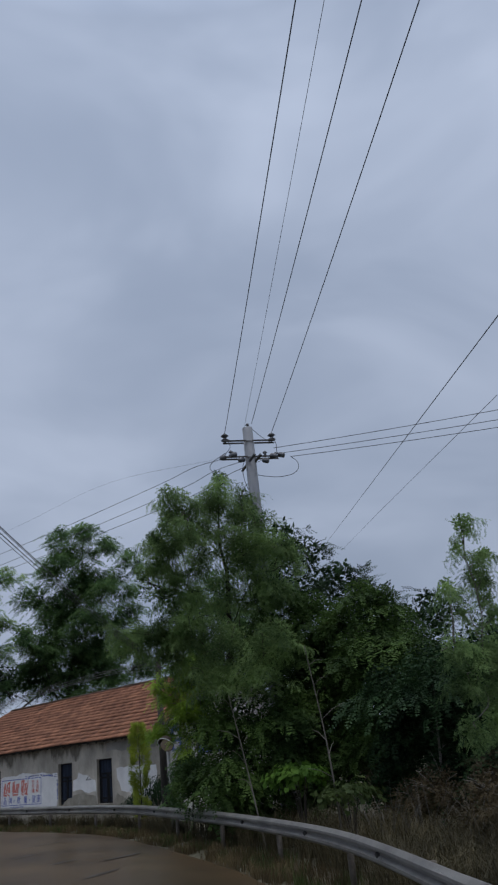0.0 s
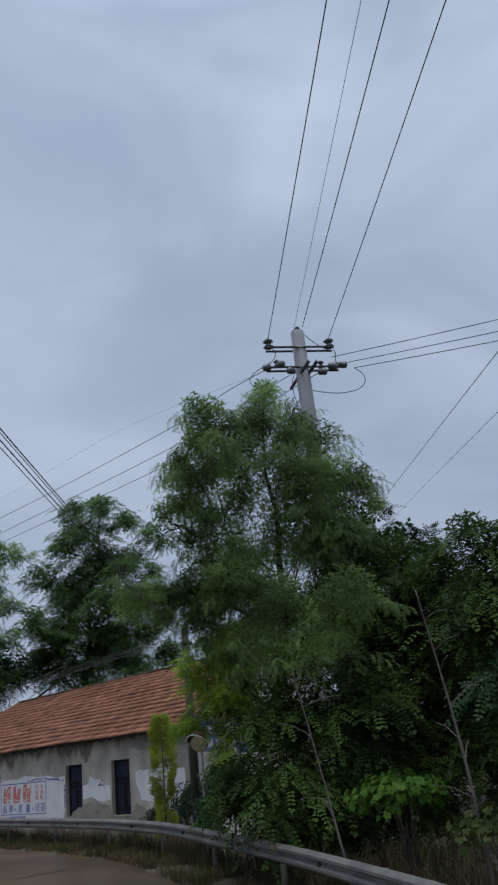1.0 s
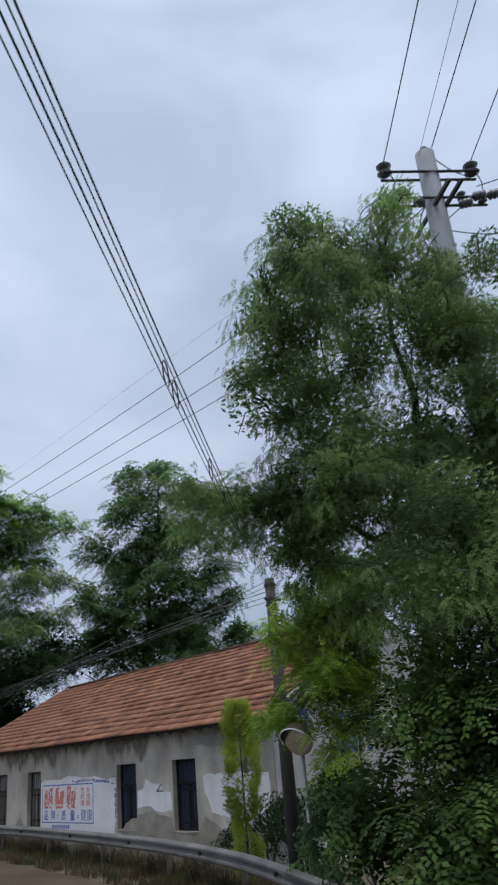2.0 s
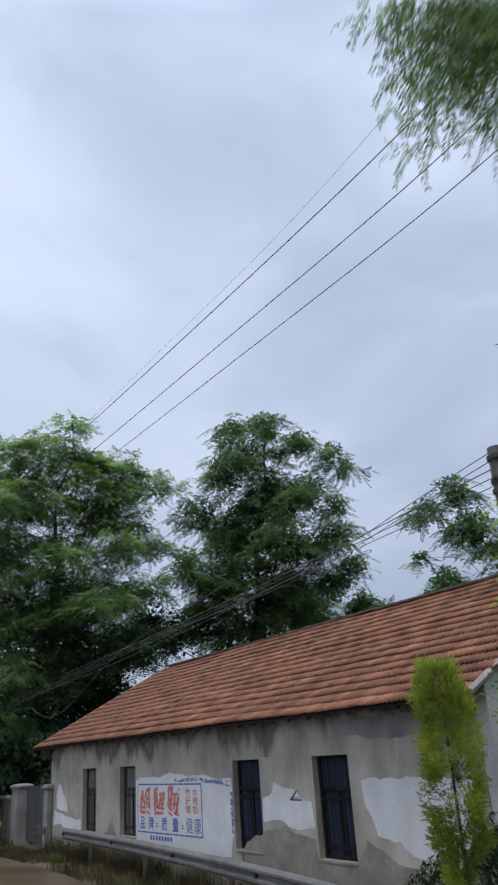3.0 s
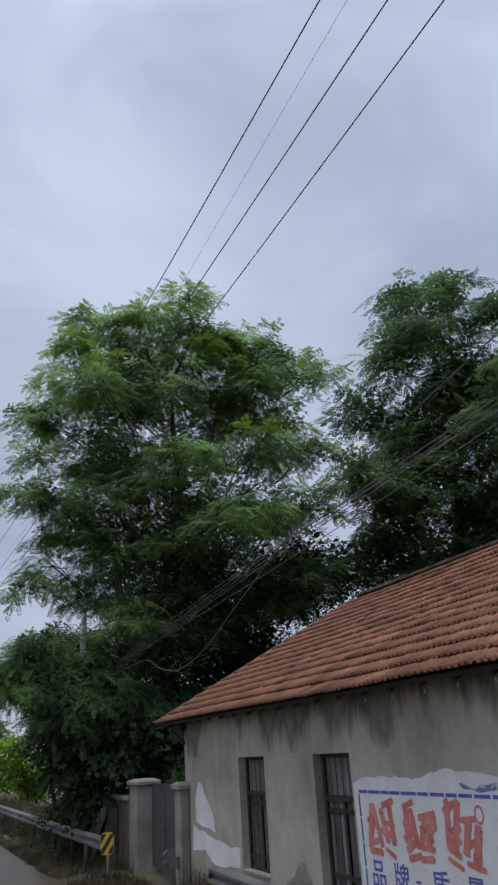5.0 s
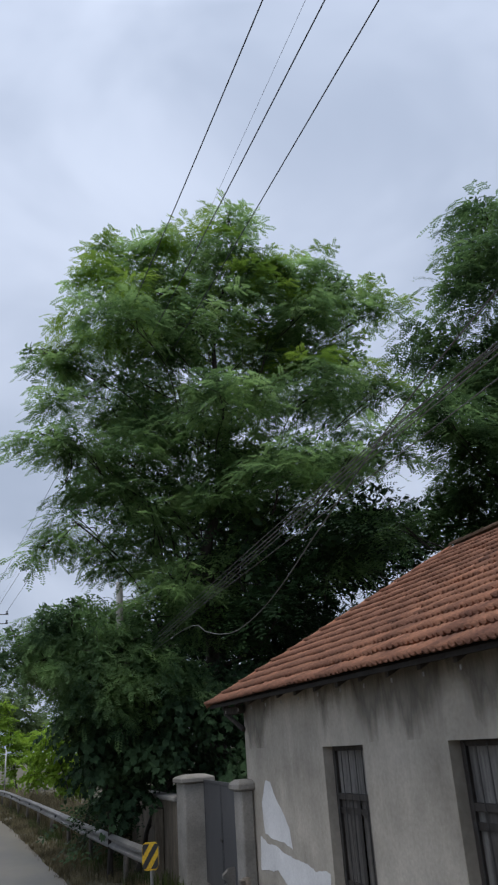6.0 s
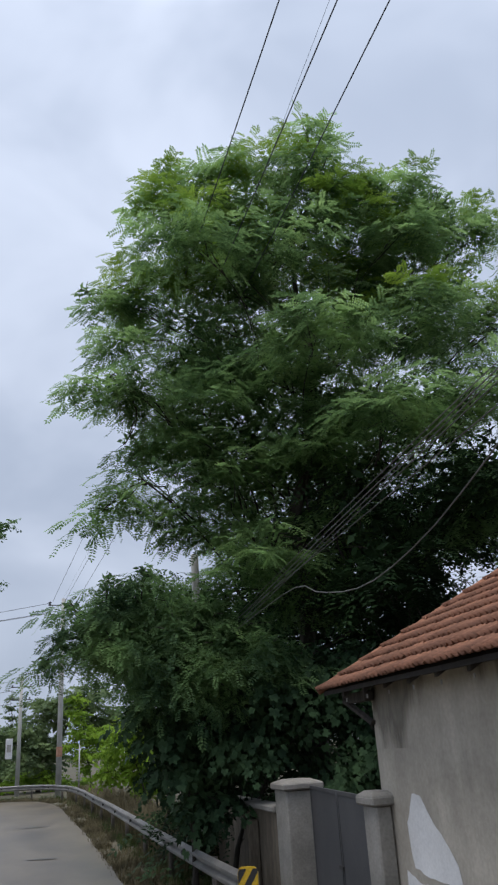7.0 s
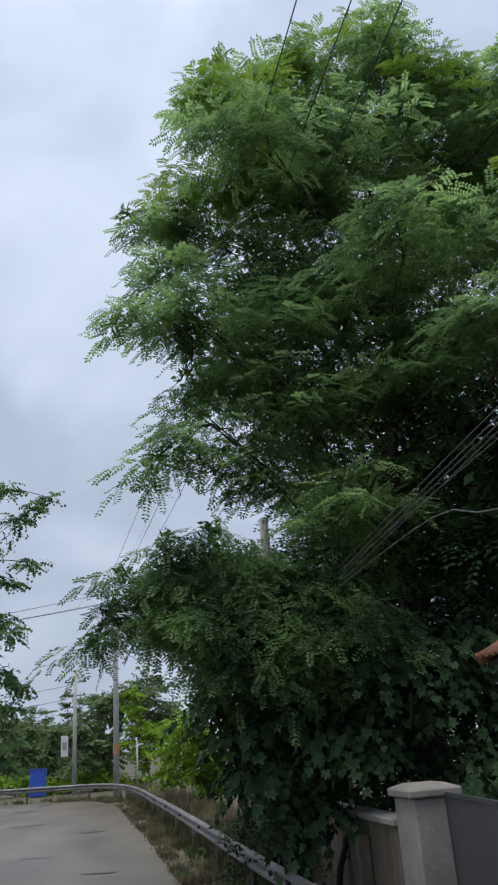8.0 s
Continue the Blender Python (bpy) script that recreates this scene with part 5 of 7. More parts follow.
def spray_fan(seed, n=16, size=0.16, broad=0.03):
    """A flat upright spray of scale leaves."""
    r = np.random.RandomState(seed)
    quads = []
    for i in range(n):
        a = r.uniform(-1.0, 1.0)
        p = np.array((r.uniform(0, 0.16), r.uniform(-0.05, 0.05), r.uniform(-0.02, 0.1)))
        al = unit(np.array((math.cos(a) * 0.7, r.uniform(-0.35, 0.35), math.sin(a) + 0.35)))
        quads.append(leaflet(p, al, unit(np.cross(al, np.array((0.2, 1, 0.1)))), size * r.uniform(0.5, 1.1), broad))
    return np.array(quads)


def stamp(kinds, places, aims, sizes, rng):
    """Sets one of the sprays at each place, its x axis along the aim."""
    n = len(places)
    d = aims / (np.linalg.norm(aims, axis=1, keepdims=True) + 1e-9)
    up = np.tile(np.array((0.0, 0.0, 1.0)), (n, 1)) + rng.normal(0, 0.35, (n, 3))
    s = np.cross(up, d)
    s /= np.linalg.norm(s, axis=1, keepdims=True) + 1e-9
    u = np.cross(d, s)
    which = rng.randint(0, len(kinds), n)
    out = []
    for k, q in enumerate(kinds):
        idx = np.where(which == k)[0]
        if not len(idx):
            continue
        flat = q.reshape(-1, 3)
        R = np.stack((d[idx], s[idx], u[idx]), axis=2) * sizes[idx][:, None, None]
        out.append((np.einsum("nij,mj->nmi", R, flat) + places[idx][:, None, :]).reshape(-1, 3))
    v = np.concatenate(out)
    return v, np.arange(len(v)).reshape(-1, 4)


def fill(lobes, density, droop, seed, holes=-0.25, size=1.0, shell=0.33):
    """Places and aims of sprays through a cloud of overlapping lobes, with gaps."""
    rng = np.random.RandomState(seed)
    P, A = [], []
    for x, y, z, r in lobes:
        pads = int(4 + 4 * r)
        r = max(0.2, r - 0.38 * size)
        n = int(density * (r + 0.15) ** 2 / pads) + 3
        m = int(density * (r + 0.15) ** 2 * 0.55)
        q = rng.normal(0, 1, (m, 3))
        q /= np.linalg.norm(q, axis=1, keepdims=True)
        P.append(np.array((x, y, z)) + q * (r * rng.uniform(0, 1.05, (m, 1)) ** 0.5))
        a = q + rng.normal(0, 0.5, (m, 3))
        a[:, 2] = a[:, 2] * 0.5 - droop
        A.append(a)
        n = int(n * 0.62) + 2
        for _ in range(pads):
            d = rng.normal(0, 1, 3)
            d /= np.linalg.norm(d)
            c = np.array((x, y, z)) + d * r * rng.uniform(0.3, 1.0) ** shell * np.array((1.0, 1.0, 0.85))
            off = rng.normal(0, 1, (n, 3)) * np.array((0.26, 0.26, 0.12)) * (r + 0.12)
            a = off / (np.linalg.norm(off, axis=1, keepdims=True) + 1e-6) + d * 0.7 + rng.normal(0, 0.3, (n, 3))
            a[:, 2] = a[:, 2] * 0.45 - droop
            P.append(c + off)
            A.append(a)
    P, A = np.vstack(P), np.vstack(A)
    P[:, 2] = np.maximum(P[:, 2], 0.25)
    keep = np.array([noise.noise((p[0] * 1.15 + seed, p[1] * 1.15, p[2] * 1.3)) > holes for p in P])
    P, A = P[keep], A[keep]
    return P, A, size * rng.uniform(0.75, 1.25, len(P)), rng


def layered(lobes, cover, droop, seed, holes=-0.25, size=1.0, pad=0.42, reach=0.3):
    """Places and aims of sprays set in flat overlapping tiers, each a fan of twigs, with clear gaps between the tiers."""
    rng = np.random.RandomState(seed)
    P, A = [], []
    for x, y, z, r in lobes:
        pr = min(0.66, max(0.2, pad * r))
        rr = max(0.1, r - reach * size)
        for _ in range(int(3 + 2.0 * (r / pr) ** 2 * (0.4 + 0.45 * r))):
            d = rng.normal(0, 1, 3)
            d /= np.linalg.norm(d)
            c = np.array((x, y, z)) + d * rr * rng.uniform(0.05, 1.0) ** 0.42 * np.array((1.0, 1.0, 0.92))
            if c[2] < 0.3 or noise.noise((c[0] * 0.95 + seed, c[1] * 0.95, c[2] * 1.1)) < holes:
                continue
            w = pr * rng.uniform(0.7, 1.25)
            n = int(cover * 30 * w * w / (size * size)) + 2
            a = rng.uniform(0, 2 * math.pi, n)
            q = rng.uniform(0, 1, n) ** 0.5
            out = np.stack((np.cos(a), np.sin(a), np.zeros(n)), 1)
            slope = d * np.array((1, 1, 0))
            p = c + out * (q * w * 0.8)[:, None]
            p[:, 2] += -0.3 * w * q * q - 0.35 * (out @ slope) * q * w + rng.normal(0, 0.05, n)
            v = out * 0.85 + slope * 0.6 + rng.normal(0, 0.28, (n, 3))
            v[:, 2] = v[:, 2] * 0.4 - droop * (0.5 + 0.8 * q)
            P.append(p)
            A.append(v)
    P, A = np.vstack(P), np.vstack(A)
    P[:, 2] = np.maximum(P[:, 2], 0.25)
    return P, A, size * rng.uniform(0.75, 1.2, len(P)), rng


def inner_leaves(lobes, cover, seed, holes, length=0.17, width=0.085, core=0.8):
    """Single leaves through the heart of each lobe, which shut out the light behind."""
    rng = np.random.RandomState(seed + 900)
    out = []
    for x, y, z, r in lobes:
        q = max(0.12, r * core)
        n = int(cover * math.pi * q * q / (length * width * 0.5)) + 4
        d = rng.normal(0, 1, (n, 3))
        d /= np.linalg.norm(d, axis=1, keepdims=True)
        out.append(np.array((x, y, z)) + d * (q * rng.uniform(0, 1, (n, 1)) ** 0.45))
    P = np.vstack(out)
    P = P[np.array([p[2] > 0.1 and noise.noise((p[0] * 1.15 + seed, p[1] * 1.15, p[2] * 1.3)) > holes for p in P])]
    n = len(P)
    a = rng.normal(0, 1, (n, 3)) * np.array((1, 1, 0.6))
    a /= np.linalg.norm(a, axis=1, keepdims=True)
    b = np.cross(a, rng.normal(0, 1, (n, 3)))
    b /= np.linalg.norm(b, axis=1, keepdims=True)
    k = rng.uniform(0.7, 1.25, (n, 1)) * length
    w = rng.uniform(0.8, 1.2, (n, 1)) * width * 0.5
    v = np.stack((P, P + a * k * 0.45 + b * w, P + a * k, P + a * k * 0.45 - b * w), 1).reshape(-1, 3)
    return v


def limbs(base, lobes, r0, twigs=3, seed=0, fork=0.2, rise=0.75):
    """Trunk, limbs to each lobe and thin twigs within, as one mesh."""
    r = random.Random(seed)
    top = max(lobes, key=lambda q: q[2])
    b = Vector(base)
    t = Vector(top[:3])
    H = t.z - b.z
    pts, rad = [], []
    for k in range(11):
        f = k / 10
        q = b.lerp(Vector((b.x + (t.x - b.x) * f ** 1.6, b.y + (t.y - b.y) * f ** 1.6, b.z + H * f)), 1.0)
        q += Vector((r.uniform(-1, 1), r.uniform(-1, 1), 0)) * 0.02 * H * (0.3 if k == 0 else 1) * (1 if 0 < k < 10 else 0)
        pts.append(q)
        rad.append(max(0.012, r0 * (1 - 0.94 * f) * (1.25 if k == 0 else 1)))
    bm = tube(bmesh.new(), pts, rad, 10)
    for x, y, z, rr in lobes:
        c = Vector((x, y, z))
        off = math.hypot(x - b.x, y - b.y)
        zs = min(max(z - rise * off - rr * 0.4, b.z + H * fork), b.z + H * 0.93)
        f = (zs - b.z) / H
        i = min(9, int(f * 10))
        s = pts[i].lerp(pts[i + 1], f * 10 - i)
        w = max(0.012, r0 * (1 - 0.94 * f) * 0.19)
        big = [q for q in lobes if q[3] > rr + 0.15]
        if rr < 0.72 and big:
            near = min(big, key=lambda q: (Vector(q[:3]) - c).length)
            if (Vector(near[:3]) - c).length < (s - c).length:
                s, w = Vector(near[:3]), 0.02
        if (c - s).length < 0.25:
            continue
        m = s.lerp(c, 0.5) + Vector((r.uniform(-0.2, 0.2), r.uniform(-0.2, 0.2), 0.12 * off)) * min(1.0, rr)
        bow = [s + Vector(((c - s).x, (c - s).y, 0)) * 0.28 + Vector((0, 0, (c - s).z * 0.16)), m]
        bend = [g + Vector((r.uniform(-1, 1), r.uniform(-1, 1), r.uniform(-0.6, 0.6))) * 0.07 * (c - s).length for g in bow]
        tube(bm, curve_through([s, *bend, c], max(0.12, (c - s).length / 9)), [w, w * 0.9, w * 0.82, w * 0.75, w * 0.68, w * 0.6, w * 0.52, w * 0.44] + [max(0.007, w * 0.33)] * 12, 6)
        for _ in range(twigs):
            d = Vector((r.gauss(0, 1), r.gauss(0, 1), r.gauss(0.2, 0.7))).normalized()
            e = c + d * rr * 0.85
            tube(bm, [m.lerp(c, r.uniform(0.3, 1.0)), c.lerp(e, 0.5) + Vector((0, 0, 0.06)), e], [0.02 * rr ** 0.5, 0.012, 0.005], 4, False)
    return bm


FEATHER = [spray_pinnate(s) for s in range(5)]
FEATHER_FINE = [spray_pinnate(s + 50, 6, 7, 0.68, 0.34, 0.085, 0.042, -0.3, 0.12) for s in range(6)]
FEATHER_TIER = [spray_pinnate(s + 50, 6, 5, 0.68, 0.34, 0.088, 0.056, -0.3, 0.12) for s in range(6)]
FEATHER_FAR = [spray_pinnate(s + 10, 8, 4, 0.8, 0.32, 0.095, 0.046) for s in range(4)]
HANGING = [spray_hanging(s) for s in range(5)]
DROOPING = [spray_frond(s + 20) for s in range(5)]
BROAD = [spray_broad(s) for s in range(5)]
BROAD_BIG = [spray_broad(s + 5, 9, 0.7, 0.145) for s in range(5)]
BROAD_FAR = [spray_broad(s + 10, 9, 0.7, 0.17) for s in range(4)]
FAN = [spray_fan(s) for s in range(4)]
FAN_FINE = [spray_fan(s + 8, 14, 0.1, 0.016) for s in range(4)]


def tree(name, base, lobes, kinds, leaf, label, category, r0=0.15, density=45, droop=0.25, holes=-0.25, size=1.0, seed=1, bark=None, group="", shell=0.33, fork=0.2, twigs=3, cover=1.0, inner=(0.17, 0.085), lit_tops=0.0, rise=0.75, tiers=0.0, pad=0.42, core=0.8, reach=0.3):
    ob = thing(name, base, label, category, group)
    part("trunk", limbs(base, lobes, r0, seed=seed, fork=fork, twigs=twigs, rise=rise), bark or M_BARK, ob, "", True)
    spread = layered(lobes, tiers, droop, seed, holes, size, pad, reach) if tiers else fill(lobes, density, droop, seed, holes, size, shell)
    v, f = stamp(kinds, *spread)
    if cover:
        v = np.vstack((v, inner_leaves(lobes, cover, seed, holes, *inner, core)))
        f = np.arange(len(v)).reshape(-1, 4)
    link("crown", mesh_np("crown", v, f, leaf), ob)
    # Sprays in a lighter leaf stand in for the sky-lit upper crown
    if lit_tops:
        high = sorted(lobes, key=lambda q: q[2])[int(len(lobes) * (1 - lit_tops)):]
        rng = np.random.RandomState(seed + 50)
        tips = []
        for x, y, z, r in high:
            for _ in range(int(1 + 1.6 * r)):
                a, e = rng.uniform(0, 2 * math.pi), rng.uniform(0.1, 1.4)
                tips.append((x + r * math.cos(a) * math.cos(e), y + r * math.sin(a) * math.cos(e), z + 0.85 * r * math.sin(e), 0.32))
        v, f = stamp(kinds, *layered(tips, 0.7, 0.05, seed + 51, -0.3, 0.8, 0.9, 0.1))
        link("lit_sprays", mesh_np("lit_sprays", v, f, L_SKYLIT), ob, "yellow-green sprays on the crown top, sky light put into their colour")
    return ob


LOCUST_D = [
    (23.4, 52.1, 18.6, 0.68), (20.4, 53.4, 17.2, 1.01), (22.3, 53.1, 17.3, 1.2), (24.7, 53.0, 17.0, 1.3), (26.4, 51.7, 16.2, 1.09),
    (27.9, 52.0, 15.6, 1.19), (19.7, 50.9, 13.8, 1.05), (22.1, 51.9, 14.4, 1.46), (25.2, 52.8, 14.7, 1.59), (18.7, 53.5, 13.4, 0.85),
    (20.7, 53.9, 13.2, 1.77), (22.5, 50.5, 11.2, 1.5), (25.4, 51.0, 12.1, 1.49), (18.4, 52.1, 10.5, 0.75), (20.1, 52.7, 10.3, 1.58),
    (22.6, 52.2, 9.7, 1.58), (24.1, 49.7, 9.0, 1.42), (26.4, 49.8, 9.9, 1.1), (18.9, 52.1, 8.1, 0.85), (21.3, 53.8, 8.5, 1.34),
    (23.6, 52.6, 7.9, 1.44), (25.0, 50.0, 7.4, 1.16), (22.3, 53.1, 6.7, 1.06), (23.3, 50.3, 6.1, 1.05),
]
LOCUST_D2 = [
    (20.7, 52.1, 7.2, 0.69), (21.1, 50.8, 6.5, 0.71), (22.8, 51.9, 7.2, 1.11), (20.8, 51.3, 6.0, 0.63),
    (20.1, 51.6, 5.3, 0.68), (22.1, 52.3, 5.9, 0.99), (23.1, 51.8, 5.7, 1.06), (19.4, 51.9, 5.1, 0.6), (21.8, 52.4, 8.6, 0.96),
    (20.5, 52.1, 8.8, 0.93), (19.6, 52.6, 9.6, 0.86), (18.6, 52.1, 10.2, 0.62), (22.2, 52.2, 10.7, 1.06), (23.4, 51.4, 9.9, 1.0),
    (23.5, 51.9, 8.7, 1.05), (21.1, 52.5, 11.4, 0.85), (23.2, 50.7, 7.2, 0.84), (22.5, 51.0, 8.8, 0.79),
]
LOCUST_D4 = [
    (21.2, 52.2, 17.1, 0.68), (22.7, 51.7, 16.9, 0.68), (23.4, 51.3, 16.7, 0.76), (25.1, 51.3, 16.3, 0.78), (26.9, 51.5, 16.0, 0.86),
    (19.6, 52.4, 15.5, 0.8), (21.4, 53.4, 16.2, 1.26), (23.2, 52.0, 15.5, 1.2), (25.3, 51.3, 14.9, 1.19), (19.5, 54.4, 14.9, 0.96),
    (26.7, 51.3, 13.4, 1.07), (27.3, 50.7, 12.2, 0.79), (21.2, 53.0, 13.9, 1.34),
]
LOCUST_D5 = [
    (26.7, 52.6, 12.9, 1.1), (26.4, 51.6, 9.9, 1.2), (25.8, 53.4, 11.3, 1.4), (25.1, 52.0, 9.1, 1.71),
]
LOCUST_TIPS = [
    (18.1, 53.4, 13.5, 0.6), (17.5, 53.5, 13.65, 0.36), (18.4, 52.9, 12.0, 0.7), (17.95, 52.3, 10.6, 0.55), (17.5, 52.3, 10.45, 0.33),
    (18.35, 52.1, 7.65, 0.36), (17.85, 52.1, 7.4, 0.28), (19.4, 52.2, 7.65, 0.5), (19.9, 52.3, 7.25, 0.5), (20.3, 52.3, 7.9, 0.6), (18.6, 52.5, 9.2, 0.46),
]
LOCUST_HEART = [
    (21.5, 53.4, 12.2, 1.45), (23.5, 53.2, 12.7, 1.6), (22.6, 53.4, 15.4, 1.3), (24.6, 53.0, 13.7, 1.4), (20.5, 53.6, 11.8, 1.2),
    (21.4, 53.5, 9.7, 1.2), (23.9, 53.2, 10.8, 1.5), (21.0, 53.3, 15.2, 1.1), (25.8, 52.6, 15.0, 1.1), (20.2, 53.2, 9.4, 1.0),
]
BACK_D = [
    (24.8, 56.7, 9.0, 2.04), (23.2, 57.4, 8.3, 2.02), (26.3, 54.9, 7.5, 1.96), (28.4, 55.4, 8.3, 1.54), (25.3, 55.8, 6.2, 1.95),
    (23.1, 57.0, 6.1, 2.19), (21.6, 57.2, 5.7, 1.3), (28.4, 54.1, 9.4, 1.26), (26.5, 55.1, 5.4, 1.68), (24.7, 57.1, 4.2, 1.71),
    (21.7, 56.9, 4.1, 1.86),
]
LOCUST_C = [
    (31.9, 50.5, 19.2, 1.15), (33.7, 50.0, 19.6, 1.31), (35.2, 49.1, 18.4, 1.3), (35.5, 46.8, 17.1, 0.95), (36.2, 46.4, 16.3, 0.59),
    (31.1, 50.2, 16.5, 1.65), (33.4, 49.7, 16.0, 1.67), (33.7, 47.1, 14.5, 1.3), (36.3, 47.7, 14.5, 0.95), (30.3, 51.7, 14.6, 1.38),
    (32.2, 50.7, 13.9, 1.92), (32.7, 47.5, 12.4, 1.77), (36.4, 48.4, 13.0, 1.23), (28.6, 50.2, 11.5, 1.26), (30.7, 49.8, 10.8, 1.79),
    (33.3, 49.2, 10.2, 2.07), (36.1, 48.5, 10.5, 1.46), (36.1, 46.4, 9.3, 0.87), (30.2, 52.2, 8.9, 1.58), (32.1, 49.6, 8.2, 2.02),
    (34.3, 47.5, 8.4, 1.48),
]
LOCUST_C2 = [
    (28.0, 49.3, 10.9, 0.77), (26.4, 50.2, 7.9, 0.81), (25.4, 50.7, 6.9, 0.8),
]
LOCUST_C_HEART = [
    (32.4, 50.1, 17.6, 1.6), (33.3, 49.5, 14.9, 1.7), (31.5, 50.1, 12.4, 1.8), (34.6, 48.3, 12.0, 1.6), (34.8, 48.1, 15.6, 1.3),
    (33.6, 49.0, 9.8, 1.8), (30.3, 50.4, 9.8, 1.5), (36.9, 47.6, 11.4, 1.0), (36.6, 47.2, 8.8, 1.3),
]
WILLOW_E = [
    (16.3, 17.4, 10.2, 0.46), (16.9, 18.6, 9.9, 0.79), (18.2, 18.4, 9.8, 0.81), (15.2, 18.6, 9.2, 0.56), (14.7, 18.7, 8.3, 0.68),
    (17.1, 19.4, 8.9, 1.0), (17.4, 17.7, 8.1, 0.94), (17.8, 16.8, 8.2, 0.6), (14.7, 19.3, 7.3, 0.75), (16.1, 19.1, 7.3, 0.93),
    (17.5, 18.5, 7.0, 1.09), (17.8, 17.0, 6.8, 0.84), (18.3, 16.3, 7.4, 0.45), (15.2, 18.2, 5.8, 0.78), (18.1, 18.2, 10.4, 0.57),
    (16.9, 16.4, 8.8, 0.55), (18.3, 16.6, 8.2, 0.52),
]
WILLOW_E2A = [
    (14.8, 18.9, 8.5, 0.4), (14.9, 19.3, 7.8, 0.4), (15.5, 18.9, 9.5, 0.56), (15.2, 19.0, 8.1, 0.52), (15.0, 19.2, 7.0, 0.28),
    (14.8, 18.9, 6.0, 0.34), (14.8, 19.2, 5.5, 0.17),
    (15.1, 18.6, 10.05, 0.42), (15.3, 18.3, 9.9, 0.45),
]
WILLOW_E2B = [
    (15.5, 18.6, 8.5, 0.59), (15.4, 18.1, 9.3, 0.55), (15.0, 18.8, 6.8, 0.39), (15.4, 18.8, 7.5, 0.54), (15.3, 18.8, 6.2, 0.47),
    (15.2, 19.0, 5.6, 0.29),
]
WILLOW_E2C = [
    (15.7, 18.4, 6.8, 0.58), (15.9, 18.2, 7.9, 0.61), (15.9, 18.0, 8.9, 0.55), (15.5, 18.6, 5.6, 0.4), (15.7, 18.2, 6.1, 0.46),
]
WILLOW_E2T = [
    (14.0, 18.1, 8.3, 0.25), (14.3, 17.9, 8.7, 0.31), (14.7, 17.7, 8.8, 0.35), (14.9, 17.5, 8.5, 0.36),
]
WILLOW_E2U = [
    (13.7, 19.5, 5.8, 0.16), (13.7, 19.4, 5.4, 0.13), (13.6, 19.6, 6.0, 0.12), (13.5, 19.5, 5.5, 0.09),
]
WILLOW_E2D = [
    (13.7, 19.4, 5.8, 0.11), (14.0, 19.4, 5.8, 0.13), (14.2, 19.2, 5.8, 0.16), (14.0, 19.2, 5.4, 0.12), (14.3, 19.1, 5.7, 0.17),
    (14.3, 19.1, 5.3, 0.13),
]
WILLOW_E3 = [
    (17.1, 18.2, 10.8, 0.4), (17.0, 18.3, 10.1, 0.65), (17.6, 17.7, 9.5, 0.56), (17.0, 17.8, 8.5, 0.88), (17.8, 17.4, 8.6, 0.58),
    (17.6, 17.0, 7.4, 0.72), (18.3, 16.5, 7.9, 0.37), (17.7, 17.6, 6.8, 0.93), (18.3, 16.8, 6.8, 0.59), (16.6, 18.2, 5.5, 0.89),
    (16.4, 19.4, 6.0, 0.66), (17.5, 17.7, 5.2, 1.02), (16.5, 18.8, 4.7, 0.89), (16.7, 17.7, 4.3, 0.85),
]
WILLOW_LOW = [
    (15.7, 17.0, 5.0, 0.93), (16.4, 15.9, 5.1, 0.8), (15.4, 17.5, 4.3, 0.86), (16.2, 16.4, 4.0, 0.85),
]
THICKET_E = [
    (15.3, 17.8, 3.1, 0.91), (16.0, 16.8, 2.9, 0.96), (16.7, 16.2, 3.1, 0.73), (15.0, 17.6, 1.9, 0.86), (15.9, 16.9, 1.6, 0.87),
    (16.6, 16.3, 2.1, 0.71), (15.1, 18.0, 1.2, 0.58), (15.5, 17.1, 0.9, 0.56),
]
THICKET_E2 = [
    (16.0, 19.2, 1.7, 0.76), (17.8, 17.3, 5.7, 0.76), (18.1, 16.9, 5.1, 0.68), (17.4, 17.5, 4.8, 0.67),
]
THICKET_F = [
    (18.7, 16.4, 6.2, 0.77), (18.7, 15.3, 5.5, 0.73), (18.8, 17.2, 5.2, 0.92), (19.5, 16.4, 4.7, 1.05), (18.4, 16.8, 3.8, 1.0),
    (19.4, 15.9, 3.5, 1.0), (18.7, 16.9, 2.5, 1.13), (19.5, 15.9, 2.3, 0.98), (18.2, 16.2, 1.2, 0.86),
]
THICKET_G = [
    (18.5, 14.2, 6.2, 0.54), (18.5, 13.4, 5.8, 0.49), (18.6, 13.5, 4.9, 0.79), (17.9, 14.0, 4.6, 0.9), (18.3, 14.0, 3.5, 0.89),
    (18.7, 13.8, 2.6, 0.88), (18.1, 14.4, 2.3, 0.88), (18.4, 14.1, 1.4, 0.8), (18.0, 12.3, 4.1, 1.01), (18.2, 12.6, 2.6, 1.09),
]
FAR_WOOD = [
    (29.7, 26.3, 12.6, 1.04), (30.9, 25.8, 11.5, 1.17), (30.7, 23.8, 9.9, 1.1), (31.2, 25.5, 9.5, 1.53), (32.3, 23.6, 8.9, 1.25),
    (28.6, 25.9, 9.9, 1.46), (31.3, 24.2, 7.0, 1.94), (32.1, 21.8, 7.3, 1.41), (32.7, 20.1, 7.4, 1.38), (28.0, 27.1, 11.4, 1.51),
]
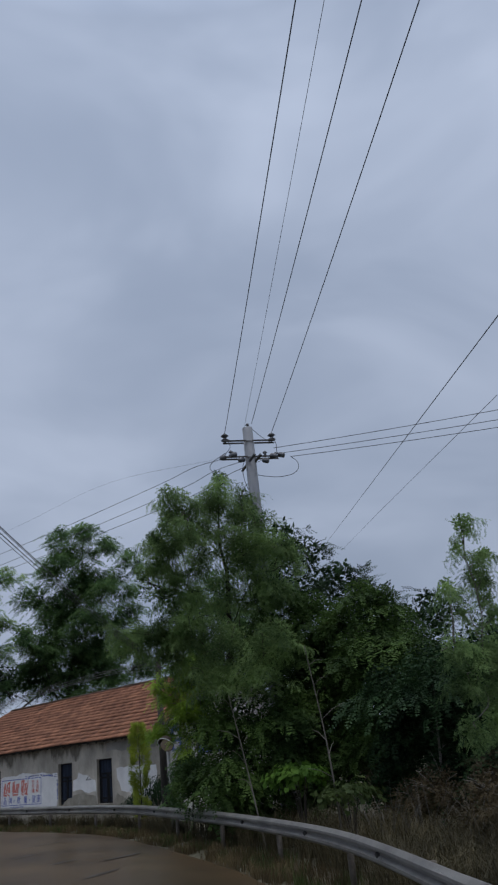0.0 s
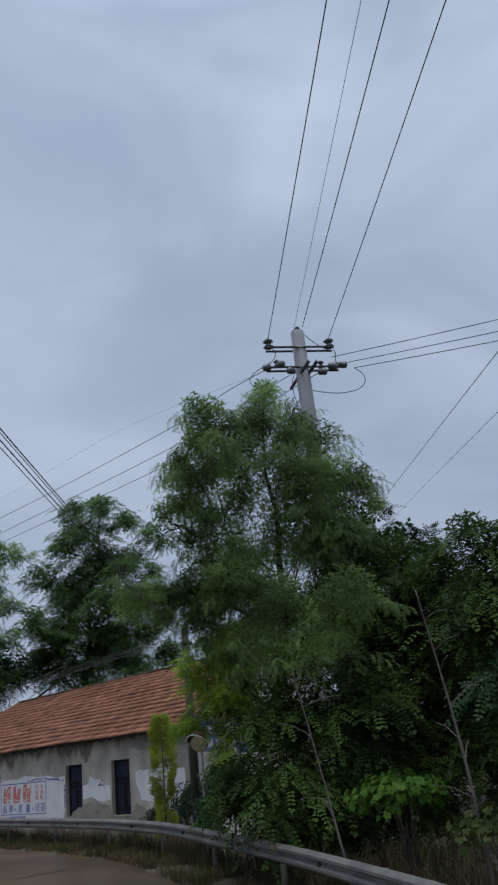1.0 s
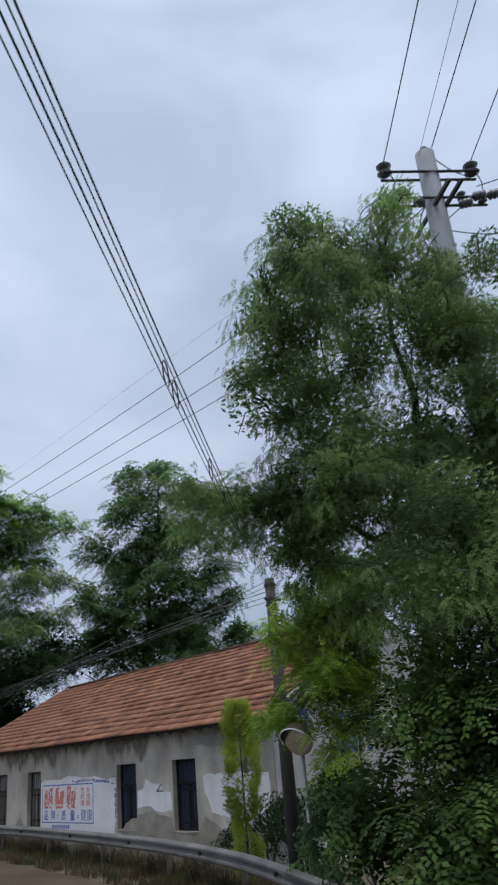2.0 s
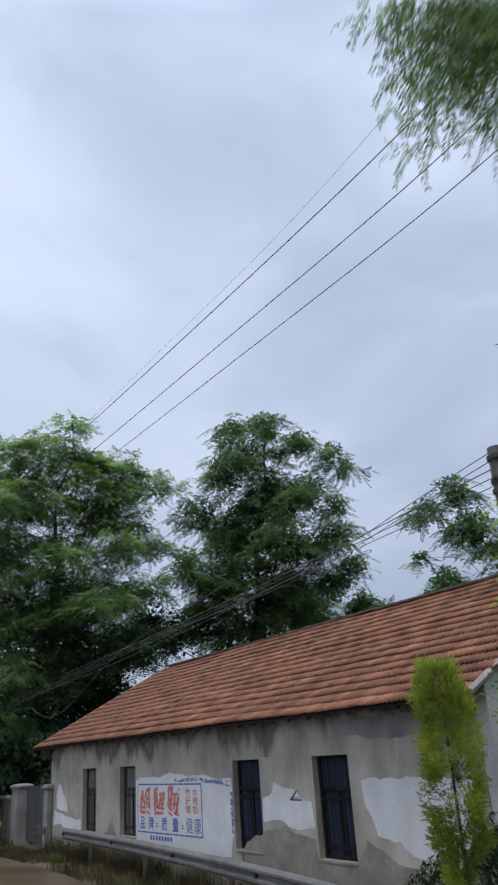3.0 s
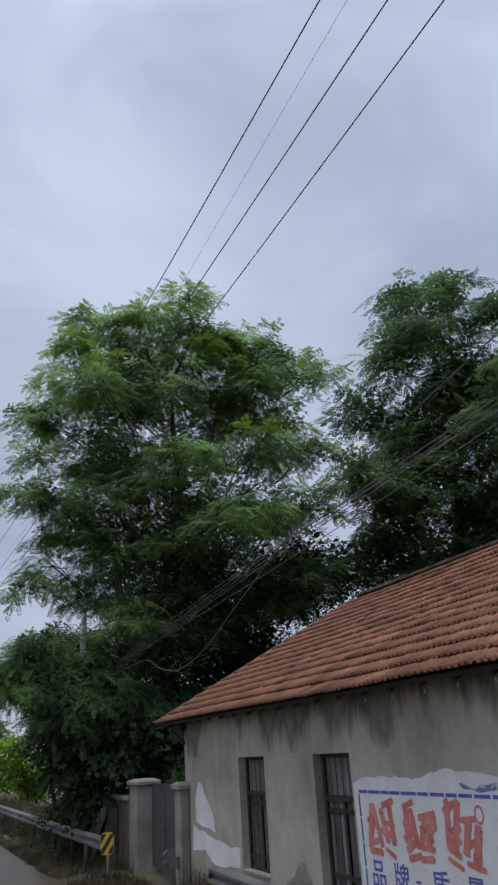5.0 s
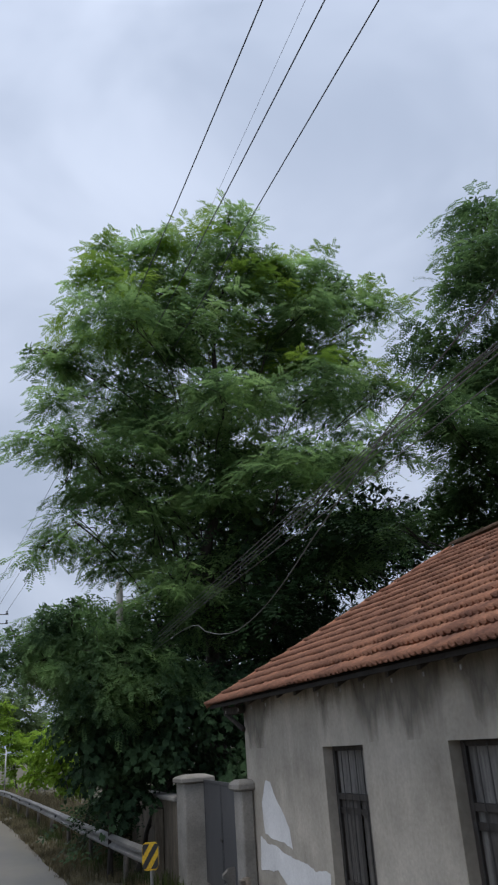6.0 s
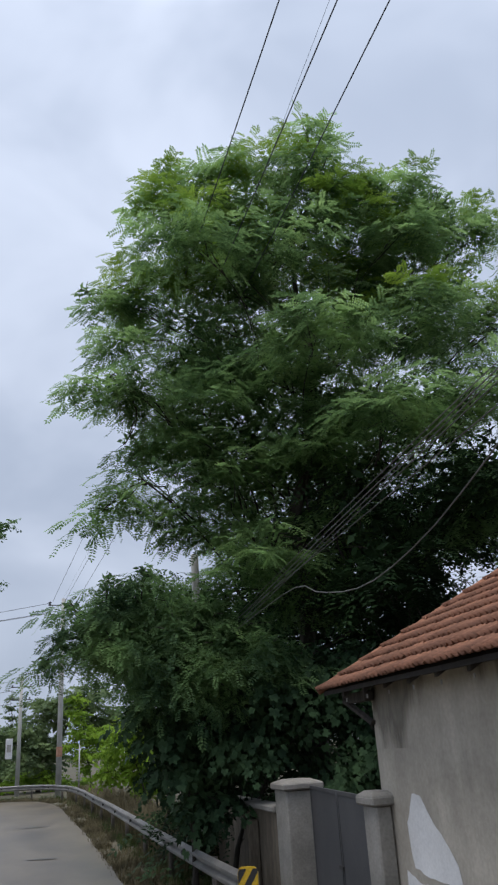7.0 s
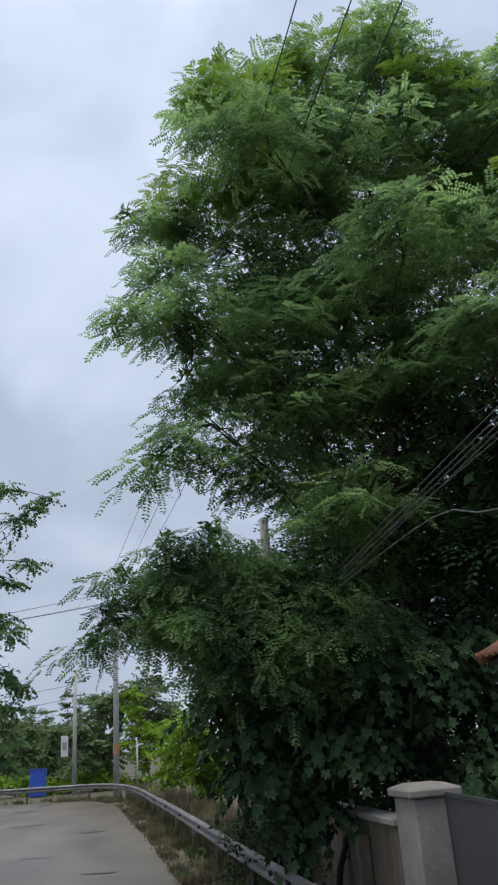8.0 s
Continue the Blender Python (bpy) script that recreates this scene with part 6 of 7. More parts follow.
NEAR_I = [
    (12.74, 7.6, 5.75, 0.27), (12.71, 7.82, 5.36, 0.18), (13.22, 7.6, 5.2, 0.2), (13.81, 7.82, 5.34, 0.12), (12.88, 7.6, 4.77, 0.29),
    (12.02, 7.82, 4.57, 0.18), (11.63, 7.6, 4.44, 0.09), (13.53, 7.82, 4.74, 0.21), (12.94, 7.6, 4.32, 0.22), (12.38, 7.82, 4.09, 0.15),
    (13.22, 7.6, 4.08, 0.18), (11.96, 7.82, 3.44, 0.35), (12.77, 7.6, 3.36, 0.46), (12.03, 7.82, 2.93, 0.35), (12.73, 7.6, 2.69, 0.43),
    (11.92, 7.82, 2.22, 0.25), (12.48, 7.6, 2.28, 0.32),
]
BEHIND_H = [
    (42.5, 45.3, 15.3, 1.39), (40.7, 45.6, 14.1, 1.03), (41.7, 47.5, 12.0, 0.73), (40.5, 44.8, 10.1, 1.17), (40.9, 46.2, 9.4, 0.94),
    (42.5, 44.0, 12.9, 1.59), (45.8, 41.1, 16.1, 0.97), (43.2, 42.5, 11.3, 1.85),
]
BUSH_TOP = [
    (16.8, 51.8, 4.35, 0.2), (17.15, 51.7, 4.75, 0.26), (17.55, 51.7, 5.0, 0.38), (18.0, 51.5, 5.25, 0.5), (18.6, 51.5, 5.4, 0.55),
    (19.3, 51.4, 5.25, 0.58), (19.9, 51.2, 5.0, 0.6), (20.6, 51.0, 4.8, 0.6), (21.5, 51.4, 4.1, 0.73), (17.3, 51.9, 5.4, 0.22),
    (17.95, 51.5, 5.8, 0.25), (18.7, 51.5, 5.95, 0.28),
]
BUSH_FACE = [
    (17.7, 51.4, 4.6, 0.34), (18.3, 51.1, 4.65, 0.58), (19.2, 50.9, 4.65, 0.62), (20.0, 50.8, 4.4, 0.62), (20.8, 50.8, 4.3, 0.6),
    (18.8, 51.4, 3.95, 0.5), (19.15, 51.2, 3.9, 0.64), (19.8, 50.9, 3.85, 0.66), (18.0, 51.9, 4.7, 0.42), (19.0, 51.7, 4.6, 0.7),
]
BUSH_BACK = [
    (18.9, 56.5, 6.5, 0.62), (19.8, 56.8, 6.75, 0.72), (20.9, 57.0, 6.5, 0.85), (18.5, 56.3, 5.7, 0.5), (18.9, 56.5, 5.3, 0.75),
    (19.9, 57.0, 5.3, 0.9), (19.5, 56.5, 4.2, 0.62), (20.6, 57.0, 3.7, 0.85), (20.4, 56.8, 2.6, 0.6), (20.8, 56.8, 1.6, 0.7),
]
MULBERRY2 = [
    (18.7, 51.7, 3.4, 0.58), (19.4, 51.8, 3.2, 0.76), (20.3, 51.5, 3.3, 0.76), (21.1, 51.0, 3.7, 0.74), (22.0, 51.0, 4.0, 0.68),
    (22.8, 51.0, 4.1, 0.69), (19.2, 51.7, 2.5, 0.57), (20.0, 51.5, 2.4, 0.73), (20.8, 51.1, 2.8, 0.73), (21.6, 50.9, 3.1, 0.73),
    (22.5, 51.1, 3.1, 0.75), (19.7, 51.6, 1.8, 0.48),
]
MULBERRY = [
    (19.6, 52.2, 3.9, 0.67), (20.2, 51.8, 3.8, 0.84), (19.2, 51.7, 3.0, 0.58), (19.7, 52.2, 2.7, 0.83), (20.5, 51.6, 2.8, 0.76),
    (20.0, 51.7, 1.9, 0.63), (21.2, 51.3, 3.2, 0.71), (21.6, 51.8, 2.5, 0.66), (22.2, 51.2, 3.6, 0.6), (22.7, 51.0, 4.0, 0.6),
    (23.1, 51.0, 3.0, 0.6),
]
BACK_K = [
    (23.3, 56.4, 6.6, 1.98), (26.6, 56.8, 7.3, 2.11), (28.7, 55.5, 8.5, 1.89), (30.3, 54.5, 8.8, 1.65), (25.0, 57.9, 4.5, 2.06),
    (27.7, 57.1, 5.5, 1.87), (32.6, 52.8, 9.0, 1.85), (36.5, 53.1, 10.2, 2.24),
]
YOUNG_P = [
    (17.4, 21.6, 5.1, 0.2), (18.5, 21.0, 5.5, 0.27), (17.7, 21.8, 4.6, 0.18), (17.1, 21.9, 3.1, 0.09), (17.5, 21.4, 3.8, 0.3),
    (17.7, 21.0, 3.45, 0.26), (18.0, 21.7, 3.5, 0.22), (17.8, 21.1, 5.2, 0.3), (17.8, 21.5, 4.8, 0.24), (18.1, 21.0, 5.0, 0.34),
    (17.9, 21.4, 4.5, 0.34), (18.2, 21.0, 4.4, 0.37), (17.7, 21.8, 4.3, 0.18), (17.6, 21.1, 3.8, 0.28), (18.3, 21.1, 3.6, 0.4),
    (17.3, 21.7, 3.3, 0.14), (18.1, 21.1, 2.9, 0.28),
    (17.55, 22.6, 3.2, 0.2), (17.3, 22.4, 3.3, 0.16), (17.2, 22.3, 3.1, 0.13),
    (17.1, 20.9, 2.95, 0.18), (17.1, 20.75, 2.5, 0.22), (17.3, 21.0, 3.5, 0.2), (18.4, 21.6, 4.9, 0.34), (18.6, 21.4, 4.1, 0.36), (17.3, 22.3, 4.45, 0.2), (17.45, 22.2, 4.75, 0.18), (17.5, 22.1, 4.15, 0.2), (17.6, 21.9, 3.85, 0.2),
]
LOWBUSH_P = [
    (17.05, 21.0, 2.0, 0.27), (17.1, 20.8, 2.1, 0.3), (17.2, 20.7, 1.6, 0.33), (17.1, 21.0, 1.6, 0.33), (16.95, 21.3, 1.5, 0.18),
    (16.95, 21.0, 2.1, 0.24), (17.4, 21.2, 2.0, 0.32), (17.6, 21.4, 1.6, 0.4), (18.2, 21.6, 2.0, 0.36),
    (17.0, 21.6, 1.1, 0.24), (17.1, 21.3, 0.8, 0.28),
]
LEFT_L = [
    (14.2, 62.6, 10.4, 0.34), (14.6, 62.5, 9.4, 0.27), (15.1, 62.0, 9.6, 0.23), (15.6, 62.3, 10.0, 0.15), (14.3, 62.3, 8.8, 0.26),
    (14.9, 62.9, 8.2, 0.18), (14.4, 62.8, 7.6, 0.29), (14.3, 62.4, 6.5, 0.31), (14.6, 61.9, 6.0, 0.15), (14.5, 62.7, 5.0, 0.4),
    (15.0, 62.4, 4.6, 0.31), (14.5, 62.5, 4.1, 0.51), (14.6, 62.6, 3.3, 0.45), (14.5, 62.5, 2.6, 0.44), (13.3, 62.1, 8.1, 0.95),
    (13.4, 62.6, 5.8, 1.09), (13.6, 62.1, 3.6, 1.17),
]
FAR_M = [
    (16.0, 100.8, 4.9, 1.24), (17.6, 101.7, 6.0, 1.49), (16.4, 100.4, 3.0, 1.54), (19.1, 100.6, 6.3, 1.26), (17.6, 101.7, 2.9, 1.5),
    (20.5, 100.1, 6.9, 1.68), (14.4, 101.7, 4.3, 1.16), (21.8, 101.4, 5.3, 1.71),
]
FAR_YELLOW = [
    (19.5, 92.6, 5.2, 0.75), (19.3, 92.4, 6.3, 0.5), (19.7, 93.0, 4.1, 0.8), (20.5, 93.0, 3.8, 0.85), (19.7, 92.4, 2.9, 0.8),
    (20.9, 92.6, 3.0, 0.8), (20.1, 92.6, 2.0, 0.6), (21.6, 92.5, 3.8, 0.8), (21.5, 92.4, 2.3, 0.6), (18.9, 92.6, 3.3, 0.45),
]
FAR_N = [
    (8.9, 125.3, 5.2, 1.71), (10.5, 126.4, 4.0, 1.49), (12.3, 123.6, 4.4, 1.34), (8.6, 123.9, 2.6, 1.43), (11.1, 126.5, 2.1, 1.49),
    (13.3, 126.6, 2.2, 1.15),
]
THICKET_R = [
    (16.5, 12.4, 3.2, 0.84), (16.4, 11.1, 3.4, 0.94), (17.6, 10.6, 3.4, 0.97), (18.3, 9.9, 3.9, 1.12), (17.1, 12.2, 2.2, 0.98),
    (17.4, 10.9, 2.3, 1.09), (17.1, 9.7, 2.2, 1.03), (16.6, 12.7, 1.3, 0.69), (16.6, 11.1, 1.3, 0.78), (17.6, 10.5, 1.1, 0.92),
]
HEDGE_S = [
    (20.2, 72.9, 2.8, 0.9), (20.8, 72.4, 2.0, 0.8), (20.3, 71.5, 3.6, 0.79), (21.2, 71.7, 2.9, 0.88), (21.5, 72.6, 1.5, 0.76),
    (19.6, 71.6, 1.9, 0.56), (21.9, 72.1, 2.3, 0.89),
]
FAR_ROW = [
    (9.7, 111.5, 5.7, 1.05), (11.2, 110.5, 5.1, 1.04), (12.7, 112.4, 5.1, 1.07), (10.9, 110.0, 3.4, 1.11), (12.6, 110.4, 3.3, 1.12),
    (14.4, 111.5, 3.6, 1.15), (9.5, 110.1, 3.5, 1.11), (15.4, 110.3, 1.8, 1.03), (16.8, 112.4, 1.4, 1.06), (11.6, 112.9, 1.8, 0.86),
    (10.2, 113.4, 1.7, 0.86), (13.6, 110.5, 1.6, 0.84),
]

tree("locust_tree", (22.2, 52.6, 0.1), [q for q in LOCUST_D + LOCUST_D2 + LOCUST_D4 if q[2] > 8.5 or q[0] < 23] + LOCUST_D5 + LOCUST_TIPS + LOCUST_HEART, FEATHER_FINE, L_LOCUST, "tall feathery green locust tree rising behind the yard gate", "tree", 0.24, droop=0.14, holes=-0.34, seed=1, cover=1.1, inner=(0.17, 0.08), lit_tops=0.45, tiers=0.5, core=0.66, rise=1.0)
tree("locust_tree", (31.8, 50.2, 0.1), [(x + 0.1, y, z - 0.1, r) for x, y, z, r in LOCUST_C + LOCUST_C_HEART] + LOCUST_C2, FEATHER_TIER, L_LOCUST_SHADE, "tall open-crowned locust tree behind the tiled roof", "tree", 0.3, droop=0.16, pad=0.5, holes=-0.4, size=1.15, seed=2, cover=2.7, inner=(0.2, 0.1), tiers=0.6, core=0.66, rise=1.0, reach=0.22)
tree("roadside_tree", (17.3, 18.9, 0.0), WILLOW_E + WILLOW_E2A + WILLOW_E2B + WILLOW_E2C + WILLOW_E2T + WILLOW_E3 + WILLOW_LOW + [(15.4, 19.6, 5.2, 0.4), (15.5, 19.5, 5.7, 0.45), (15.9, 19.4, 5.0, 0.45)], DROOPING, L_WILLOW, "tall dark tree with drooping fine foliage before the power pole", "tree", 0.17, droop=0.4, holes=-0.3, size=0.9, seed=3, cover=2.2, inner=(0.1, 0.034), rise=0.6, tiers=0.62, pad=0.5, core=0.78, reach=0.25)

def low_limb():
    """The lowest limb of the roadside tree, reaching over the road."""
    ob = bpy.data.objects["roadside_tree"]
    ends = [Vector(q[:3]) for q in WILLOW_E2D + WILLOW_E2U]
    root = Vector((16.6, 18.9, 5.2))
    bm = tube(bmesh.new(), [root, root.lerp(ends[4], 0.5) + Vector((0, 0, 0.2)), ends[4], ends[1]], [0.05, 0.035, 0.02, 0.008], 7)
    for e in ends:
        tube(bm, [root.lerp(ends[4], 0.75) + Vector((0, 0, 0.12)), e], [0.012, 0.005], 5, False)
    part("limb", bm, M_BARK, ob, "", True)
    rng = np.random.RandomState(61)
    P, A = [], []
    for k, e in enumerate(ends):
        n = 30 if k < len(WILLOW_E2D) else 16
        P.append(np.array(e) + rng.normal(0, 0.11, (n, 3)))
        A.append(rng.normal(0, 0.5, (n, 3)) + np.array((-0.5, 0.1, -0.45)))
    for k in range(10):
        c = np.array(root.lerp(ends[4], 0.35 + 0.065 * k)) + np.array((0, 0, 0.12))
        P.append(c + rng.normal(0, 0.16, (26, 3)))
        A.append(rng.normal(0, 0.6, (26, 3)) + np.array((-0.3, 0.1, -0.35)))
    P, A = np.vstack(P), np.vstack(A)
    v, f = stamp(DROOPING, P, A, 0.6 * rng.uniform(0.75, 1.2, len(P)), rng)
    link("limb_leaves", mesh_np("limb_leaves", v, f, L_WILLOW), ob)


low_limb()
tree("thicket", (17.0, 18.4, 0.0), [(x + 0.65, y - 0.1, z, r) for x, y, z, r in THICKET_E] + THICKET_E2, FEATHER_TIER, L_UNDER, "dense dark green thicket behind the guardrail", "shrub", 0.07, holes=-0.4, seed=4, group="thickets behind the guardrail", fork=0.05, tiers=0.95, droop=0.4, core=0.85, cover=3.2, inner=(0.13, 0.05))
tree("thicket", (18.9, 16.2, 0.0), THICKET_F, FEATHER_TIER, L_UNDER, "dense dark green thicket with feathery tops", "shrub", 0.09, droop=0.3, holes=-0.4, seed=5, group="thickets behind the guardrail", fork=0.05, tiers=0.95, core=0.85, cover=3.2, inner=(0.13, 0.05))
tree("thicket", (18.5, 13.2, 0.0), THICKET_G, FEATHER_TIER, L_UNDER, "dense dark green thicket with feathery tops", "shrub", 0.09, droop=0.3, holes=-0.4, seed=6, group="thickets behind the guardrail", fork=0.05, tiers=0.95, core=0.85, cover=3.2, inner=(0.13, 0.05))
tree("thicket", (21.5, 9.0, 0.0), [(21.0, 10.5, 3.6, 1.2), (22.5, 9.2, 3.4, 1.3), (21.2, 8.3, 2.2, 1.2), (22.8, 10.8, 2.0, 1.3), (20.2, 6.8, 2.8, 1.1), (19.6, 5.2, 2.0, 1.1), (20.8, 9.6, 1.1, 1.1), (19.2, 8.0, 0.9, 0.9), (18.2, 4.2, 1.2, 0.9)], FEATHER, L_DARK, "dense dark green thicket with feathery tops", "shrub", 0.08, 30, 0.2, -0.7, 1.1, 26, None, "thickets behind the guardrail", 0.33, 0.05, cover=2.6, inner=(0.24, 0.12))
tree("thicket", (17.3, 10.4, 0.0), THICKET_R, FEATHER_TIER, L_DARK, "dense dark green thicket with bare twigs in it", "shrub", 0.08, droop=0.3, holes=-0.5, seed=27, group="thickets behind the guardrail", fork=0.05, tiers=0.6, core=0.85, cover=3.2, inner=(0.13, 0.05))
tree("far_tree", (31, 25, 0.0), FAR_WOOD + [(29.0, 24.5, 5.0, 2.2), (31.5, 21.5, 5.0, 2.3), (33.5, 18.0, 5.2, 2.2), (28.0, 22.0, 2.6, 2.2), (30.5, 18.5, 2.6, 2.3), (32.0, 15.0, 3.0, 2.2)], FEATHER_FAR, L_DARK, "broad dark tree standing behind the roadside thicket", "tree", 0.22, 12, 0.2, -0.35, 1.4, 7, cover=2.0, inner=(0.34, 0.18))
WITHERED = [(14.0 + 0.47 * k, 8.3 + 0.85 * k, 0.75 + 0.35 * math.sin(2.3 * k), 0.62 + 0.14 * math.cos(1.9 * k)) for k in range(7)] + [(14.9, 8.0, 1.1, 0.7), (16.0, 9.6, 1.2, 0.75), (13.4, 6.6, 0.7, 0.6), (12.6, 5.4, 0.6, 0.6)]
tree("withered_shrub", (15.4, 10.6, 0.0), WITHERED, DROOPING, L_WITHERED, "brown withered scrub tangled behind the guardrail", "shrub", 0.03, droop=0.1, holes=-0.5, size=0.7, seed=35, bark=M_PALEBARK, fork=0.02, twigs=9, tiers=0.5, core=0.8, cover=1.8, inner=(0.1, 0.03))
tree("young_tree", (13.0, 7.8, 0.0), NEAR_I, DROOPING, L_WILLOW, "slim fresh green young tree beside the guardrail", "tree", 0.035, droop=0.5, holes=-0.7, size=0.5, seed=8, bark=M_PALEBARK, fork=0.1, tiers=0.9, pad=0.6, reach=0.2, cover=2.8, inner=(0.08, 0.03), twigs=1)
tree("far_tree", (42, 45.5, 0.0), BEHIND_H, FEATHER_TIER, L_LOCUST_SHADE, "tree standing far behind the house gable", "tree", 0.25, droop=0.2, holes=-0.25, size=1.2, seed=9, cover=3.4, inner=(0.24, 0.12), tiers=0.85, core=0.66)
tree("locust_bush", (19.6, 51.9, 0.1), BUSH_TOP + BUSH_FACE, FEATHER_FINE, L_BUSH, "arching feathery locust bush hanging over the guardrail", "shrub", 0.06, droop=0.35, holes=-0.7, size=0.85, seed=10, fork=0.05, tiers=0.95, core=0.74, cover=2.6, inner=(0.15, 0.06), reach=0.24)
tree("locust_bush", (19.9, 57.0, 0.1), BUSH_BACK, FEATHER_TIER, L_BUSH, "feathery locust bush standing behind the arching one", "shrub", 0.07, droop=0.3, holes=-0.7, size=0.95, seed=40, fork=0.05, tiers=0.8, core=0.76, cover=2.4, inner=(0.15, 0.06), reach=0.24)
tree("mulberry_bush", (20.3, 52.3, 0.1), MULBERRY + MULBERRY2 + [(22.3, 50.6, 2.2, 0.7), (23.2, 50.4, 2.6, 0.8), (22.8, 50.8, 1.4, 0.7), (24.2, 50.2, 3.2, 0.8), (23.6, 49.8, 1.6, 0.8)], BROAD_BIG, L_MULBERRY, "dark lobed-leaf mulberry bush over the yard wall", "shrub", 0.06, droop=0.5, holes=-0.3, seed=11, fork=0.05, tiers=0.62, core=0.66, cover=2.5)
# Locust's lower right lobes join here; the dark leaf paints their shade
tree("background_trees", (26, 57, 0.1), BACK_K + BACK_D + [q for q in LOCUST_D + LOCUST_D2 if q[2] <= 8.5 and q[0] >= 23] + [(24.0, 53.5, 2.0, 1.3), (26.0, 54.0, 2.0, 1.4), (28.5, 55.0, 2.2, 1.5), (23.0, 55.5, 3.5, 1.5), (31.0, 54.0, 2.5, 1.6), (33.5, 53.0, 3.0, 1.8), (22.0, 57.0, 1.5, 1.5), (21.8, 53.9, 1.6, 0.9), (20.3, 54.6, 1.2, 0.8), (23.0, 53.2, 1.6, 1.0), (21.4, 55.0, 2.6, 0.9)], FEATHER_FAR, L_DARK, "dense dark trees behind the house, with the locust's lower crown coloured as shaded", "tree", 0.2, 8, 0.2, -0.5, 1.35, 12, cover=1.7, inner=(0.32, 0.16))
tree("young_locust", (17.6, 21.2, 0.0), [(x, y, z, r * 1.35) for x, y, z, r in YOUNG_P], FEATHER_TIER, L_VIVID, "fresh green young locust beside the telephone pole", "tree", 0.035, droop=0.25, holes=-0.6, size=0.55, seed=13, bark=M_PALEBARK, fork=0.1, tiers=0.6, reach=0.25, cover=2.0, inner=(0.08, 0.034))
tree("low_bush", (17.2, 20.4, 0.0), LOWBUSH_P, BROAD, L_BUSH, "low leafy bush around the foot of the mirror post", "shrub", 0.03, droop=0.3, holes=-0.5, size=0.4, seed=14, fork=0.03, tiers=0.7, reach=0.2, core=0.75, cover=2.0, inner=(0.08, 0.03))
tree("left_tree", (11.2, 62.5, 0.1), LEFT_L, BROAD, L_BUSH, "leafy tree on the far side of the road", "tree", 0.09, 58, 0.3, -0.5, 0.6, 15, cover=0.25, inner=(0.1, 0.06))
tree("far_tree", (17, 102, 0.3), FAR_M, BROAD_FAR, L_FAR, "green trees behind the far bend", "tree", 0.15, 42, 0.2, -0.4, 1.5, 16)
tree("yellow_green_tree", (20.3, 92.8, 0.3), FAR_YELLOW, BROAD_FAR, L_LIME, "bright yellow-green young tree at the far bend", "tree", 0.07, 110, 0.2, -0.5, 0.75, 17, cover=0.8)
tree("far_tree", (9, 126, 0.4), FAR_N, BROAD_FAR, L_FAR, "pale green trees far beyond the bend", "tree", 0.15, 35, 0.2, -0.5, 1.7, 18)

for x, y, h in ((11.2, 139, 7.5), (13.6, 141, 9.5), (15.2, 140, 8.6), (17.4, 143, 9.0), (9.0, 142, 8.0), (19.6, 141, 7.8)):
    tree("far_conifer", (x, y, 0.4), [(x, y, 0.4 + h * (0.35 + 0.13 * k), 1.15 - 0.2 * k) for k in range(6)], BROAD_FAR, L_FAR, "slim grey-green conifer on the skyline beyond the bend", "tree", 0.12, 40, -0.2, -0.9, 1.2, int(x * 10), None, "conifers on the skyline", cover=1.0, inner=(0.4, 0.2))
SCRUB = [(4.0 + 1.25 * k, 102.0 + 0.9 * math.sin(2.1 * k), 1.0 + 0.45 * math.sin(1.3 * k + 1), 0.95 + 0.2 * math.cos(1.7 * k)) for k in range(14)]
tree("scrub_row", (12.0, 102.0, 0.3), SCRUB, BROAD_FAR, L_LIME, "low fresh green scrub behind the far bend", "shrub", 0.04, 60, 0.2, -0.6, 0.9, 33, None, "", 0.33, 0.05, cover=0.8)
tree("verge_hedge", (21.4, 72, 0.2), HEDGE_S, BROAD_FAR, L_LIME, "yellow-green scrub behind the far guardrail", "shrub", 0.05, 55, 0.2, -0.5, 1.0, 19, None, "", 0.33, 0.05)
tree("far_tree_row", (14, 113, 0.4), FAR_ROW, BROAD_FAR, L_FAR, "row of pale green trees beyond the bend", "tree", 0.12, 32, 0.2, -0.6, 1.6, 20, None, "", 0.33, 0.05)


def arborvitae():
    b = (18.55, 25.0, 0.0)
    ob = thing("arborvitae", b, "narrow yellow-green conifer shrub at the house corner", "shrub")
    part("trunk", one_tube([b, (18.56, 25.02, 1.5), (18.55, 25.0, 3.5)], [0.035, 0.022, 0.008], 8), M_BARK, ob, "", True)
    rng = np.random.RandomState(5)
    n = 1900
    z = 0.25 + 3.25 * rng.uniform(0, 1, n) ** 0.72
    prof = np.interp(z, (0.2, 0.9, 1.8, 2.7, 3.2, 3.6), (0.12, 0.18, 0.24, 0.26, 0.2, 0.04))
    a = rng.uniform(0, 2 * math.pi, n)
    rad = prof * rng.uniform(0.25, 1.0, n) ** 0.5 * (1 + 0.3 * np.sin(a * 3 + z * 4))
    P = np.stack((b[0] + rad * np.cos(a), b[1] + rad * np.sin(a), z), 1)
    A = np.stack((np.cos(a), np.sin(a), np.full(n, 0.35)), 1) + rng.normal(0, 0.25, (n, 3))
    keep = np.array([noise.noise((p[0] * 3, p[1] * 3, p[2] * 2.2)) > -0.32 for p in P])
    v, f = stamp(FAN_FINE, P[keep], A[keep], rng.uniform(0.6, 1.1, int(keep.sum())), rng)
    link("crown", mesh_np("crown", v, f, L_ARBOR), ob)


arborvitae()


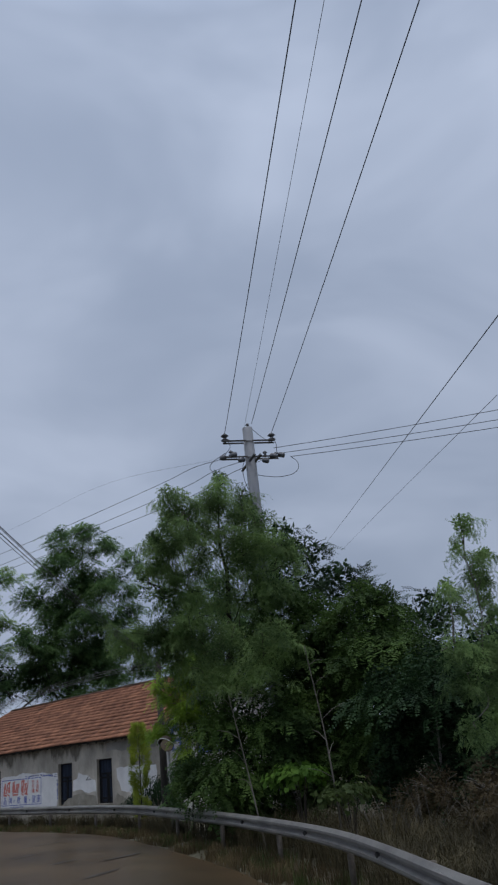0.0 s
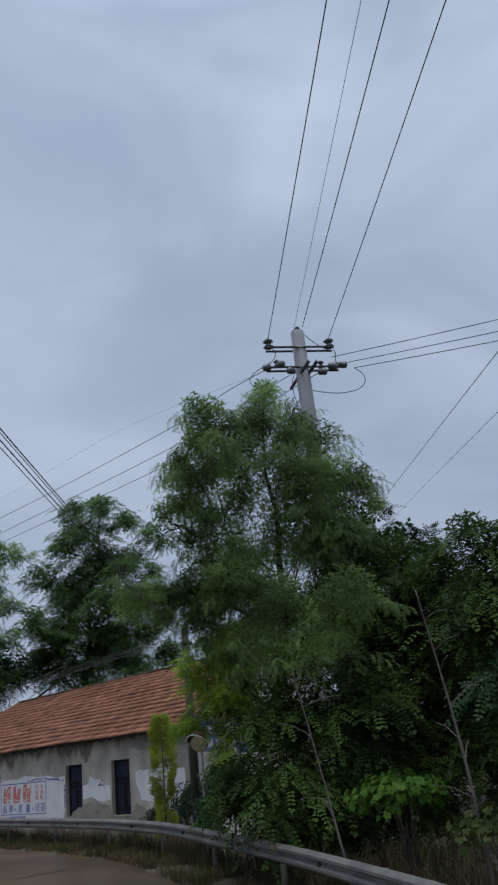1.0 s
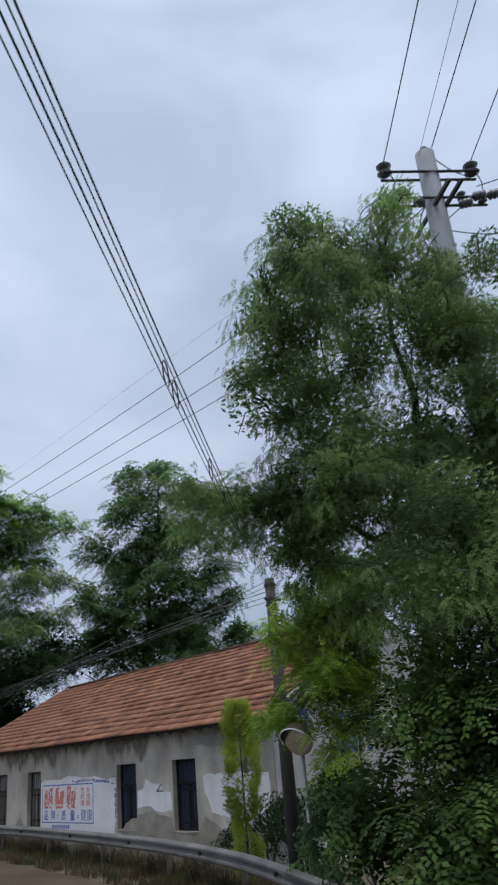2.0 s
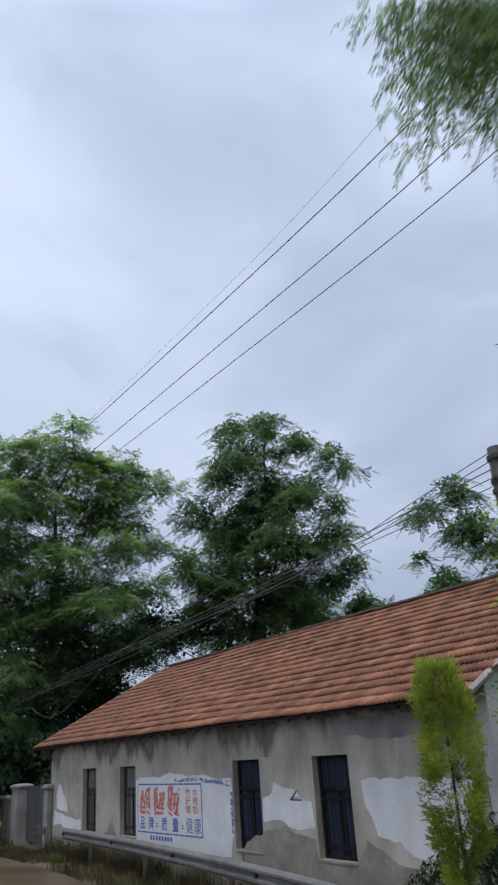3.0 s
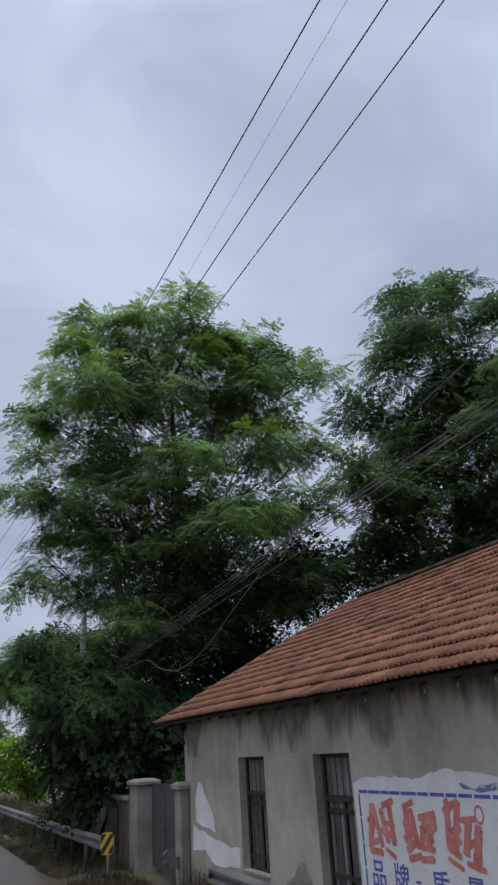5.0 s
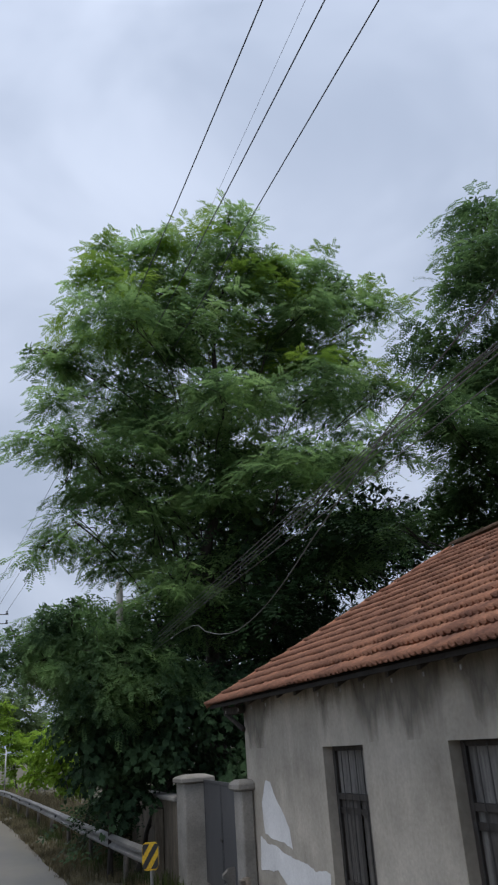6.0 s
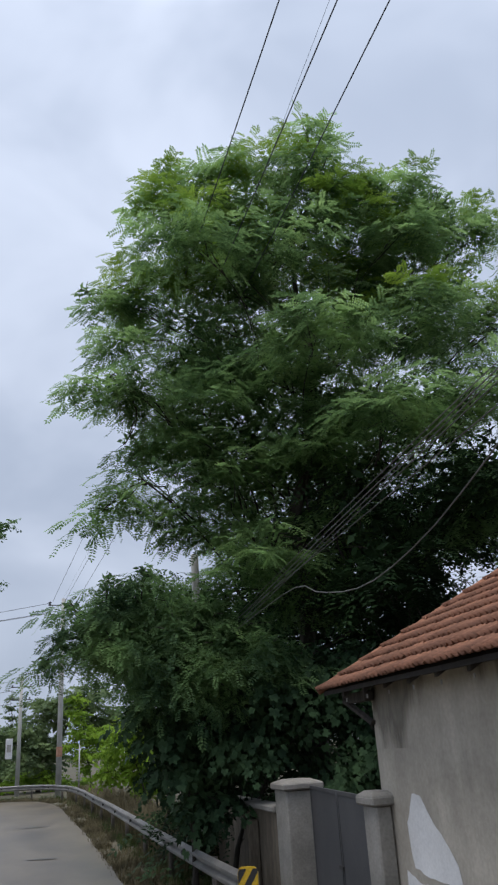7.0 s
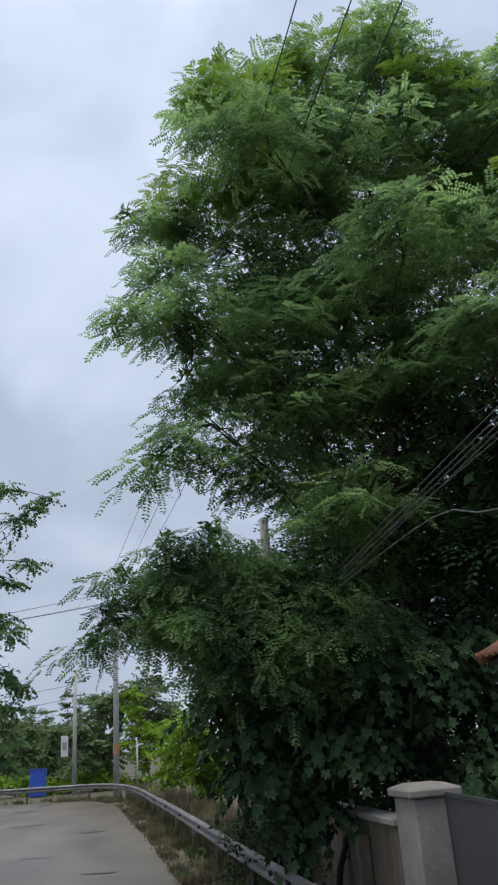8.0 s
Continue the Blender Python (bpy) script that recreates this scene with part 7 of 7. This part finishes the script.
def sapling(base, top, bend, r, label):
    """A thin pale bare stem with a few side twigs."""
    ob = thing("sapling", base, label, "sapling", "bare saplings behind the guardrail")
    rr = random.Random(int(base[0] * 10))
    pts = curve_through([base, Vector(base).lerp(Vector(top), 0.5) + Vector(bend), top], 0.15)
    n = len(pts)
    part("stem", one_tube(pts, [r * (1 - 0.75 * k / n) for k in range(n)], 8), M_PALEBARK, ob, "", True)
    for k in range(7):
        i = int(n * (0.35 + 0.09 * k))
        p = pts[min(i, n - 1)]
        d = Vector((rr.uniform(-1, 1), rr.uniform(-1, 1), rr.uniform(0.1, 0.7))).normalized()
        e = p + d * rr.uniform(0.3, 0.7)
        part("twig", one_tube([p, p.lerp(e, 0.5) + Vector((0, 0, 0.05)), e], [r * 0.3, r * 0.22, 0.004], 5), M_PALEBARK, ob)


sapling((14.24, 14.96, 0.0), (13.84, 15.39, 3.65), (0.06, 0.03, 0), 0.024, "thin pale bare sapling leaning behind the guardrail")
sapling((13.95, 12.4, 0.0), (13.76, 12.67, 4.4), (0.05, -0.05, 0), 0.028, "thin pale bare sapling leaning behind the guardrail")
sapling((16.15, 11.25, 0.0), (16.32, 11.0, 3.4), (0.03, 0.0, 0), 0.045, "pale bare sapling with crooked twigs")


def low_plant(name, c, r, n, kinds, leaf, label, seed, size=1.0, droop=0.3):
    ob = thing(name, (c[0], c[1], ground_z(c[1])), label, "plant")
    rng = np.random.RandomState(seed)
    a = rng.uniform(0, 2 * math.pi, n)
    q = rng.uniform(0.1, 1, n) ** 0.6
    P = np.stack((c[0] + r * q * np.cos(a), c[1] + r * q * np.sin(a), c[2] + r * 0.55 * rng.uniform(-1, 1, n) * (1.1 - q)), 1)
    A = np.stack((np.cos(a), np.sin(a), np.full(n, 0.1 - droop)), 1) + rng.normal(0, 0.25, (n, 3))
    v, f = stamp(kinds, P, A, size * rng.uniform(0.7, 1.2, n), rng)
    link("leaves", mesh_np("leaves", v, f, leaf), ob)
    for k in range(5):
        w = 2 * math.pi * k / 5
        foot = (c[0], c[1], ground_z(c[1]))
        knee = (c[0] + 0.3 * r * math.cos(w), c[1] + 0.3 * r * math.sin(w), c[2] * 0.6)
        part("stem", one_tube([foot, knee, (c[0] + 0.75 * r * math.cos(w), c[1] + 0.75 * r * math.sin(w), c[2])], [0.02, 0.014, 0.006], 5), M_BARK, ob)


low_plant("bright_shrub", (15.15, 14.5, 1.66), 0.42, 85, BROAD, L_BRIGHT, "bright green leafy shrub behind the guardrail", 31, 0.75)
low_plant("pale_weed", (13.9, 12.1, 1.25), 0.42, 40, BROAD, L_GRASS, "pale leafy weed at the foot of a sapling", 33, 0.7)
low_plant("verge_bush", (11.9, 47.5, 0.5), 0.7, 120, FAN, L_YELLOW, "low green bush at the far road edge", 37, 1.4)
low_plant("wall_shrub", (19.6, 25.6, 1.2), 0.6, 70, HANGING, L_DARK, "sparse dark shrub in front of the gable", 34, 0.8)
low_plant("wall_shrub", (20.3, 25.2, 1.6), 0.6, 60, HANGING, L_DARK, "sparse dark shrub in front of the gable", 35, 0.8)
low_plant("verge_bush", (11.3, 51.0, 0.45), 0.75, 90, FAN, L_YELLOW, "low yellow-green bush at the road edge", 36, 1.4)


def blades(name, spots, tall, leaf, label, seed, width=0.012, lean=0.35, per=9):
    """Tufts of thin blades as one sheet of grass."""
    rng = np.random.RandomState(seed)
    c = np.repeat(np.array(spots), per, 0)
    n = len(c)
    a = rng.uniform(0, 2 * math.pi, n)
    h = tall * rng.uniform(0.45, 1.15, n)
    off = rng.normal(0, 0.06, (n, 2))
    b = np.stack((c[:, 0] + off[:, 0], c[:, 1] + off[:, 1], c[:, 2]), 1)
    d = np.stack((np.cos(a), np.sin(a), np.zeros(n)), 1)
    s = np.stack((-np.sin(a), np.cos(a), np.zeros(n)), 1) * width * 0.5
    up = np.array((0, 0, 1.0))
    k = lean * rng.uniform(0.2, 1.3, n)
    mid = b + up * (h * 0.6)[:, None] + d * (h * 0.3 * k)[:, None]
    tip = b + up * (h * (1 - 0.25 * k))[:, None] + d * (h * k)[:, None]
    v = np.stack((b - s, b + s, mid + s * 0.7, mid - s * 0.7, mid - s * 0.7, mid + s * 0.7, tip + s * 0.15, tip - s * 0.15), 1).reshape(-1, 3)
    ob = link(name, mesh_np(name, v, np.arange(len(v)).reshape(-1, 4), leaf))
    tagged(ob, label, "grass", kind="stuff")


def strip(ctrl, lo, hi, n, seed, clump=0.0):
    line = curve_through([(x, y, 0) for x, y in ctrl], 0.3)
    r = random.Random(seed)
    out = []
    while len(out) < n:
        i = r.randrange(len(line) - 1)
        p = line[i]
        d = (line[i + 1] - p).normalized()
        q = p + Vector((-d.y, d.x, 0)) * r.uniform(lo, hi) + d * r.uniform(0, 0.3)
        if clump and noise.noise((q.x * 0.8, q.y * 0.8, seed)) < clump - 0.5:
            continue
        out.append((q.x, q.y, ground_z(q.y) - 0.05))
    return out


NEAR_A = RAIL_A[2:]
blades("dry_grass", strip(NEAR_A, -0.2, 0.95, 1900, 41, 0.35), 0.26, L_STRAW, "dry straw-coloured grass along the guardrail", 41)
blades("green_grass", strip(NEAR_A, -0.6, 0.7, 900, 42, 0.5), 0.24, L_GRASS, "green grass among the straw along the guardrail", 42)
blades("dry_weeds", strip(NEAR_A[:5], -3.4, -0.25, 1700, 43, 0.3), 0.95, L_WEED, "tall dry brown weeds behind the guardrail", 43, 0.013, 1.0, 9)
blades("dry_weeds", strip(NEAR_A[4:], -0.7, -0.12, 1300, 44, 0.4), 0.6, L_WEED, "dry weeds at the foot of the house wall", 44, 0.012, 0.5, 7)
blades("dry_grass", strip([(20.05, 44.9), (19.9, 47), (19.72, 48.9)], -0.4, 0.95, 520, 45), 0.2, L_WEED, "dry straw-coloured grass before the gate", 45)
blades("dry_grass", strip(RAIL_B[:8], -0.5, 0.95, 2000, 46, 0.35), 0.2, L_PALEGRASS, "dry straw-coloured grass along the far guardrail", 46, 0.014)
blades("dry_weeds", strip(RAIL_B[1:6], -2.2, -0.2, 1500, 47, 0.4), 0.9, L_PALEGRASS, "tall pale dry weeds behind the far guardrail", 47, 0.02)
blades("green_grass", strip(RAIL_B[:9], -1.8, 0.3, 600, 48, 0.45), 0.3, L_GRASS, "green weeds along the far guardrail", 48, 0.016)


def twig_heap():
    """Dry sticks and vines tangled behind the guardrail."""
    r = random.Random(77)
    bm = bmesh.new()
    for k in range(22):
        x, y = 15.2 + r.uniform(-1.0, 1.6), 10.6 + r.uniform(-1.6, 2.2)
        for _ in range(6):
            a = Vector((x + r.uniform(-0.3, 0.3), y + r.uniform(-0.3, 0.3), -0.1))
            d = Vector((r.uniform(-0.6, 0.6), r.uniform(-0.6, 0.6), 1.0))
            h = r.uniform(0.7, 1.7)
            tube(bm, [a, a + d * h * 0.5 + Vector((r.uniform(-0.1, 0.1), 0, 0)), a + d * h + Vector((0, 0, -0.15 * h))], [0.008, 0.006, 0.003], 4, False)
    ob = part("dry_brush", bm, M_PALEBARK)
    tagged(ob, "tangle of dry bare brush behind the guardrail", "dry brush", kind="stuff")


twig_heap()
build_tiles()
